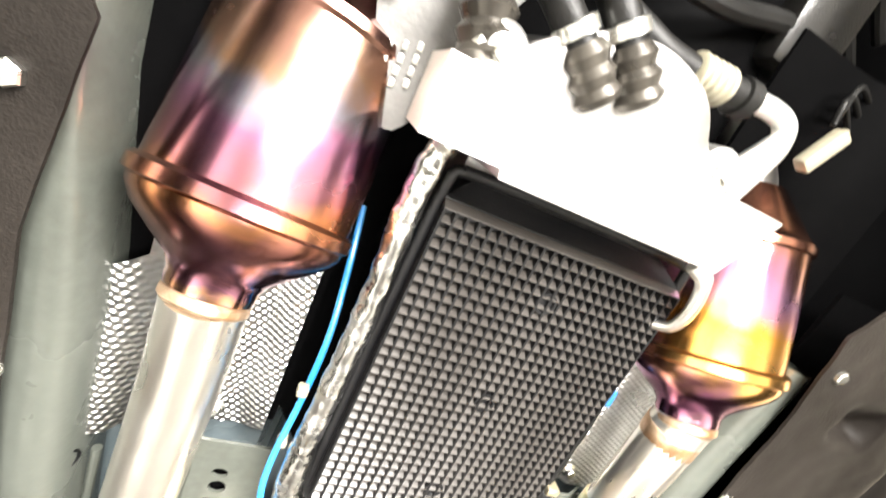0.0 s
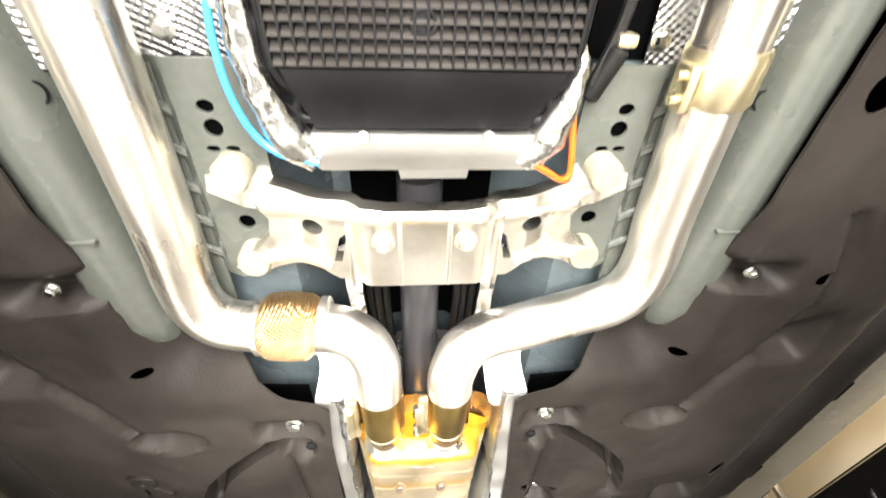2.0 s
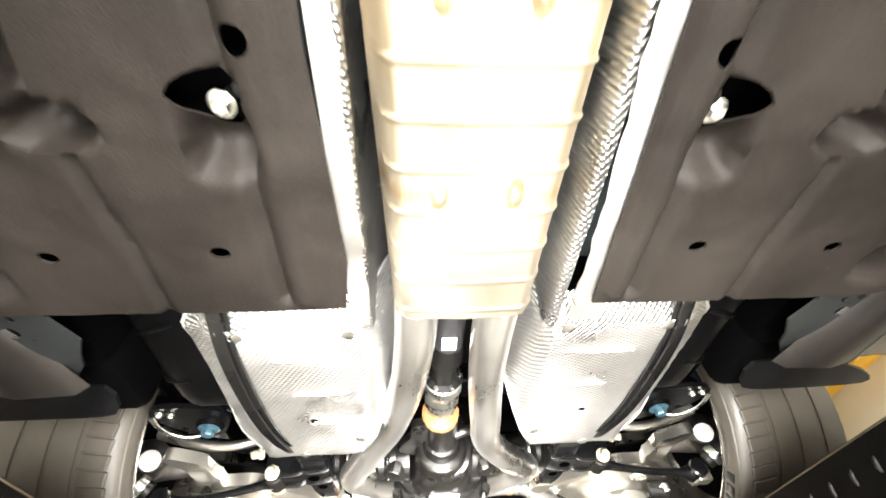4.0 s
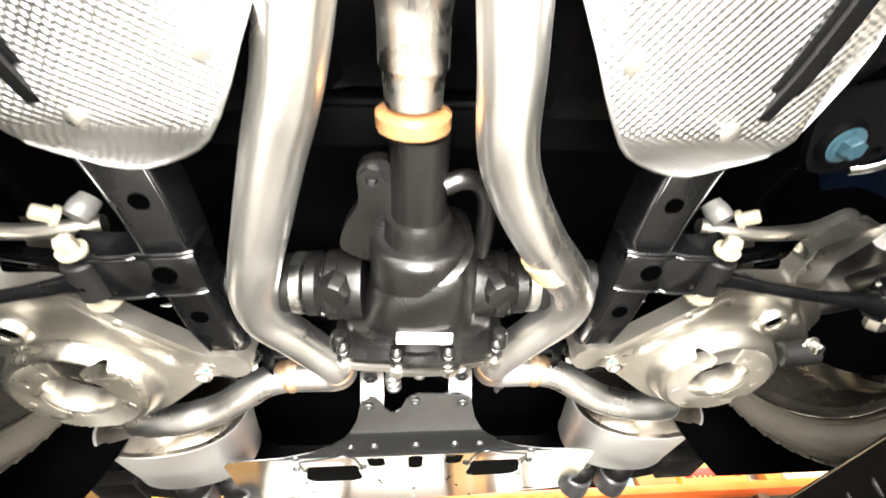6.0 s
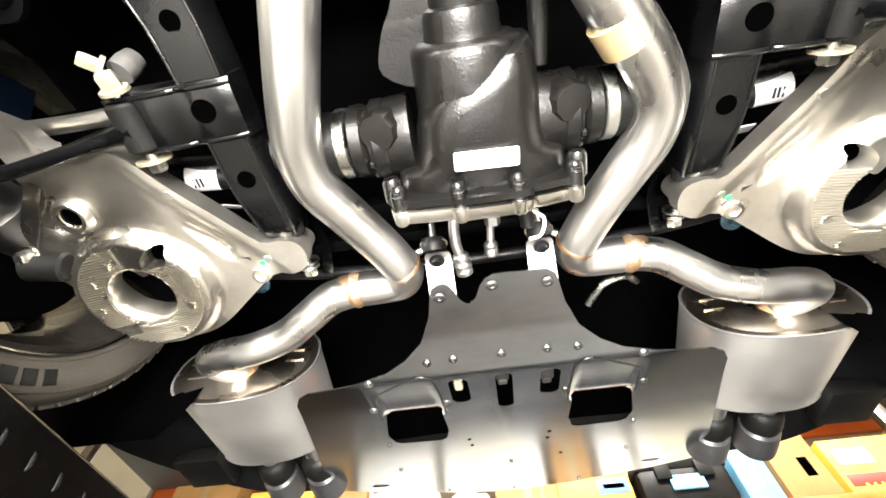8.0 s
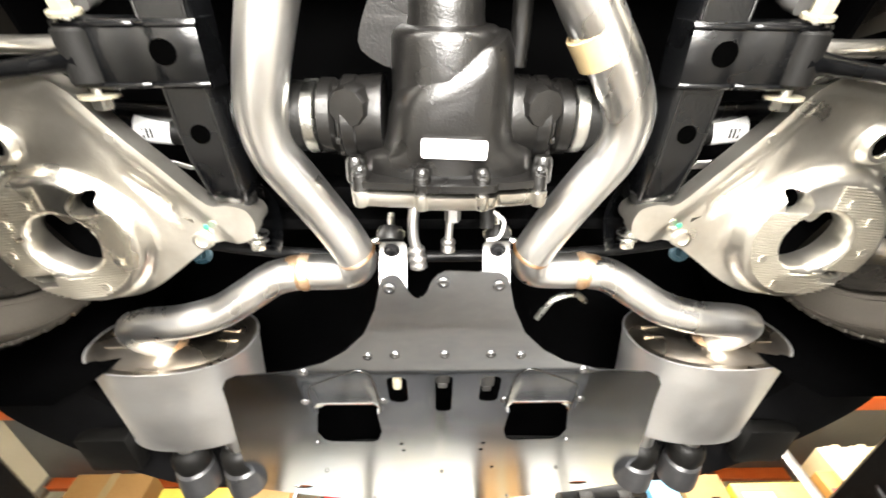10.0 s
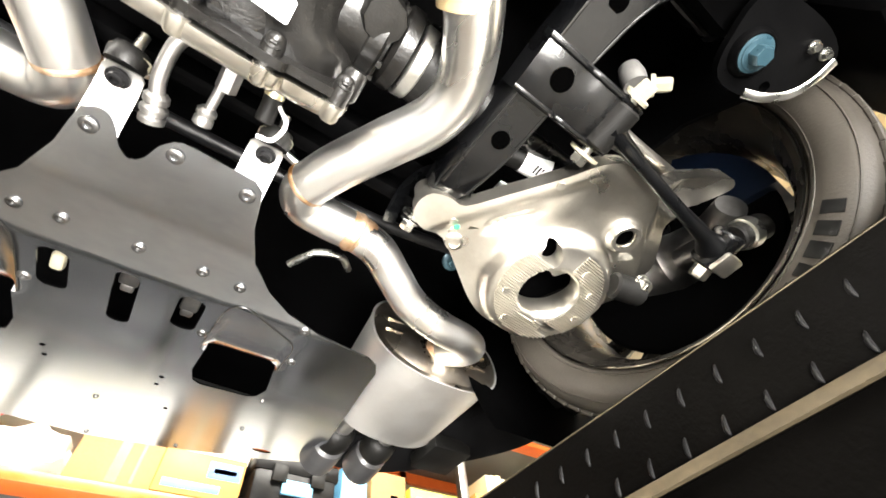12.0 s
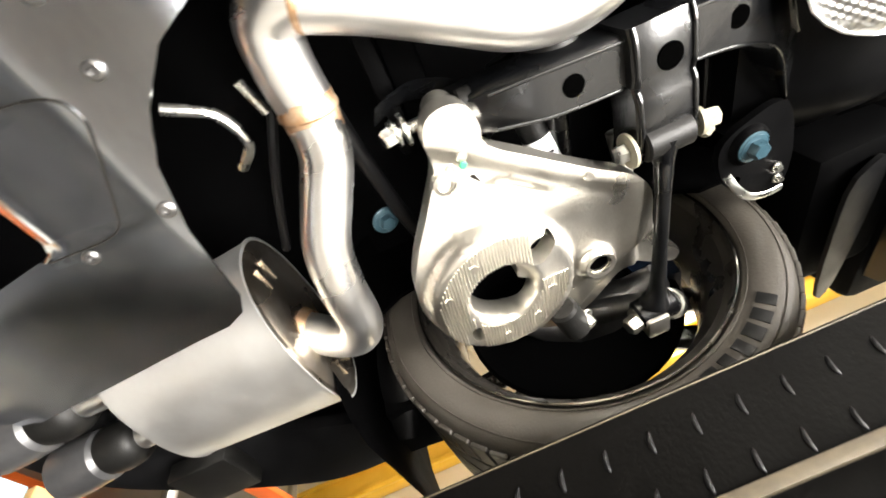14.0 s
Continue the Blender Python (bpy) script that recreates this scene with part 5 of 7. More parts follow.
def sill(s):
    t = thing("sill_panel", "dark plastic sill trim with jacking point bolts", "sill trim", "sill trims")
    loops = []
    for y in np.linspace(-0.9, 1.55, 30):
        k = ease((y - 1.25) / 0.3)
        loops.append([(s * (0.70 - 0.08 * k), y, 1.705), (s * (0.715 - 0.08 * k), y, 1.688), (s * (0.775 - 0.05 * k), y, 1.684), (s * 0.79, y, 1.70), (s * 0.80, y, 1.76), (s * 0.86, y, 1.80), (s * 0.72, y, 1.76)])
    part("trim", rings(B(), loops), SILL_TRIM, t, sharp=50)
    loops = [[(s * 0.792, y, 1.712), (s * 0.86, y, 1.716), (s * 0.945 + s * 0.02 * ease((y - 1.1) / 0.6), y, 1.714), (s * 0.985, y, 1.730), (s * 1.000, y, 1.79), (s * 0.995, y, 1.95), (s * 0.93, y, 2.05), (s * 0.80, y, 1.80)] for y in np.linspace(-0.9, 1.56, 26)]
    part("painted_sill", rings(B(), loops), SILL_PAINT, t, "bronze-brown painted outer sill", sharp=50)
    part("seam_flange", tube(B(), [(s * 0.786, -0.9, 1.703), (s * 0.786, 0.4, 1.703), (s * 0.786, 1.25, 1.703), (s * 0.775, 1.55, 1.705)], 0.011, 12, 8), BODY_GREY, t, "rounded grey seam flange")
    for y in (0.75, 1.10, 1.42):
        # slots are black strips, their shade painted rather than cut
        bm = B()
        box(bm, (min(s * 0.797, s * 0.835), y - 0.03, 1.7085), (max(s * 0.797, s * 0.835), y + 0.03, 1.7135), 0.001)
        part("drain_slot", bm, UNLIT_BLACK, t, "black strip in place of a drain slot")
    for x, y in ((0.733, 1.293), (0.735, 1.22), (0.70, 1.31)):
        part("bolt", hexbolt(B(), (s * x, y, 1.692), (0, 0, -1), 0.012, 0.012), YELLOW_ZINC if x < 0.734 else CREAM, t, "bright jacking point bolt")
    bm = B()
    sheet(bm, [(0.60, 1.34), (0.72, 1.34), (0.73, 1.44), (0.66, 1.56), (0.61, 1.50), (0.57, 1.42)], [circle(0.655, 1.40, 0.012, 12, 1, 1), circle(0.64, 1.37, 0.006, 10), circle(0.665, 1.365, 0.006, 10)], 0.03,
          lambda x, y: 1.70 + 0.02 * ease((y - 1.45) / 0.1), 0.004, s)
    part("end_plate", bm, SILL_STEEL, t, "dark grey pressed steel end plate")


for side in (-1, 1):
    sill(side)


# ---------------------------------------------------------------- exhaust, rear
def rear_exhaust(s):
    t = thing("rear_exhaust_pipe", "polished stainless rear exhaust pipe with a heat-stained weld", "exhaust pipe", "rear exhaust pipes")
    if s > 0:
        front = [(0.055, 1.345, 1.695), (0.056, 1.45, 1.700), (0.066, 1.60, 1.712), (0.083, 1.75, 1.718), (0.098, 1.86, 1.722)]
    else:
        front = [(0.066, 1.345, 1.695), (0.070, 1.45, 1.700), (0.085, 1.60, 1.712), (0.118, 1.75, 1.718), (0.158, 1.86, 1.724)]
    bend = [(0.152, 1.965, 1.730), (0.214, 2.050, 1.742), (0.241, 2.105, 1.752), (0.237, 2.160, 1.760), (0.208, 2.22, 1.772), (0.172, 2.290, 1.783), (0.150, 2.343, 1.792)]
    if s < 0:
        bend[0] = (0.196, 1.965, 1.732)
        bend[1] = (0.226, 2.050, 1.742)
        bend[2] = (0.240, 2.105, 1.752)
    pts = [(s * x, y, z) for x, y, z in front + bend]
    part("main_pipe", tube(B(), pts, 0.0335, 28, 10), STEEL, t, sharp=80)
    el = [(s * 0.152, 2.335, 1.791), (s * 0.148, 2.362, 1.797), (s * 0.162, 2.386, 1.806), (s * 0.200, 2.394, 1.811), (s * 0.246, 2.394, 1.811)]
    part("elbow", tube(B(), el, 0.0325, 26, 10), STEEL, t, sharp=80)
    part("weld", lathe(B(), (s * 0.243, 2.394, 1.811), (s, 0.1, 0), [(-0.010, 0.0328), (0.0, 0.0330), (0.003, 0.0346), (0.008, 0.0346), (0.011, 0.0320), (0.032, 0.0316)], 26, False), RUST, t, "orange-brown heat-stained weld")
    part("seam", lathe(B(), (s * 0.1505, 2.341, 1.792), (s * -0.35, 0.85, 0.2), [(0, 0.0335), (0.003, 0.0348), (0.008, 0.0340)], 26), RUST, t)
    sb = [(s * 0.255, 2.395, 1.811), (s * 0.300, 2.402, 1.803), (s * 0.345, 2.427, 1.791), (s * 0.400, 2.457, 1.778), (s * 0.465, 2.470, 1.767), (s * 0.528, 2.476, 1.766), (s * 0.566, 2.497, 1.779), (s * 0.575, 2.535, 1.800), (s * 0.560, 2.572, 1.820), (s * 0.547, 2.605, 1.836)]
    part("tail_pipe", tube(B(), sb, 0.0310, 26, 10), STEEL, t, sharp=80)
    if s > 0:
        part("tape", tube(B(), [(0.170, 2.000, 1.7345), (0.192, 2.032, 1.739)], 0.0340, 26, 4), TIN, t, "torn strip of masking tape")
    hb = B()
    cyl(hb, (s * 0.155, 2.345, 1.815), (s * 0.075, 2.33, 1.835), 0.006, 10)
    part("hanger", hb, STEEL, t)
    return t


for side in (-1, 1):
    rear_exhaust(side)


def muffler(s):
    t = thing("rear_muffler", "oval stainless rear muffler with twin outlet stubs", "muffler", "rear mufflers")
    c0, c1 = Vector((s * 0.548, 2.578, 1.838)), Vector((s * 0.612, 2.905, 1.902))
    n, loops = 56, []

    def oval(c, a, b, y=None, k=1.0):
        lp = []
        for i in range(n):
            w = 2 * math.pi * i / n
            ca, sa = math.cos(w), math.sin(w)
            x = a * k * math.copysign(abs(ca) ** 0.85, ca)
            z = b * k * math.copysign(abs(sa) ** 0.85, sa)
            lp.append(Vector((c.x + s * (x * 0.985 + 0.0 * z), c.y + x * -0.06, c.z + z + x * -0.10)))
        return lp
    prof = [(-0.004, 0.965), (-0.004, 1.0), (0.006, 1.0), (0.008, 0.985), (0.03, 0.985), (0.97, 0.985), (0.98, 1.0), (1.0, 1.0), (1.0, 0.965)]
    for k, m in prof:
        loops.append(oval(c0.lerp(c1, k), 0.158, 0.100, None, m))
    part("shell", rings(B(), loops, False), STEEL_SATIN, t, sharp=40)
    part("front_cap", rings(B(), [oval(c0 + Vector((0, -0.001, 0)), 0.158, 0.1, None, 0.965), oval(c0 + Vector((0, 0.004, 0)), 0.158, 0.1, None, 0.93), oval(c0 + Vector((0, -0.002, 0)), 0.158, 0.1, None, 0.86), oval(c0 + Vector((0, -0.004, 0)), 0.158, 0.1, None, 0.1)]), CAP, t, "brownish end cap", sharp=40)
    part("rear_cap", rings(B(), [oval(c1, 0.158, 0.1, None, 0.965), oval(c1 + Vector((0, 0.004, 0)), 0.158, 0.1, None, 0.9), oval(c1 + Vector((0, 0.004, 0)), 0.158, 0.1, None, 0.1)]), STEEL_SATIN, t)
    part("inlet_ring", lathe(B(), (s * 0.553, 2.583, 1.826), (s * 0.25, -1, -0.4), [(0, 0.036), (0.008, 0.033), (0.016, 0.030)], 26, False), RUST, t, "brown heat-stained inlet weld")
    for x, z in ((-0.10, 0.02), (-0.105, -0.01), (0.11, 0.02), (0.10, -0.02)):
        bm = B()
        box(bm, (-0.020, -0.001, -0.004), (0.020, 0.003, 0.004), 0.001, Matrix.Translation(c0 + Vector((s * x, -0.005 - x * 0.06, z - x * 0.1))))
        part("embossed_bead", bm, CAP, t)
    for dx in (-0.085, 0.040):
        o = c1 + Vector((s * dx, 0.0, -0.045))
        part("outlet_stub", cyl(B(), o, o + Vector((0, 0.085, 0.0)), 0.026, 24), STEEL, t)
        part("flap_housing", lathe(B(), o + Vector((0, 0.060, 0)), (0, 1, -0.06), [(0, 0.028), (0.006, 0.038), (0.020, 0.045), (0.045, 0.047), (0.064, 0.043), (0.068, 0.036)], 28), RUBBER, t, "black rubber sleeve")
        part("tailpipe_tip", lathe(B(), o + Vector((0, 0.122, -0.006)), (0, 1, -0.06), [(0, 0.036), (0.010, 0.047), (0.05, 0.050), (0.085, 0.050), (0.085, 0.046), (0.05, 0.045)], 30, False), TIP, t, "grey tailpipe tip")
    return t


TIP = mat("grey_tip_paint", (0.028, 0.028, 0.029), (0.055, 0.055, 0.057), 0.35, 0.3, 9, 80, 0.05, 120)
SLEEVE = mat("grey_metal_sleeve", (0.10, 0.10, 0.10), (0.22, 0.215, 0.21), 0.4, 1.0, 9, 80, 0.08, 120)
STEEL_SATIN = mat("satin_stainless", (0.92, 0.91, 0.89), (0.99, 0.985, 0.97), 0.45, 1.0, 5, 70, 0.06, 120, 0.08)
CAP = mat("brownish_stainless", (0.46, 0.36, 0.24), (0.66, 0.63, 0.58), 0.28, 1.0, 7, 60, 0.05, 120)
for side in (-1, 1):
    muffler(side)


# ---------------------------------------------------------------- final drive
def differential():
    t = thing("differential", "satin black rear differential housing with a bolted alloy rear cover", "differential")
    prof = [(0.0, 0.036), (0.115, 0.037), (0.118, 0.044), (0.128, 0.047), (0.140, 0.047), (0.150, 0.049), (0.158, 0.060), (0.176, 0.064), (0.188, 0.064)]
    part("nose", lathe(B(), (0.0, 1.850, 1.776), (0, 1, 0.0), prof, 40), DIFF_BLACK, t, sharp=40)
    part("barrel", lathe(B(), (0.002, 2.000, 1.776), (0, 1, 0.0), [(0, 0.058), (0.006, 0.068), (0.014, 0.071), (0.10, 0.074), (0.17, 0.078)], 44), DIFF_BLACK, t, sharp=50)
    loops = []
    for y, hw, zl in ((2.040, 0.058, 1.716), (2.052, 0.074, 1.704), (2.075, 0.081, 1.699), (2.100, 0.084, 1.697), (2.128, 0.087, 1.698), (2.142, 0.092, 1.700), (2.150, 0.112, 1.703), (2.156, 0.118, 1.704), (2.182, 0.121, 1.705), (2.186, 0.123, 1.708)):
        lp = []
        tilt = 0.62 * ease((2.16 - y) / 0.09)
        for i in range(48):
            w = 2 * math.pi * i / 48
            x = hw * math.copysign(abs(math.cos(w)) ** 0.7, math.cos(w))
            z = math.copysign(abs(math.sin(w)) ** 0.7, math.sin(w))
            lp.append((x + 0.004, y - tilt * x * (1.0 if x > 0 else 0.55), 1.785 + (z * (1.785 - zl) if z < 0 else z * 0.10)))
        loops.append(lp)
    part("housing", rings(B(), loops), DIFF_BLACK, t, sharp=45)
    part("lifting_loop", tube(B(), [(0.030, 1.915, 1.762), (0.055, 1.908, 1.768), (0.078, 1.918, 1.776), (0.092, 1.950, 1.784), (0.096, 2.0, 1.79), (0.094, 2.05, 1.79)], 0.013, 14, 8), DIFF_BLACK, t, "cast loop beside the nose")
    bm = sheet(B(), smooth2([(0.035, 1.895), (0.062, 1.888), (0.078, 1.905), (0.080, 1.95), (0.100, 1.985), (0.108, 2.03), (0.05, 2.05), (0.035, 1.97)], 4), [circle(0.060, 1.912, 0.011, 16)], 0.02, lambda x, y: 1.775, 0.02, -1)
    part("mount_ear", bm, DIFF_BLACK, t)
    part("ear_bush", lathe(B(), (-0.060, 1.912, 1.785), (0, 0, -1), [(0, 0.016), (0.016, 0.016), (0.016, 0.008), (0.008, 0.008)], 20), DIFF_BLACK, t)
    half = [(-0.126, 1.708), (-0.090, 1.692), (-0.045, 1.688), (-0.030, 1.680), (0.055, 1.680), (0.068, 1.690), (0.095, 1.694), (0.133, 1.710), (0.138, 1.79), (0.11, 1.87), (0.0, 1.90), (-0.11, 1.87), (-0.130, 1.79)]
    pts = smooth2(half, 4)
    part("rear_cover", rings(B(), [[(x, y, z) for x, z in pts] for y in (2.192, 2.205)] + [[(x * 0.95, 2.212, 1.79 + (z - 1.79) * 0.94) for x, z in pts]]), ALU_CAST, t, "bare cast alloy rear cover", sharp=50)
    part("cover_lip", rings(B(), [[(x * 0.99, y, 1.79 + (z - 1.79) * 0.985) for x, z in pts] for y in (2.176, 2.186)]), DIFF_BLACK, t, sharp=50)
    for x, z in ((-0.113, 1.702), (-0.032, 1.690), (0.046, 1.690), (0.122, 1.702)):
        bm = tube(B(), [(x, 2.162, z + 0.012), (x, 2.170, z + 0.007), (x, 2.191, z + 0.004)], [0.009, 0.0115, 0.0115], 14, 6)
        part("bolt_boss", bm, DIFF_BLACK, t)
        part("bolt", hexbolt(B(), (x, 2.168, z + 0.002), (0, -1, -0.35), 0.0060, 0.005), DIFF_BLACK, t, "black cover bolt")
        part("cover_lobe", lathe(B(), (x, 2.188, z - 0.004), (0, 1, 0), [(0.002, 0.0105), (0.018, 0.0105), (0.022, 0.008)], 18), ALU_CAST, t)
    bm = B()
    lab = rounded(-0.041, -0.012, 0.041, 0.012, 0.003)
    m = Matrix.Translation((0.009, 2.133, 1.6955)) @ Matrix.Rotation(radians(2), 4, "X") @ Matrix.Rotation(radians(2.5), 4, "Z")
    rings(bm, [[m @ Vector((x, y, dz)) for x, y in lab] for dz in (0.002, -0.0012)])
    part("label", bm, WHITE_LABEL, t, "white paper label")
    bm = B()
    for i in range(5):
        for j in range(3):
            if (i * 3 + j * 5) % 4 < 2:
                box(bm, (-0.036 + 0.003 * i, -0.006 + 0.004 * j, -0.0016), (-0.034 + 0.003 * i, -0.003 + 0.004 * j, -0.0011), 0, m)
    part("label_print", bm, INK, t)
    for s in (-1, 1):
        part("output_boss", lathe(B(), (s * 0.085, 2.118, 1.795), (s, 0, 0), [(0, 0.058), (0.03, 0.056), (0.045, 0.050), (0.06, 0.050), (0.062, 0.044)], 28), DIFF_BLACK, t)
        part("side_boss", lathe(B(), (s * 0.121, 2.094, 1.770), (s * 0.25, 0, -1), [(0, 0.029), (0.024, 0.0275), (0.031, 0.024), (0.032, 0.0)], 10, False), DIFF_BLACK, t, "flat-faced cast boss", sharp=25)
        part("bearing_cap", lathe(B(), (s * 0.118, 2.118, 1.795), (s, 0, 0), [(0, 0.052), (0.004, 0.056), (0.020, 0.056), (0.024, 0.050)], 32), DIFF_BLACK, t)
        for w in (-150, -115, -65, -30):
            a = radians(w)
            part("cap_bolt", hexbolt(B(), (s * 0.142, 2.118 + 0.049 * math.cos(a), 1.795 + 0.049 * math.sin(a)), (s, 0, 0), 0.0055, 0.006, False), DIFF_BLACK, t, "small black cap bolt")
        part("corner_lug", lathe(B(), (s * 0.124 + 0.004, 2.150, 1.722), (0, 1, -0.1), [(0, 0.010), (0.006, 0.013), (0.032, 0.013), (0.036, 0.010)], 16), DIFF_BLACK, t)
    return t


differential()


def drive_shaft(s):
    t = thing("drive_shaft", "black drive shaft with rubber boot and bright clamp ring", "drive shaft", "drive shafts")
    part("joint", lathe(B(), (s * 0.147, 2.118, 1.797), (s, 0, 0.03), [(0, 0.046), (0.006, 0.052), (0.022, 0.052), (0.024, 0.047)], 32), DIFF_BLACK, t)
    part("clamp_ring", lathe(B(), (s * 0.174, 2.118, 1.798), (s, 0, 0.03), [(0, 0.048), (0.002, 0.050), (0.016, 0.050), (0.018, 0.048)], 32), ZINC, t, "bright steel clamp ring")
    part("outer_joint", lathe(B(), (s * 0.192, 2.118, 1.7985), (s, 0, 0.03), [(0, 0.047), (0.035, 0.050), (0.055, 0.050), (0.058, 0.046), (0.075, 0.040), (0.085, 0.030), (0.10, 0.034), (0.11, 0.025), (0.13, 0.022)], 32), RUBBER, t)
    part("boot_ring", lathe(B(), (s * 0.247, 2.118, 1.800), (s, 0, 0.03), [(0, 0.050), (0.0015, 0.0515), (0.006, 0.0515), (0.0075, 0.050)], 32), ZINC, t)
    part("shaft", cyl(B(), (s * 0.30, 2.118, 1.802), (s * 0.80, 2.115, 1.895), 0.015, 18), BLACK_GLOSS, t)
    if s < 0:
        part("paint_mark", cyl(B(), (s * 0.236, 2.102, 1.7505), (s * 0.242, 2.102, 1.7495), 0.007, 12), GREEN, t, "green paint dab")


for side in (-1, 1):
    drive_shaft(side)


# ---------------------------------------------------------------- rear axle
def subframe():
    t = thing("rear_subframe", "glossy black welded steel rear subframe", "subframe")
    for s in (-1, 1):
        loops = []
        for x, y, zb, w in ((0.318, 2.255, 1.772, 0.020), (0.312, 2.215, 1.742, 0.026), (0.318, 2.15, 1.737, 0.031), (0.322, 2.07, 1.735, 0.031), (0.325, 1.99, 1.738, 0.033), (0.335, 1.92, 1.745, 0.036), (0.37, 1.85, 1.765, 0.04), (0.45, 1.80, 1.79, 0.05), (0.54, 1.80, 1.80, 0.06)):
            loops.append([(s * (x - w), y, zb + 0.008), (s * (x - w + 0.006), y, zb), (s * (x + w - 0.006), y, zb), (s * (x + w), y, zb + 0.008), (s * (x + w), y, zb + 0.06), (s * (x - w), y, zb + 0.06)])
        part("side_beam", rings(B(), loops), BLACK_GLOSS, t, sharp=50)
        for e in (1, 2):
            edge = [Vector(lp[e]) + Vector((0, 0, 0.0005)) for lp in loops[1:8]]
            part("rolled_edge", tube(B(), edge, 0.0022, 10, 6), BLACK_GLOSS, t)
        # no hole is cut: a flat black disc gives its dark
        for x, y, r, zh in ((0.319, 2.126, 0.0125, 1.7368), (0.33, 1.93, 0.012, 1.7446)):
            part("beam_hole", lathe(B(), (s * x, y, zh), (0, 0, -1), [(0, r), (0.0016, r), (0.0016, 0.0)], 20, False), VOID, t, "black disc in place of a drilled hole")
        bm = B()
        loops = []
        for x, dz in ((0.285, 0.014), (0.300, 0.004), (0.335, 0.0), (0.350, 0.006), (0.362, -0.004), (0.395, -0.008), (0.425, -0.004), (0.440, 0.004)):
            z = 1.720 + 0.55 * dz
            loops.append([(s * x, 1.992, z + 0.05), (s * x, 1.994, z + 0.004), (s * x, 2.000, z), (s * x, 2.062, z), (s * x, 2.068, z + 0.004), (s * x, 2.070, z + 0.05)])
        rings(bm, loops)
        part("toe_bracket", bm, BLACK_GLOSS, t, sharp=40)
        for e, dy in ((2, -0.001), (3, 0.001)):
            part("bracket_flange", tube(B(), [Vector(lp[e]) + Vector((0, dy, 0.0004)) for lp in loops], 0.0032, 10, 5), BLACK_GLOSS, t)
        # black disc on the bracket for the dark of its hole
        part("bracket_hole", lathe(B(), (s * 0.3255, 2.027, 1.7215), (0, 0, -1), [(0, 0.0145), (0.0025, 0.0145), (0.0025, 0.0)], 20, False), VOID, t, "black disc in place of the bracket's round hole")
        part("nose_plate", sheet(B(), smooth2([(0.50, 1.80), (0.59, 1.775), (0.655, 1.785), (0.650, 1.835), (0.600, 1.888), (0.535, 1.900), (0.505, 1.86)], 4), [circle(0.605, 1.868, 0.008, 12)], 0.03, lambda x, y: 1.785, 0.012, s), TANK, t)
        for x, y in ((0.612, 1.800), (0.635, 1.795)):
            part("plate_bolt", hexbolt(B(), (s * x, y, 1.784), (0, 0, -1), 0.006, 0.007), ZINC, t, "small bright bolt")
        part("front_bush", lathe(B(), (s * 0.545, 1.855, 1.785), (0, 0, -1), [(0, 0.032), (0.006, 0.030), (0.010, 0.026)], 24), UNLIT_BLACK, t)
    # cross beams in near-black: the dark above the axle is put into their colour
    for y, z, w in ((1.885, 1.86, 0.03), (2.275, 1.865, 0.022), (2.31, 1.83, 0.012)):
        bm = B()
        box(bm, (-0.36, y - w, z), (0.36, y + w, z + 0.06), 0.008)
        part("cross_beam", bm, UNLIT_BLACK, t)
    return t


# flat black that puts a hole's shade into colour
VOID = mat("unlit_hole", (0.0003, 0.0003, 0.0003), None, 0.9, spec=0.0)
subframe()
for side in (-1, 1):
    bm = hexbolt(B(), (side * 0.545, 1.855, 1.776), (0, 0, -1), 0.014, 0.014)
    lathe(bm, (side * 0.545, 1.855, 1.778), (0, 0, -1), [(0, 0.024), (0.003, 0.024), (0.005, 0.019)], 24)
    single("subframe_bolt", bm, BLUE_BOLT, "large blue-coated subframe bolt with flanged head", "bolt", "subframe bolts")
    bm = hexbolt(B(), (side * 0.455, 2.388, 1.865), (0, -0.3, -1), 0.012, 0.012)
    lathe(bm, (side * 0.455, 2.388, 1.867), (0, -0.3, -1), [(0, 0.021), (0.003, 0.021), (0.005, 0.016)], 24)
    single("subframe_bolt", bm, BLUE_BOLT, "large blue-coated subframe bolt with flanged head", "bolt", "subframe bolts")
    bm = tube(B(), [(side * 0.578, 1.893, 1.776), (side * 0.605, 1.880, 1.768), (side * 0.632, 1.856, 1.768), (side * 0.645, 1.825, 1.770), (side * 0.648, 1.795, 1.774)], 0.0065, 12, 8, flat=0.4)
    single("support_strap", bm, ZINC, "bright curved metal strap beside the subframe bolt", "strap", "support straps")


def arm_z(x, y):
    """Underside of the cast arm: a flat web, a lower ribbed spring seat, a rolled front edge and a stepped outer end."""
    cx, cy = 0.537, 2.274
    d = math.hypot(x - cx, (y - cy) * 1.02)
    z = 1.750 - 0.022 * ease((x - 0.33) / 0.14)
    z -= 0.026 * ease((0.112 - d) / 0.014)
    f = 2.235 - (x - 0.345) * 1.45 if x < 0.47 else 2.054
    z -= 0.006 * ease((f + 0.050 - y) / 0.035)
    z += 0.010 * ease(1 - abs(y - f - 0.075) / 0.020) * ease((0.45 - x) / 0.05) * ease((x - 0.385) / 0.02)
    z += 0.018 * ease((0.053 - d) / 0.010)
    wall = 0.575 + (y - 2.10) * 0.85
    z += 0.016 * ease((x - wall - 0.022) / 0.016) * ease((d - 0.100) / 0.014)
    z += 0.026 * ease((x - 0.565) / 0.05) * ease((2.075 - y) / 0.03)
    z -= 0.010 * bump(x, y, 0.572, 2.135, 0.032, 0.032)
    return z


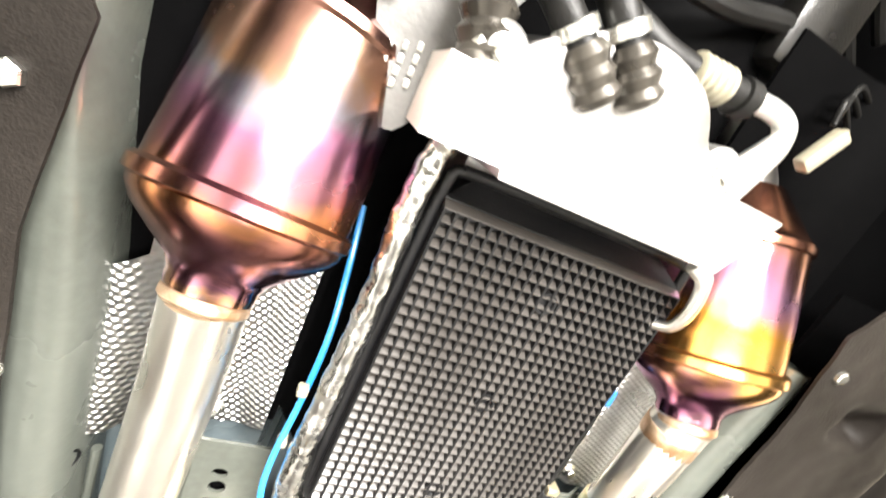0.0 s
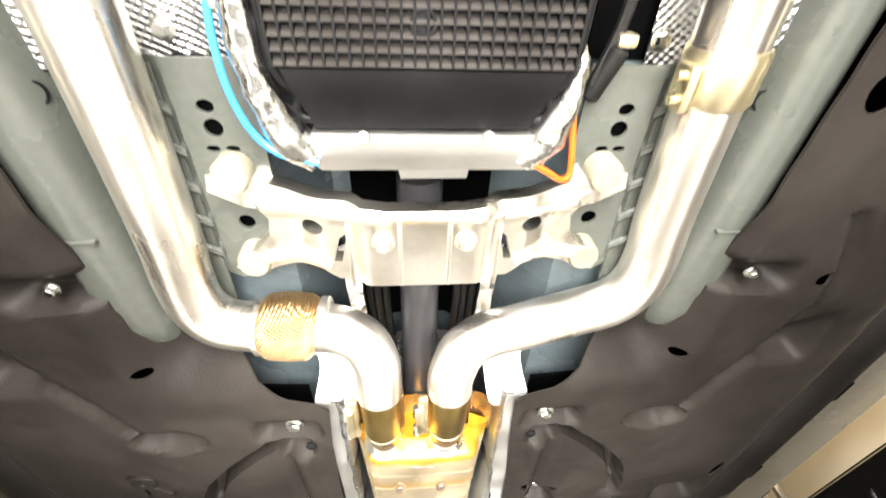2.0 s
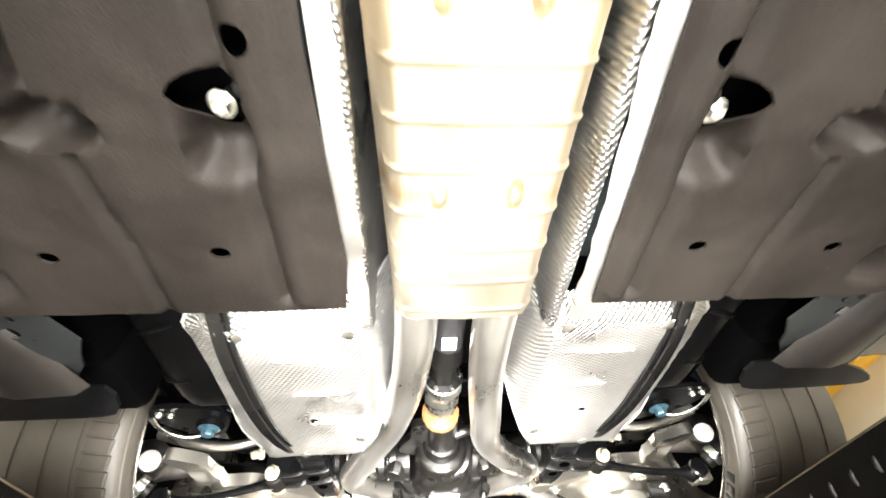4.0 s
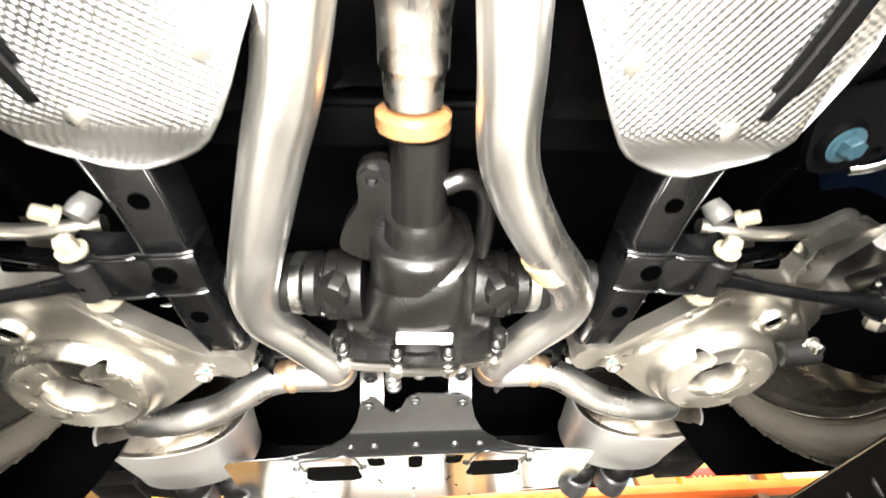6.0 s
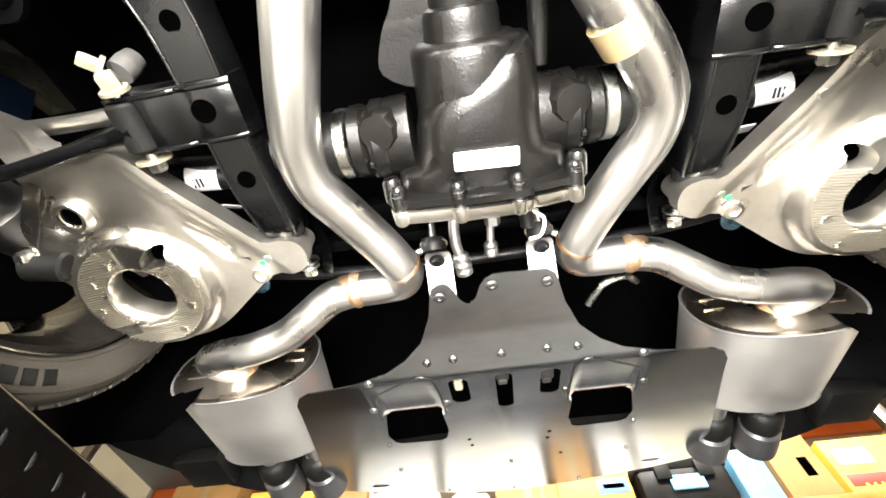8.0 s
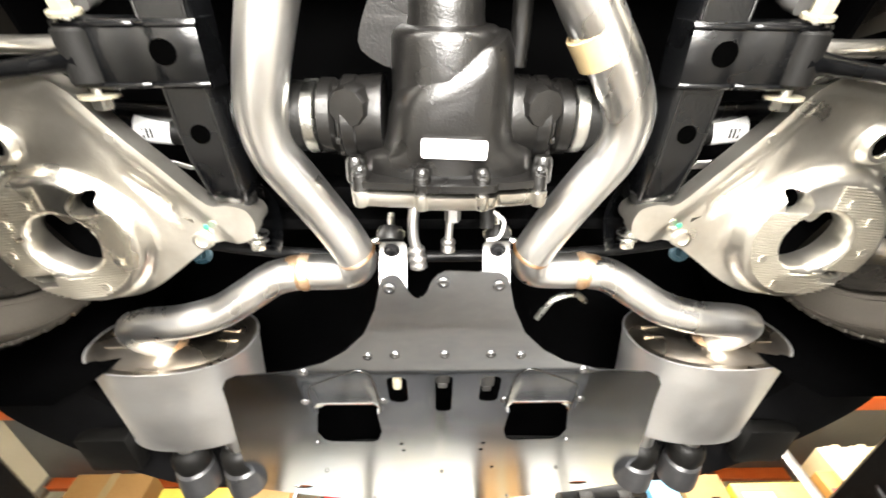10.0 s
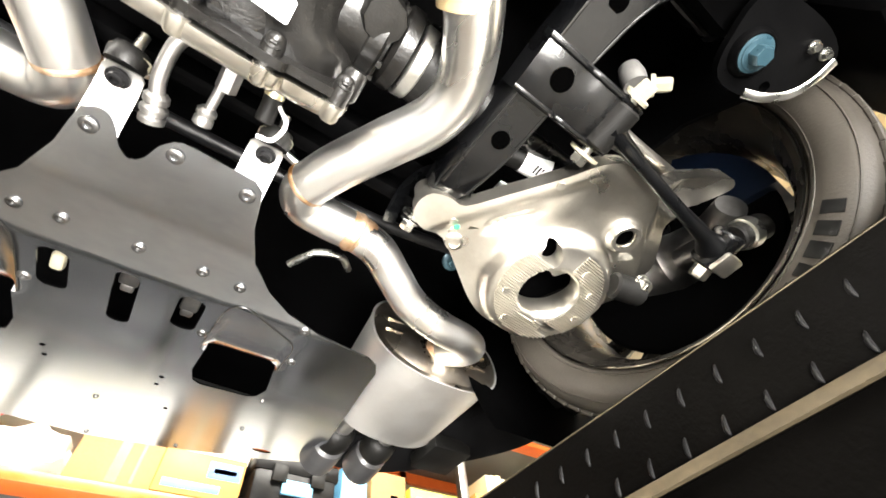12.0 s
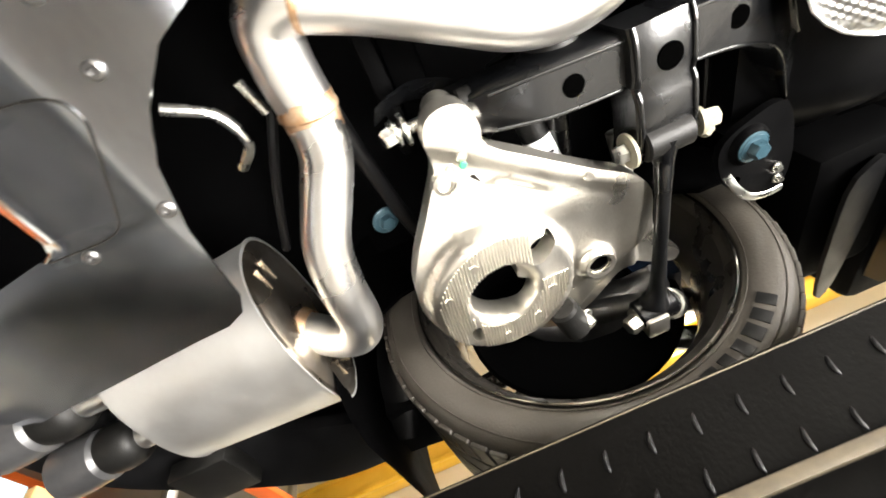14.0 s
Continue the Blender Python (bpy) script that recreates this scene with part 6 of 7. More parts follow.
def control_arm(s):
    t = thing("lower_control_arm", "bare cast aluminium rear lower control arm with a spring seat", "control arm", "rear control arms")
    out = [(0.283, 2.262), (0.292, 2.240), (0.318, 2.232), (0.345, 2.230), (0.385, 2.176), (0.425, 2.118), (0.455, 2.072), (0.490, 2.050), (0.545, 2.050), (0.585, 2.036), (0.630, 2.005), (0.672, 1.978), (0.693, 1.984), (0.685, 2.008), (0.661, 2.046), (0.636, 2.066), (0.634, 2.088),
           (0.660, 2.118), (0.690, 2.160), (0.682, 2.210), (0.650, 2.270), (0.640, 2.320), (0.600, 2.362), (0.545, 2.384), (0.490, 2.380), (0.445, 2.360), (0.395, 2.325), (0.350, 2.296), (0.315, 2.296), (0.290, 2.285)]
    holes = [smooth2([(0.486, 2.278), (0.496, 2.303), (0.520, 2.318), (0.548, 2.318), (0.572, 2.304), (0.584, 2.280), (0.582, 2.254), (0.566, 2.236), (0.546, 2.232), (0.532, 2.248), (0.516, 2.244), (0.496, 2.252)], 3), smooth2([(0.468, 2.196), (0.484, 2.193), (0.506, 2.212), (0.505, 2.228), (0.490, 2.232), (0.474, 2.226), (0.466, 2.210)], 3), circle(0.588, 2.329, 0.011, 14, 1.35, 0.85), circle(0.572, 2.135, 0.0150, 16), [(0.372, 2.255), (0.385, 2.25), (0.372, 2.262)]]
    part("casting", sheet(B(), smooth2(out, 3), holes, 0.006, arm_z, 0.030, s), ALU_CAST, t, sharp=70)
    bm = B()
    k = -0.092
    while k < 0.093:
        ro, ri = math.sqrt(max(0, 0.0925 ** 2 - k * k)), math.sqrt(max(0, 0.054 ** 2 - k * k))
        for a, b in ((-ro, -ri), (ri, ro)) if ri > 0 else ((-ro, ro),):
            if k < -0.045 and a < 0:
                a, b = max(a, 0.0), max(b, 0.0)
            if 0.043 < k < 0.066 and b > 0.04:
                b = 0.036
            if b - a > 0.01:
                za, zb = [min(arm_z(0.537 + q, 2.274 + k), 1.707) for q in (a, b)]
                cs = [(a, k - 0.0013, za), (a, k, za - 0.0032), (a, k + 0.0013, za), (b, k - 0.0013, zb), (b, k, zb - 0.0032), (b, k + 0.0013, zb)]
                vs = [bm.verts.new((s * (0.537 + x), 2.274 + y + 0.10 * x, z)) for x, y, z in cs]
                for f in ((0, 1, 4, 3), (1, 2, 5, 4), (0, 2, 1), (3, 4, 5)):
                    bm.faces.new([vs[q] for q in f])
        k += 0.0042
    part("seat_ribs", bm, ALU_CAST, t, "fine parallel ribs", sharp=10)
    # added black plate, so that the arm's holes look onto dark
    part("hole_shade_plate", sheet(B(), [(0.435, 2.22), (0.47, 2.12), (0.63, 2.06), (0.65, 2.25), (0.60, 2.35), (0.48, 2.35)], (), 0.03, lambda x, y: 1.792, 0.004, s), UNLIT_BLACK, t, "black plate for the dark behind the arm's holes")
    part("boss", lathe(B(), (s * 0.368, 2.291, 1.752), (0, 0, -1), [(0, 0.016), (0.010, 0.014), (0.011, 0.009), (0.004, 0.008)], 20), ALU_CAST, t)
    part("boss", lathe(B(), (s * 0.572, 2.135, arm_z(0.572, 2.135) + 0.004), (0, 0, -1), [(0, 0.028), (0.007, 0.025), (0.010, 0.022), (0.009, 0.0165), (-0.008, 0.0155)], 24, False), ALU_CAST, t)
    for x, y in ((0.345, 2.262), (0.356, 2.278), (0.430, 2.128), (0.560, 2.212), (0.615, 2.29), (0.60, 2.24), (0.505, 2.345), (0.47, 2.30)):
        part("casting_stud", lathe(B(), (s * x, y, arm_z(x, y) + 0.001), (0, 0, -1), [(0, 0.007), (0.003, 0.006), (0.003, 0.0)], 14, False), ALU_CAST, t)
    part("eye", tube(B(), [(s * 0.303, 2.262, 1.800), (s * 0.303, 2.264, 1.755)], 0.020, 24, 4), ALU_CAST, t)
    part("bush", tube(B(), [(s * 0.303, 2.240, 1.775), (s * 0.303, 2.226, 1.775)], 0.018, 18, 2), RUBBER, t)
    # black disc just inside the bore, so that it looks deep
    part("bore_dark_disc", lathe(B(), (s * 0.572, 2.135, arm_z(0.572, 2.135) + 0.007), (0, 0, -1), [(0, 0.0150), (0.003, 0.0150)], 18), VOID, t, "black disc closing the bore")
    part("paint_dab", lathe(B(), (s * 0.352, 2.264, 1.7385), (0, 0, -1), [(0, 0.005), (0.001, 0.004)], 8), GREEN, t, "green paint dab")
    b = thing("arm_bolt", "zinc-plated pivot bolt and washer at the arm's inner end", "bolt", "arm bolts")
    part("head", hexbolt(B(), (s * 0.310, 2.318, 1.796), (0, 1, -0.3), 0.012, 0.014), ZINC, b)
    part("shank", cyl(B(), (s * 0.306, 2.20, 1.78), (s * 0.310, 2.32, 1.796), 0.008, 14), ZINC, b)
    part("eccentric_washer", lathe(B(), (s * 0.309, 2.305, 1.794), (0, 1, -0.1), [(0, 0.020), (0.004, 0.020), (0.006, 0.014)], 22), ZINC, b)
    br = thing("arm_bracket", "thin black pressed steel bracket round the arm's inner bush", "bracket", "arm brackets")
    bm = B()
    path = [(0.262, 2.325, 1.765), (0.262, 2.305, 1.785), (0.268, 2.275, 1.812), (0.285, 2.235, 1.818), (0.315, 2.20, 1.80), (0.325, 2.205, 1.762), (0.332, 2.215, 1.745)]
    loops = []
    for x, y, z in spline(path, 5):
        loops.append([(s * x, y, z), (s * (x + 0.002), y + 0.002, z + 0.003), (s * (x + 0.03), y + 0.012, z + 0.03), (s * (x + 0.028), y + 0.010, z + 0.033)])
    part("pressing", rings(bm, loops), BLACK_GLOSS, br, sharp=50)
    return t


for side in (-1, 1):
    control_arm(side)


def toe_link(s):
    j = thing("knuckle_bush", "dark steel knuckle bush with a bright outer sleeve", "suspension joint", "knuckle bushes")
    part("bush", cyl(B(), (s * 0.722, 2.040, 1.714), (s * 0.772, 2.000, 1.738), 0.022, 22, 0.003), RUBBER, j)
    part("sleeve", lathe(B(), (s * 0.735, 2.030, 1.720), (s * 0.05, -0.04, 0.024), [(0, 0.021), (0.002, 0.026), (0.020, 0.026), (0.022, 0.021)], 24), ZINC, j, "bright steel sleeve")
    part("stem", tube(B(), [(s * 0.745, 2.02, 1.728), (s * 0.76, 2.06, 1.76), (s * 0.79, 2.12, 1.80)], [0.016, 0.020, 0.026], 14, 6), STEEL_DARK, j)
    t = thing("toe_link", "black forged steel toe link with bolted ends", "suspension link", "toe links")
    part("rod", tube(B(), [(s * 0.420, 2.035, 1.722), (s * 0.450, 2.038, 1.716), (s * 0.50, 2.045, 1.708), (s * 0.58, 2.055, 1.700), (s * 0.650, 2.062, 1.697), (s * 0.680, 2.068, 1.696)], [0.020, 0.012, 0.0095, 0.0095, 0.012, 0.022], 16, 8), BLACK_GLOSS, t)
    part("inner_bush", cyl(B(), (s * 0.420, 2.002, 1.724), (s * 0.420, 2.062, 1.724), 0.021, 22, 0.003), RUBBER, t)
    part("outer_clevis", cyl(B(), (s * 0.695, 2.035, 1.702), (s * 0.705, 2.095, 1.700), 0.024, 22, 0.004), BLACK_GLOSS, t)
    part("outer_nut", hexbolt(B(), (s * 0.705, 2.092, 1.696), (0, 1, -0.3), 0.014, 0.020), ALU_CAST, t)
    bm = B()
    box(bm, (-0.020, -0.018, -0.02), (0.020, 0.018, 0.02), 0.005, Matrix.Translation((s * 0.712, 2.075, 1.692)))
    part("clamp_block", bm, ALU_CAST, t, "bare alloy clamp block")
    b = thing("toe_bolt", "zinc-plated toe bolt with eccentric washer", "bolt", "toe bolts")
    part("head", hexbolt(B(), (s * 0.420, 1.990, 1.724), (0, -1, -0.2), 0.012, 0.018), CREAM, b)
    part("washer", lathe(B(), (s * 0.420, 2.074, 1.726), (0, 1, 0), [(0, 0.022), (0.004, 0.022), (0.006, 0.015)], 22), CREAM, b, "pale eccentric washer")
    part("nut", hexbolt(B(), (s * 0.420, 2.078, 1.726), (0, 1, 0), 0.012, 0.014, False), ZINC, b)
    part("shank", cyl(B(), (s * 0.420, 1.985, 1.724), (s * 0.420, 2.085, 1.726), 0.007, 14), ZINC, b)


for side in (-1, 1):
    toe_link(side)


def drop_link(s):
    t = thing("anti_roll_link", "black anti-roll bar link bushed to the control arm", "suspension link", "anti-roll links")
    part("bush", cyl(B(), (s * 0.615, 2.205, 1.706), (s * 0.668, 2.190, 1.700), 0.022, 22, 0.004), RUBBER, t)
    part("nut", hexbolt(B(), (s * 0.652, 2.178, 1.704), (0.2 * s, -0.3, -1), 0.011, 0.014), ZINC, t)
    part("rod", tube(B(), [(s * 0.640, 2.20, 1.712), (s * 0.665, 2.26, 1.78), (s * 0.69, 2.33, 1.90)], 0.010, 14, 8), BLACK_GLOSS, t)
    d = thing("damper", "black damper body with a white printed label", "damper", "dampers")
    part("body", cyl(B(), (s * 0.454, 2.140, 1.818), (s * 0.30, 2.165, 1.852), 0.0200, 22, 0.004), RUBBER, d)
    bm = lathe(B(), (s * 0.453, 2.1402, 1.8182), (s * -0.154, 0.025, 0.034), [(0, 0.0206), (0.046, 0.0206)], 24, False)
    part("label", bm, WHITE_LABEL, d, "white printed label")
    bm = B()
    for k in range(3):
        box(bm, (s * 0.431 - 0.008 + 0.006 * k, 2.136, 1.8010), (s * 0.431 - 0.005 + 0.006 * k, 2.150, 1.8025))
    part("label_print", bm, INK, d)
    tag = thing("hose_tag", "small white printed tag on a brake line", "label", "hose tags")
    bm = B()
    box(bm, (-0.010, -0.001, -0.024), (0.010, 0.001, 0.024), 0.0005, Matrix.Translation((s * 0.418, 2.204, 1.836)) @ Matrix.Rotation(radians(-35), 4, "X") @ Matrix.Rotation(radians(20), 4, "Y"))
    part("paper", bm, WHITE_LABEL, tag)
    bm = B()
    box(bm, (-0.006, -0.0016, 0.004), (0.006, -0.0011, 0.018), 0, Matrix.Translation((s * 0.418, 2.204, 1.836)) @ Matrix.Rotation(radians(-35), 4, "X") @ Matrix.Rotation(radians(20), 4, "Y"))
    part("print", bm, STEEL_DARK, tag)
    sp = thing("strut_mount", "pale grey sleeved upper link with a bolted end", "suspension link", "upper links")
    part("link", tube(B(), [(s * 0.428, 1.962, 1.800), (s * 0.433, 1.968, 1.786), (s * 0.438, 1.974, 1.772)], [0.014, 0.017, 0.016], 18, 6), SLEEVE_GREY, sp)
    part("bolt", hexbolt(B(), (s * 0.448, 1.965, 1.762), (s * 0.6, -0.6, -0.4), 0.010, 0.020), CREAM, sp)
    up = thing("camber_link", "bare alloy camber link above the control arm", "suspension link", "camber links")
    part("link", tube(B(), [(s * 0.46, 2.03, 1.835), (s * 0.55, 2.03, 1.815), (s * 0.65, 2.03, 1.825), (s * 0.75, 2.03, 1.86)], [0.014, 0.012, 0.013, 0.018], 16, 8), ALU_CAST, up)


for side in (-1, 1):
    drop_link(side)

# anti-roll bar, lines and loom above the axle
bm = tube(B(), [(-0.62, 2.33, 1.90), (-0.45, 2.36, 1.86), (-0.2, 2.38, 1.845), (0.2, 2.38, 1.845), (0.45, 2.36, 1.86), (0.62, 2.33, 1.90)], 0.011, 14, 10)
single("anti_roll_bar", bm, PLASTIC, "black anti-roll bar crossing behind the differential", "anti-roll bar")
bm = tube(B(), [(0.10, 2.36, 1.90), (0.22, 2.43, 1.90), (0.34, 2.50, 1.90), (0.46, 2.56, 1.92)], 0.007, 10, 8)
single("brake_line", bm, PLASTIC, "black line clipped under the boot floor", "brake line")
for pts in ([(0.30, 2.52, 1.88), (0.27, 2.49, 1.865), (0.225, 2.50, 1.86), (0.195, 2.545, 1.855)], [(0.205, 2.46, 1.875), (0.250, 2.452, 1.88)]):
    bm = tube(B(), pts, 0.007, 10, 8)
    single("braided_line", bm, ZINC, "short silver braided line end", "hose")


def cooler_lines():
    t = thing("cooler_pipe", "grey bent cooler pipe with a ribbed hose fitting", "pipe")
    part("pipe", tube(B(), [(-0.030, 2.225, 1.770), (-0.046, 2.245, 1.762), (-0.049, 2.285, 1.752), (-0.044, 2.312, 1.748)], 0.0085, 14, 8), STEEL_DARK, t)
    part("fitting", lathe(B(), (-0.045, 2.305, 1.750), (0.1, 1, -0.12), [(0, 0.010), (0.004, 0.0135), (0.011, 0.0135), (0.014, 0.0105), (0.018, 0.0145), (0.024, 0.0145), (0.027, 0.011), (0.030, 0.014), (0.036, 0.014)], 20), STEEL_DARK, t, "ribbed crimped fitting")
    t = thing("temperature_sensor", "grey hexagonal sensor screwed into the cover", "sensor")
    part("hexagon", lathe(B(), (0.012, 2.224, 1.772), (0, 1, -0.1), [(0, 0.012), (0.014, 0.012), (0.014, 0.009), (0.018, 0.009), (0.018, 0.0125), (0.045, 0.0125)], 6), STEEL_DARK, t)
    part("stem", cyl(B(), (0.008, 2.266, 1.765), (0.005, 2.31, 1.756), 0.006, 12), STEEL_DARK, t)
    part("fitting", lathe(B(), (0.005, 2.295, 1.757), (0, 1, -0.1), [(0, 0.008), (0.004, 0.0115), (0.009, 0.0115), (0.011, 0.009), (0.015, 0.0115), (0.022, 0.0115)], 18), STEEL_DARK, t)
    t = thing("drain_valve", "black valve with a yellow band and a white wire loop", "valve")
    part("body", cyl(B(), (0.062, 2.222, 1.760), (0.064, 2.272, 1.748), 0.011, 16, 0.002), RUBBER, t)
    part("band", cyl(B(), (0.0622, 2.232, 1.757), (0.0626, 2.240, 1.755), 0.0118, 16), YELLOW_ZINC, t, "yellow band")
    part("wire", tube(B(), [(0.072, 2.245, 1.75), (0.088, 2.26, 1.745), (0.082, 2.285, 1.742), (0.064, 2.29, 1.742)], 0.0028, 8, 8), WHITE_LABEL, t, "white wire loop")
    for x in (-0.086, 0.084):
        m = thing("plate_mount", "black rubber plate mount with a cream collar and stud", "mount", "plate mounts")
        part("rubber", lathe(B(), (x, 2.302, 1.762), (0, -0.75, 0.66), [(0, 0.020), (0.012, 0.022), (0.022, 0.018)], 22), RUBBER, m)
        part("collar", lathe(B(), (x, 2.299, 1.768), (0, -0.75, 0.66), [(0, 0.021), (0.003, 0.0225), (0.009, 0.0225), (0.012, 0.019)], 24), CREAM, m, "cream plastic collar")
        part("stud", cyl(B(), (x, 2.292, 1.776), (x, 2.272, 1.798), 0.006, 12), ZINC, m)


cooler_lines()


# ---------------------------------------------------------------- rear skid plate
TAB = mat("grey_folded_aluminium", (0.36, 0.355, 0.345), (0.50, 0.495, 0.48), 0.36, 1.0, 6, 70, 0.05, 200)


def plate_z(x, y):
    z = 1.708 + 0.24 * max(0.0, y - 2.54) + 0.20 * max(0.0, 2.435 - y)
    a = abs(x)
    if 0.125 < a < 0.262 and 2.51 < y < 2.70:
        k = ease((y - 2.515) / 0.13) * ease((a - 0.128) / 0.008) * ease((0.258 - a) / 0.008)
        z += 0.006 * k + 0.009 * ease((y - 2.668) / 0.024) * ease((a - 0.130) / 0.008) * ease((0.258 - a) / 0.008)
    return z


def skid_plate():
    t = thing("skid_plate", "brushed aluminium rear skid plate with vents and screws", "skid plate")
    half = [(0.060, 2.339), (0.088, 2.341), (0.100, 2.350), (0.105, 2.368), (0.112, 2.40), (0.134, 2.449), (0.170, 2.488), (0.211, 2.515), (0.275, 2.536), (0.330, 2.543), (0.368, 2.548), (0.392, 2.562), (0.408, 2.592), (0.420, 2.65), (0.455, 2.80), (0.500, 3.00), (0.535, 3.165), (0.40, 3.235), (0.18, 3.31), (0.0, 3.34)]
    out = [(0.0, 2.337), (0.025, 2.337)] + half + [(-x, y) for x, y in half[-2:1:-1]] + [(p.x, p.y) for p in spline([(-0.098, 2.350, 0), (-0.086, 2.344, 0), (-0.074, 2.346, 0), (-0.064, 2.358, 0), (-0.056, 2.374, 0), (-0.043, 2.383, 0), (-0.030, 2.374, 0), (-0.021, 2.354, 0), (-0.010, 2.342, 0)], 4)]
    holes = [rounded(-0.105, 2.556, -0.068, 2.652, 0.015), rounded(0.068, 2.556, 0.105, 2.652, 0.015), rounded(-0.016, 2.552, 0.016, 2.694, 0.014),
             circle(0.39, 3.160, 0.014, 14, 1.8, 0.9), circle(-0.39, 3.160, 0.014, 14, 1.8, 0.9)]
    for s in (-1, 1):
        holes.append([(s * x, y) for x, y in ((0.135, 2.692), (0.254, 2.690), (0.262, 2.73), (0.274, 2.79), (0.266, 2.83), (0.252, 2.842), (0.160, 2.846), (0.145, 2.835), (0.134, 2.79))])
    part("plate", sheet(B(), out, holes, 0.010, plate_z, 0.003), ALU_PLATE, t, sharp=50)
    spots = [(-0.088, 2.366), (-0.002, 2.356), (0.086, 2.362), (-0.132, 2.5), (-0.085, 2.497), (0.0, 2.497), (0.08, 2.497), (0.132, 2.5), (0.248, 2.537), (-0.248, 2.537), (0.118, 2.645), (-0.118, 2.645), (0.268, 2.645), (-0.268, 2.645),
             (0.285, 2.845), (-0.285, 2.845), (0.0, 3.05), (0.30, 3.03), (-0.30, 3.03), (0.0, 3.31), (0.20, 3.27), (-0.20, 3.27)]
    for i, (x, y) in enumerate(spots):
        r = 0.0105 if i < 3 else 0.0085 if i < 14 else 0.0055
        part("screw", screw(B(), (x, y, plate_z(x, y) - 0.0002), r, 0.0035), SLEEVE, t, "countersunk steel screw")
    # rivet holes as black dots on the plate
    for x, y in ((0.095, 2.86), (-0.095, 2.86), (0.092, 2.90), (-0.092, 2.90), (0.13, 3.02)):
        part("rivet_hole", screw(B(), (x, y, plate_z(x, y) - 0.0002), 0.0045, 0.001), VOID, t, "small black dot in place of a rivet hole")
    bm = B()
    box(bm, (-0.098, 2.590, 1.736), (-0.080, 2.622, 1.750), 0.006)
    part("spacer", bm, CREAM, t, "pale plastic spacer behind a slot")
    for x, y in ((-0.002, 2.595), (0.084, 2.605)):
        bm = B()
        box(bm, (x - 0.013, y - 0.03, 1.736), (x + 0.013, y + 0.008, 1.742), 0.003)
        box(bm, (x - 0.009, y + 0.012, 1.740), (x + 0.009, y + 0.026, 1.746), 0.003)
        part("spacer", bm, SLEEVE, t, "dull metal bracket behind a slot")
    for s in (-1, 1):
        bm = B()
        sheet(bm, [(0.060, 2.304), (0.064, 2.298), (0.098, 2.298), (0.102, 2.304), (0.1035, 2.375), (0.060, 2.375)], (), 0.012, lambda x, y: 1.7205 + 0.030 * ease((2.375 - y) / 0.07), 0.003, s)
        part("front_tab", bm, TAB, t, "bare folded mounting tab")
        part("tab_bolt", lathe(B(), (s * 0.083, 2.310, 1.7475), (0, 0.2, -1), [(0, 0.0125), (0.003, 0.0125), (0.004, 0.009), (0.008, 0.008), (0.009, 0.005), (0.004, 0.0045)], 18), PLASTIC, t, "black dome bolt")
        # a thin black bead paints the shade of the pressed groove
        arch = [(s * x, y, plate_z(x, y) - 0.0006) for x, y in ((0.127, 2.696), (0.127, 2.66), (0.128, 2.60), (0.131, 2.562), (0.139, 2.540), (0.154, 2.534), (0.170, 2.539), (0.200, 2.558), (0.230, 2.578), (0.249, 2.594), (0.256, 2.615), (0.258, 2.655), (0.260, 2.69))]
        part("louvre_edge", tube(B(), arch, 0.0010, 8, 6), DIFF_BLACK, t, "black bead drawn for the dark of the pressed louvre groove")
    return t


skid_plate()


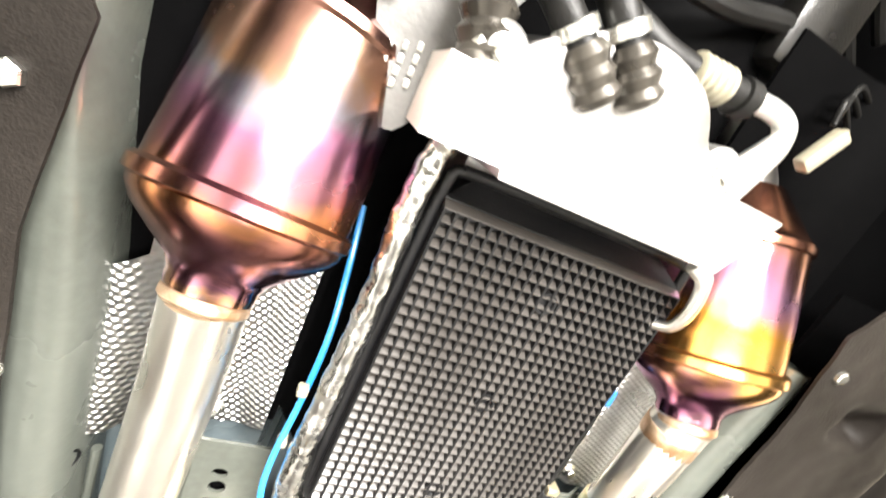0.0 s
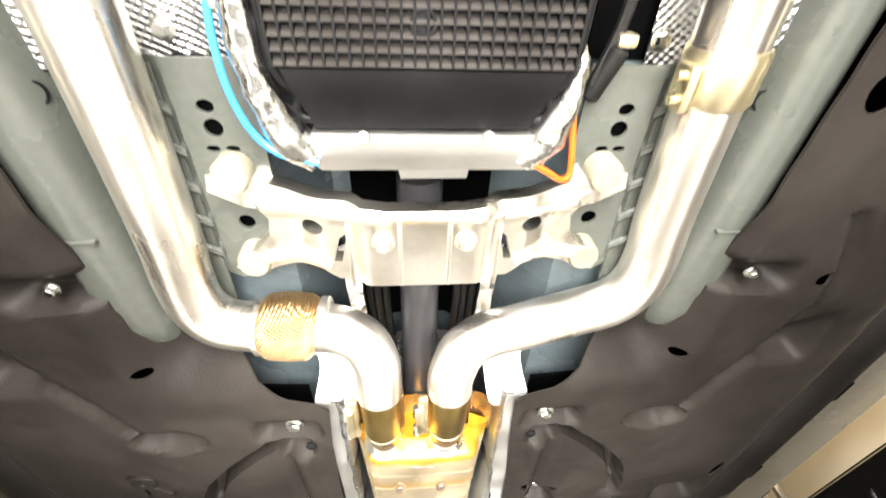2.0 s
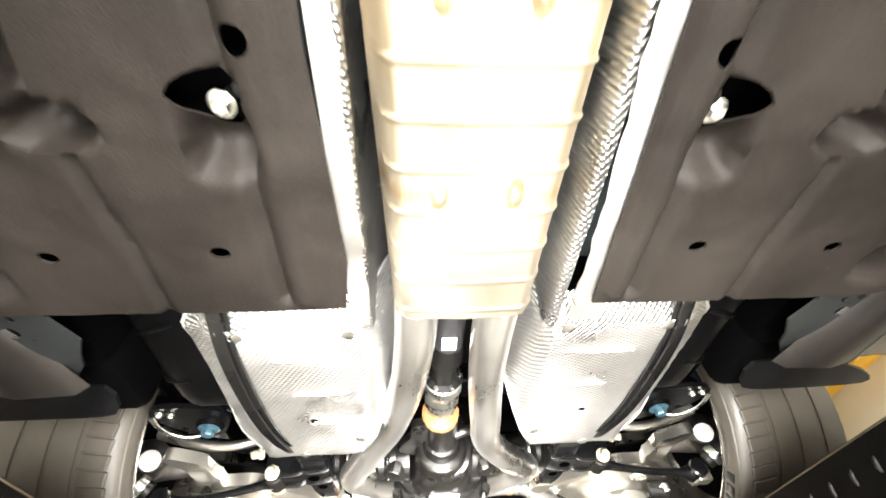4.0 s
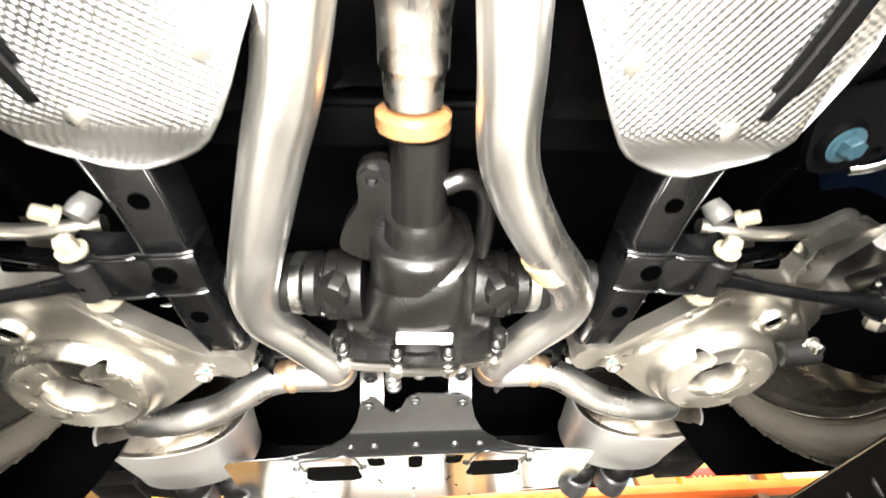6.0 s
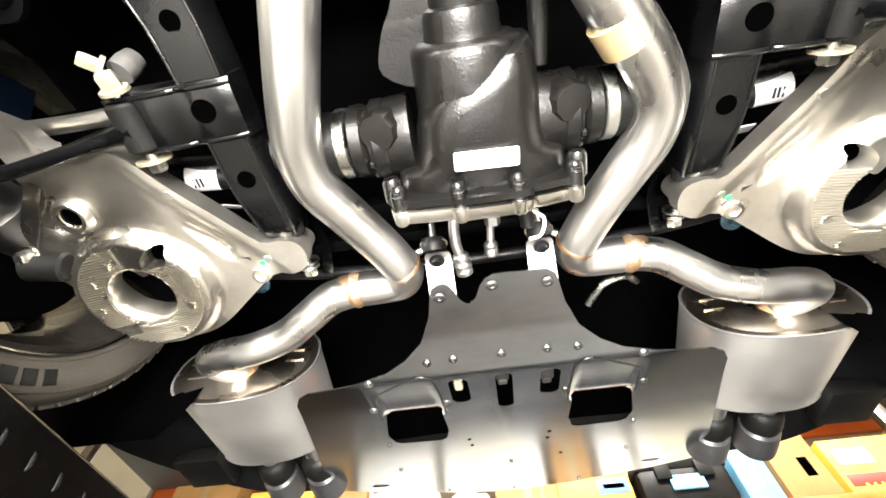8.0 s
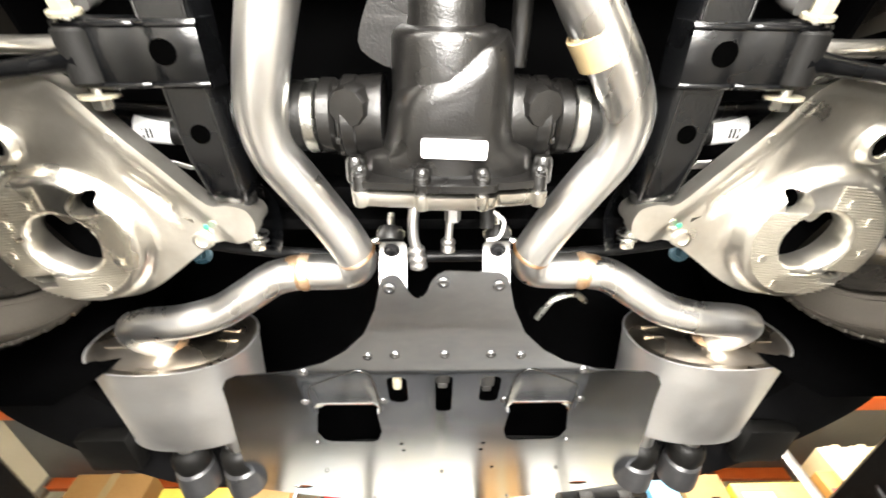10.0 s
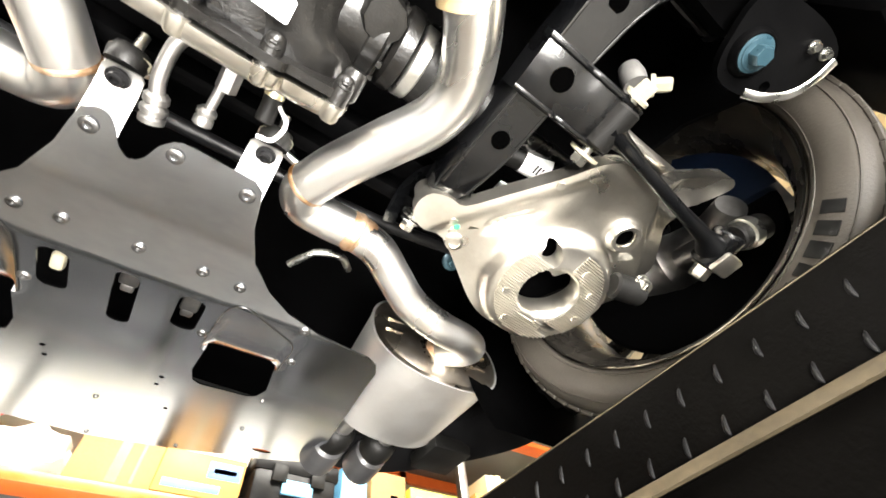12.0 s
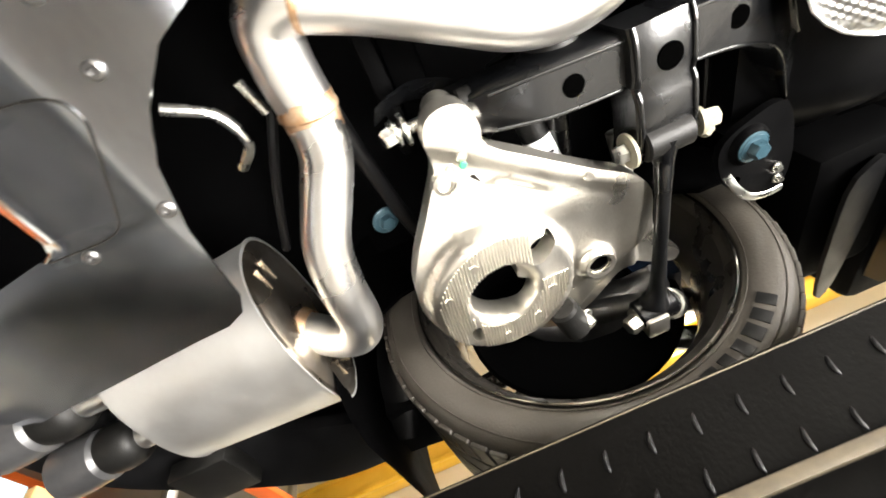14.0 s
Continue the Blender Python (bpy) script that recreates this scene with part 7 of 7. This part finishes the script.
def bumper():
    t = thing("rear_bumper", "black plastic rear bumper with an inner flange", "bumper")
    for s in (-1, 1):
        path = spline([(0.96, 2.50, 1.78), (0.955, 2.60, 1.785), (0.93, 2.75, 1.785), (0.86, 2.98, 1.832), (0.74, 3.16, 1.870), (0.60, 3.26, 1.915), (0.45, 3.33, 1.96), (0.0, 3.40, 2.0)], 6)
        loops = []
        for x, y, z in path:
            loops.append([(s * (x - 0.10), y - 0.11, z + 0.035), (s * (x - 0.015), y - 0.01, z + 0.004), (s * x, y, z), (s * (x + 0.015), y + 0.01, z + 0.01), (s * (x + 0.06), y + 0.06, z + 0.15), (s * (x + 0.03), y + 0.04, z + 0.55), (s * (x - 0.02), y, z + 0.55), (s * (x - 0.015), y - 0.01, z + 0.03), (s * (x - 0.10), y - 0.11, z + 0.06)])
        part("shell", rings(B(), loops), PLASTIC, t, sharp=40)
        bm = B()
        box(bm, (s * 0.80 - 0.06, 2.86, 1.80), (s * 0.80 + 0.06, 2.98, 1.84), 0.006)
        part("flange_pad", bm, RUBBER, t)
    lin = thing("wheel_arch_liner", "black felt wheel arch liner", "wheel arch liner", "wheel arch liners")
    for s in (-1, 1):
        bm = B()
        rows = []
        for k in range(25):
            w = radians(-28 + k * 190 / 24)
            r = 0.415
            rows.append([bm.verts.new((s * x, 2.16 + r * math.cos(w), 1.83 + (r + 0.0) * math.sin(w))) for x in (0.62, 0.80, 1.00, 1.10)])
        for a, b in zip(rows, rows[1:]):
            for i in range(3):
                bm.faces.new((a[i], a[i + 1], b[i + 1], b[i]))
        bmesh.ops.solidify(bm, geom=bm.faces[:], thickness=0.006)
        part("liner", bm, UNLIT_BLACK, lin, sharp=60)
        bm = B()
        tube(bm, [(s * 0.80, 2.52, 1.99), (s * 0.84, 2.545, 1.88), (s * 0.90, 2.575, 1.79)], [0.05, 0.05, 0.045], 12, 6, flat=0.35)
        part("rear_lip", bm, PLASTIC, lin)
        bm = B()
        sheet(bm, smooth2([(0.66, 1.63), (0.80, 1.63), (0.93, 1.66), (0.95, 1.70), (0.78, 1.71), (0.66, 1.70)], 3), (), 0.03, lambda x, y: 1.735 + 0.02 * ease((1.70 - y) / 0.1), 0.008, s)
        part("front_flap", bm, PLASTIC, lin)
        # panel whose near-black stands for the unlit top of the tyre
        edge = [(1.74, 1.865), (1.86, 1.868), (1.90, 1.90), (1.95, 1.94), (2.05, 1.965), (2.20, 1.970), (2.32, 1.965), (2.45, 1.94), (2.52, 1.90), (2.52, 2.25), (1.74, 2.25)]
        part("inner_panel", rings(B(), [[(s * x, y, z) for y, z in edge] for x in (0.676, 0.684)]), UNLIT_BLACK, lin, "inner wheelhouse panel in near-black, for the dark over the tyre")


bumper()


# ---------------------------------------------------------------- wheels
def wheel(s):
    t = thing("rear_hub_assembly", "rear hub with black alloy wheel, tyre and brake on the runway", "wheel", "rear hubs")
    c = Vector((s * 0.700, 2.145, 1.876))
    W = 0.285
    prof = [(0.016, 0.279), (0.012, 0.283), (0.006, 0.286), (0.001, 0.290), (-0.003, 0.298), (-0.006, 0.308), (-0.007, 0.320), (-0.005, 0.334), (0.001, 0.346), (0.012, 0.355), (0.028, 0.360), (0.06, 0.362)]
    prof += [(0.06 + (W - 0.12) * k / 8, 0.362) for k in range(1, 9)]
    prof += [(W - 0.030, 0.359), (W - 0.014, 0.353), (W - 0.003, 0.342), (W + 0.004, 0.315), (W, 0.294), (W - 0.014, 0.280)]
    tyre = part("tyre", lathe(B(), c, (s, 0, 0), prof, 96, False), TYRE, t, "low-profile black tyre", sharp=60)
    for r, x in ((0.2935, -0.0012), (0.3405, -0.0025)):
        part("sidewall_line", lathe(B(), c, (s, 0, 0), [(x + 0.001, r - 0.0015), (x - 0.0012, r), (x + 0.001, r + 0.0015)], 96, False), TYRE, tyre, "thin moulded sidewall line")
    # tread blocks along the inner shoulder
    block = None
    for k in range(72):
        a = 2 * math.pi * k / 72
        if block is None:
            bm = B()
            box(bm, (0.016 if s > 0 else -0.075, -0.0146, 0.3560), (0.075 if s > 0 else -0.016, 0.0146, 0.3640), 0.002, Matrix.Rotation(radians(8 * s), 4, "Z"), 1)
            ob = part("tread_block", bm, TYRE, tyre)
            block = ob.data
        else:
            ob = new("tread_block", block)
            ob.parent = tyre
        ob.matrix_local = Matrix.Translation(c) @ Matrix.Rotation(a, 4, "X")
    for x0, x1 in ((0.085, 0.135), (0.145, 0.20), (0.21, 0.262)):
        part("tread_rib", lathe(B(), c, (s, 0, 0), [(x0, 0.3615), (x0, 0.3640), (x1, 0.3640), (x1, 0.3615)], 72, False), TYRE, tyre)
    rim = part("rim", lathe(B(), c, (s, 0, 0), [(0.020, 0.266), (0.008, 0.2820), (0.004, 0.2835), (0.002, 0.2815), (0.006, 0.2780), (0.020, 0.274), (0.034, 0.266), (0.060, 0.248), (0.10, 0.238), (0.20, 0.238), (0.27, 0.266), (0.276, 0.280), (0.268, 0.284), (0.2, 0.244), (0.10, 0.244), (0.05, 0.260)], 72, False), RIM, t, "black rim barrel with a bright lip", sharp=40)
    part("rim_lip", lathe(B(), c, (s, 0, 0), [(0.0040, 0.2795), (0.0012, 0.2808), (0.0012, 0.2832), (0.0040, 0.2845)], 72, False), RIM_LIP, rim, "bright metal lip")
    for k in range(10):
        bm = B()
        a = 2 * math.pi * (k + (0.18 if k % 2 else -0.18)) / 10
        u = Vector((0, math.cos(a), math.sin(a)))
        tube(bm, [c + Vector((s * 0.235, 0, 0)) + u * 0.045, c + Vector((s * 0.245, 0, 0)) + u * 0.13, c + Vector((s * 0.255, 0, 0)) + u * 0.264], [0.026, 0.022, 0.028], 8, 4)
        part("spoke", bm, RIM, rim)
    part("hub", lathe(B(), c, (s, 0, 0), [(0.20, 0.07), (0.25, 0.065), (0.255, 0.03)], 28), RIM, rim)
    part("brake_disc", lathe(B(), c, (s, 0, 0), [(0.150, 0.09), (0.150, 0.195), (0.176, 0.195), (0.176, 0.09)], 60), STEEL_DARK, t)
    # near-black shield, sized to block the bright hall behind the rim
    part("brake_shield", lathe(B(), c, (s, 0, 0), [(0.135, 0.04), (0.130, 0.208), (0.137, 0.215), (0.142, 0.208)], 40), UNLIT_BLACK, t)
    part("upright", tube(B(), [c + Vector((s * 0.035, -0.14, -0.10)), c + Vector((s * 0.085, -0.08, -0.08)), c + Vector((s * 0.125, 0.0, -0.04)), c + Vector((s * 0.095, 0.08, -0.02)), c + Vector((s * 0.015, 0.13, 0.0))], [0.025, 0.04, 0.06, 0.04, 0.03], 16, 6), STEEL_DARK, t)
    bm = B()
    loops = []
    for k in range(9):
        a = radians(130 + k * 8)
        u = Vector((0, math.cos(a), math.sin(a)))
        loops.append([c + Vector((s * x, 0, 0)) + u * r for x, r in ((0.115, 0.145), (0.115, 0.225), (0.21, 0.225), (0.21, 0.145))])
    rings(bm, loops)
    part("caliper", bm, CALIPER, t, "dark blue brake caliper")
    return t, c


RIM = mat("black_rim_paint", (0.012, 0.011, 0.0095), (0.026, 0.023, 0.019), 0.3, 0.0, 10, 120)
CALIPER = mat("dark_blue_paint", (0.0018, 0.0045, 0.012), (0.003, 0.007, 0.018), 0.35)
RIM_LIP = mat("bright_rim_lip", (0.30, 0.28, 0.25), (0.46, 0.43, 0.39), 0.22, 1.0)


def sidewall_mark(s, hub, c, angle, width):
    """One raised bar of the moulded sidewall writing."""
    bm = B()
    box(bm, (-width / 2, -0.0125, -0.0012), (width / 2, 0.0125, 0.0012), 0.0008)
    u = Vector((0, math.cos(angle), math.sin(angle)))
    out_n = Vector((-s, 0, 0))
    m = Matrix((u.cross(out_n), u, out_n)).transposed().to_4x4()
    m.translation = c + u * 0.3175 + Vector((-s * 0.0070, 0, 0))
    part("sidewall_mark", bm, TYRE_TEXT, hub).matrix_local = m


for side in (-1, 1):
    w, wc = wheel(side)
    for i, wd in enumerate((0.020, 0.021, 0.024, 0.019, 0.019, 0.024)):
        sidewall_mark(side, w, wc, radians(-131.0 + 5.6 * i) if side > 0 else radians(311.0 - 5.6 * i), wd)


# ---------------------------------------------------------------- lift
def runway(s):
    t = thing("lift_runway", "black steel lift runway with raised tread bumps and worn edge", "car lift", "lift runways")
    m = Matrix.Translation((0, 2.16, 0)) @ Matrix.Rotation(radians(0.3), 4, "X") @ Matrix.Translation((0, -2.16, 0))
    bm = B()
    prof = [(0.607, 1.534), (0.607, 1.432), (0.602, 1.428), (0.602, 1.422), (0.625, 1.422), (0.625, 1.33), (0.70, 1.31), (1.08, 1.31), (1.12, 1.33), (1.13, 1.50), (1.125, 1.540), (1.115, 1.540), (1.11, 1.514), (0.632, 1.514), (0.618, 1.538), (0.611, 1.539)]
    rings(bm, [[m @ Vector((s * x, y, z)) for x, z in prof] for y in (-2.2, 3.9)])
    part("deck", bm, RAMP, t, sharp=30)
    bm = B()
    rings(bm, [[m @ Vector((s * x, y, z)) for x, z in ((0.6005, 1.4315), (0.5990, 1.4255), (0.6005, 1.4190), (0.6100, 1.4190), (0.6100, 1.4310))] for y in (-2.2, 3.9)])
    part("edge_lip", bm, RAMP_EDGE, t, "worn tan lower edge")
    part("top_edge", tube(B(), [m @ Vector((s * 0.6075, -2.2 + 0.61 * k, 1.5352 + 0.0006 * math.sin(k * 2.4))) for k in range(11)], 0.0012, 8, 6), RAMP_EDGE, t, "thin worn tan upper edge")
    k = 0
    bumpme = None
    for j in range(2):
        for i in range(60):
            y = 0.55 + i * 0.0505 + 0.025 * j
            if y > 3.55:
                continue
            p = m @ Vector((s * 0.6068, y, 1.496 - 0.050 * j))
            if bumpme is None:
                bm = B()
                bmesh.ops.create_uvsphere(bm, u_segments=8, v_segments=5, radius=1)
                for v in bm.verts:
                    v.co = Vector((v.co.x * 0.0028, v.co.y * 0.0034 - v.co.z * 0.0030 - 0.0025 * v.co.z * v.co.z, v.co.z * 0.0115))
                ob = part("tread_bump", bm, PLASTIC, t)
                bumpme = ob.data
            else:
                ob = new("tread_bump", bumpme)
                ob.parent = t
            ob.location = p
    return t


for side in (-1, 1):
    runway(side)


# ---------------------------------------------------------------- rack with cartons behind the car
def rack():
    t = thing("pallet_rack", "orange and grey steel storage rack against the wall", "storage rack")
    for z in (0.35, 0.80, 1.64, 2.36, 3.35):
        bm = B()
        box(bm, (-3.4, 4.62 if z > 2 else 4.72, z - 0.055), (3.9, 4.77, z), 0.006)
        box(bm, (-3.4, 5.62, z - 0.10), (3.9, 5.67, z), 0.006)
        part("beam", bm, ORANGE_STEEL if z > 2 else STEEL_DARK, t, "painted rack beam")
        bm = B()
        box(bm, (-3.4, 4.74, z - 0.004), (3.9, 5.65, z + 0.012), 0.002)
        part("shelf", bm, SHELF, t)
    for x in (-3.4, -0.95, 2.45, 3.9):
        for y in (4.72, 5.62):
            bm = B()
            box(bm, (x - 0.04, y, 0.0), (x + 0.04, y + 0.06, 4.3), 0.005)
            part("upright", bm, STEEL_DARK, t)


rack()
bm = B()
box(bm, (4.40, -3.0, 3.42), (4.595, 5.4, 3.72), 0.01)
box(bm, (4.36, -3.0, 3.42), (4.41, 5.4, 3.46), 0.006)
box(bm, (4.36, -3.0, 3.68), (4.41, 5.4, 3.72), 0.006)
single("crane_rail", bm, YELLOW_STEEL, "yellow painted steel rail along the workshop wall", "wall rail")


def carton(x0, x1, z0, z1, material, label, depth=0.55, y=4.66, tape=None, prints=()):
    t = thing("carton", label, "box", "cartons on the rack")
    bm = B()
    y1 = y + depth
    box(bm, (x0, y, z0), (x1, y1, z1), 0.008)
    part("body", bm, material, t)
    if tape:
        xm = (x0 + x1) / 2
        bm = B()
        box(bm, (xm - 0.025, y - 0.002, z0 + 0.01), (xm + 0.025, y + 0.01, z1 + 0.002), 0.0006)
        part("tape", bm, tape, t)
    for a, b, c, d, mm in prints:
        w, h = x1 - x0, z1 - z0
        bm = B()
        box(bm, (x0 + a * w, y - 0.002, z0 + c * h), (x0 + b * w, y + 0.01, z0 + d * h), 0.0006)
        part("print", bm, mm, t)
    return t


S = 2.372
carton(-0.90, -0.46, S, 2.62, CARD_WHITE, "white carton with dark printed bars on the rack", prints=((0.1, 0.75, 0.62, 0.78, INK), (0.1, 0.55, 0.35, 0.48, INK)))
carton(-0.10, 0.30, S, 2.70, CARD, "plain brown cardboard box with tape on the rack", tape=TIN, prints=((0.06, 0.94, 0.90, 0.93, TIN), (0.7, 0.74, 0.05, 0.9, TIN)))
carton(0.28, 0.72, S, 2.60, CARD_ORANGE, "orange-brown printed carton with blue panels", prints=((0.55, 0.96, 0.45, 0.85, BLUE_PRINT), (0.08, 0.75, 0.12, 0.30, BLUE_PRINT), (0.62, 0.9, 0.58, 0.70, CARD_WHITE)), y=4.64)
carton(0.40, 0.74, 2.605, 2.69, CARD_WHITE, "flat white carton lying on another box", y=4.70)
carton(1.34, 1.53, S, 2.72, BLUE_CARD, "light blue carton with white printed bars", prints=((0.3, 0.6, 0.2, 0.8, CARD_WHITE),))
# the opening's dark is a black print on the front
carton(1.56, 1.84, S, 2.74, CARD, "brown cardboard box with a dark opening painted on", prints=((0.55, 0.75, 0.3, 0.6, VOID),))
mb = carton(1.88, 2.36, S, 2.68, CARD_YELLOW, "yellow wine carton with a red printed band", prints=((0.05, 0.95, 0.10, 0.32, RED_PRINT), (0.1, 0.5, 0.5, 0.8, CARD_WHITE)))
carton(2.50, 2.62, S, 2.75, CARD_ORANGE, "narrow orange carton beside cream boards", prints=((0.1, 0.9, 0.62, 0.70, RED_PRINT),))
carton(3.56, 3.86, S, 2.78, CARD_YELLOW, "plain yellow carton at the end of the rack")
carton(-2.35, -1.85, S, 2.80, CARD, "brown cardboard box with tape on the rack", tape=TIN)
carton(-1.28, -0.93, S, 2.74, CARD, "plain brown cardboard box beside a yellow carton")
carton(-1.75, -1.30, S, 2.70, CARD_YELLOW, "yellow printed carton on the rack", prints=((0.2, 0.8, 0.4, 0.6, INK),))
carton(-3.0, -2.5, S, 2.66, BLUE_CARD, "blue and white carton on the rack", prints=((0.4, 0.8, 0.1, 0.9, CARD_WHITE),))
carton(2.62, 3.3, 3.362, 3.75, CARD_YELLOW, "yellow carton on the upper shelf", prints=((0.1, 0.9, 0.3, 0.5, CARD_WHITE),))
carton(0.3, 1.0, 3.362, 3.8, CARD, "brown carton on the upper shelf", tape=TIN)
carton(1.2, 1.9, 3.362, 3.7, CARD_WHITE, "white carton on the upper shelf")
cu = bpy.data.curves.new("word", "FONT")
cu.body, cu.size, cu.extrude, cu.align_x = "MALBEC", 0.085, 0.001, "CENTER"
tmp = new("word", cu)
me = bpy.data.meshes.new_from_object(tmp.evaluated_get(bpy.context.evaluated_depsgraph_get()))
bpy.data.objects.remove(tmp)
me.materials.append(CARD_YELLOW)
ob = new("printed_word", me)
ob.parent = mb
ob.matrix_local = pose(2.12, 4.656, 2.358, 90, 0, 0)


def bin_box():
    t = thing("tool_case", "black plastic tool case with a blue label", "case")
    bm = B()
    box(bm, (0.76, 4.60, S), (1.28, 5.0, 2.60), 0.03)
    part("body", bm, PLASTIC, t)
    bm = B()
    box(bm, (0.75, 4.59, 2.56), (1.29, 5.01, 2.66), 0.02)
    part("lid", bm, PLASTIC, t)
    for x in (0.86, 1.10):
        bm = B()
        box(bm, (x, 4.575, 2.50), (x + 0.09, 4.60, 2.60), 0.006)
        part("latch", bm, RUBBER, t)
    bm = B()
    box(bm, (0.93, 4.583, 2.44), (1.12, 4.599, 2.52), 0.002)
    part("label", bm, BLUE_CARD, t, "light blue label")


bin_box()


def bag(x, z, material, label, r=0.16):
    bm = B()
    bmesh.ops.create_icosphere(bm, subdivisions=4, radius=1)
    for v in bm.verts:
        n = noise.noise(v.co * 2.2 + Vector((x, 0, 0))) * 0.22 + noise.noise(v.co * 6) * 0.06
        v.co = Vector((x, 4.86, z)) + Vector((v.co.x * r * 1.35, v.co.y * r, max(-0.75, v.co.z) * r)) * (1 + n)
    return single("plastic_bag", bm, material, label, "bag", "bags on the rack")


bag(-0.30, S + 0.125, CARD_WHITE, "crumpled white plastic bag on the rack")
bag(-0.42, S + 0.07, PURPLE, "small crumpled dark purple bag on the rack", 0.085)
bag(-0.62, 2.62 + 0.09, RED_PRINT, "crumpled red and white plastic bag", 0.11)
for k in range(14):
    bm = B()
    box(bm, (2.66 + k * 0.062, 4.68, S), (2.715 + k * 0.062, 5.2, 2.93 + 0.01 * (k % 3)), 0.004)
    single("foam_board", bm, BOARD, "cream board standing upright in a row", "board", "boards on the rack")

# lower shelves: goods out of view, added for their reflection in the skid plate
x = -3.3
for k, (w, h, m, lab) in enumerate(((0.62, 0.35, CARD, "brown cardboard box on the middle shelf"), (0.50, 0.42, CARD_WHITE, "white carton on the middle shelf"), (0.46, 0.36, CARD_WHITE, "white carton on the middle shelf"),
                                    (0.55, 0.40, CARD, "brown carton on the middle shelf"), (0.48, 0.38, CARD_WHITE, "white carton on the middle shelf"), (0.60, 0.34, CARD_WHITE, "flat white carton on the middle shelf"),
                                    (0.22, 0.40, CARD, "narrow brown carton on the middle shelf"), (0.18, 0.38, CARD_WHITE, "narrow white carton on the middle shelf"), (0.60, 0.42, CARD_WHITE, "white carton on the middle shelf"), (0.50, 0.36, CARD_WHITE, "white carton on the middle shelf"),
                                    (0.56, 0.40, CARD, "brown cardboard box on the middle shelf"), (0.50, 0.42, CARD_WHITE, "white carton on the middle shelf"))):
    carton(x, x + w, 1.654, 1.654 + h, m, lab, tape=TIN if m is CARD else None, prints=((0.15, 0.7, 0.5, 0.7, BLUE_CARD),) if k % 3 == 1 else ((0.2, 0.8, 0.3, 0.42, CARD_YELLOW),) if k % 3 == 2 else ())
    x += w + 0.06


# unseen crate; its dark grey keeps the plate's front reflection dark
def crate(x):
    t = thing("reflection_crate", "unseen dark grey crate, added to darken the skid plate's reflection", "crate", "crates on the rack")
    bm = B()
    box(bm, (x, 4.70, 0.814), (x + 0.60, 5.3, 1.46), 0.02)
    part("body", bm, CRATE, t)
    bm = B()
    box(bm, (x - 0.01, 4.69, 1.40), (x + 0.61, 5.31, 1.49), 0.012)
    part("rim", bm, CRATE, t)
    bm = B()
    box(bm, (x + 0.18, 4.68, 1.27), (x + 0.42, 4.70, 1.33), 0.006)
    part("grip", bm, CRATE, t)


CRATE = mat("dark_grey_plastic", (0.035, 0.036, 0.04), (0.06, 0.061, 0.066), 0.45)
for k in range(10):
    crate(-3.25 + 0.66 * k)
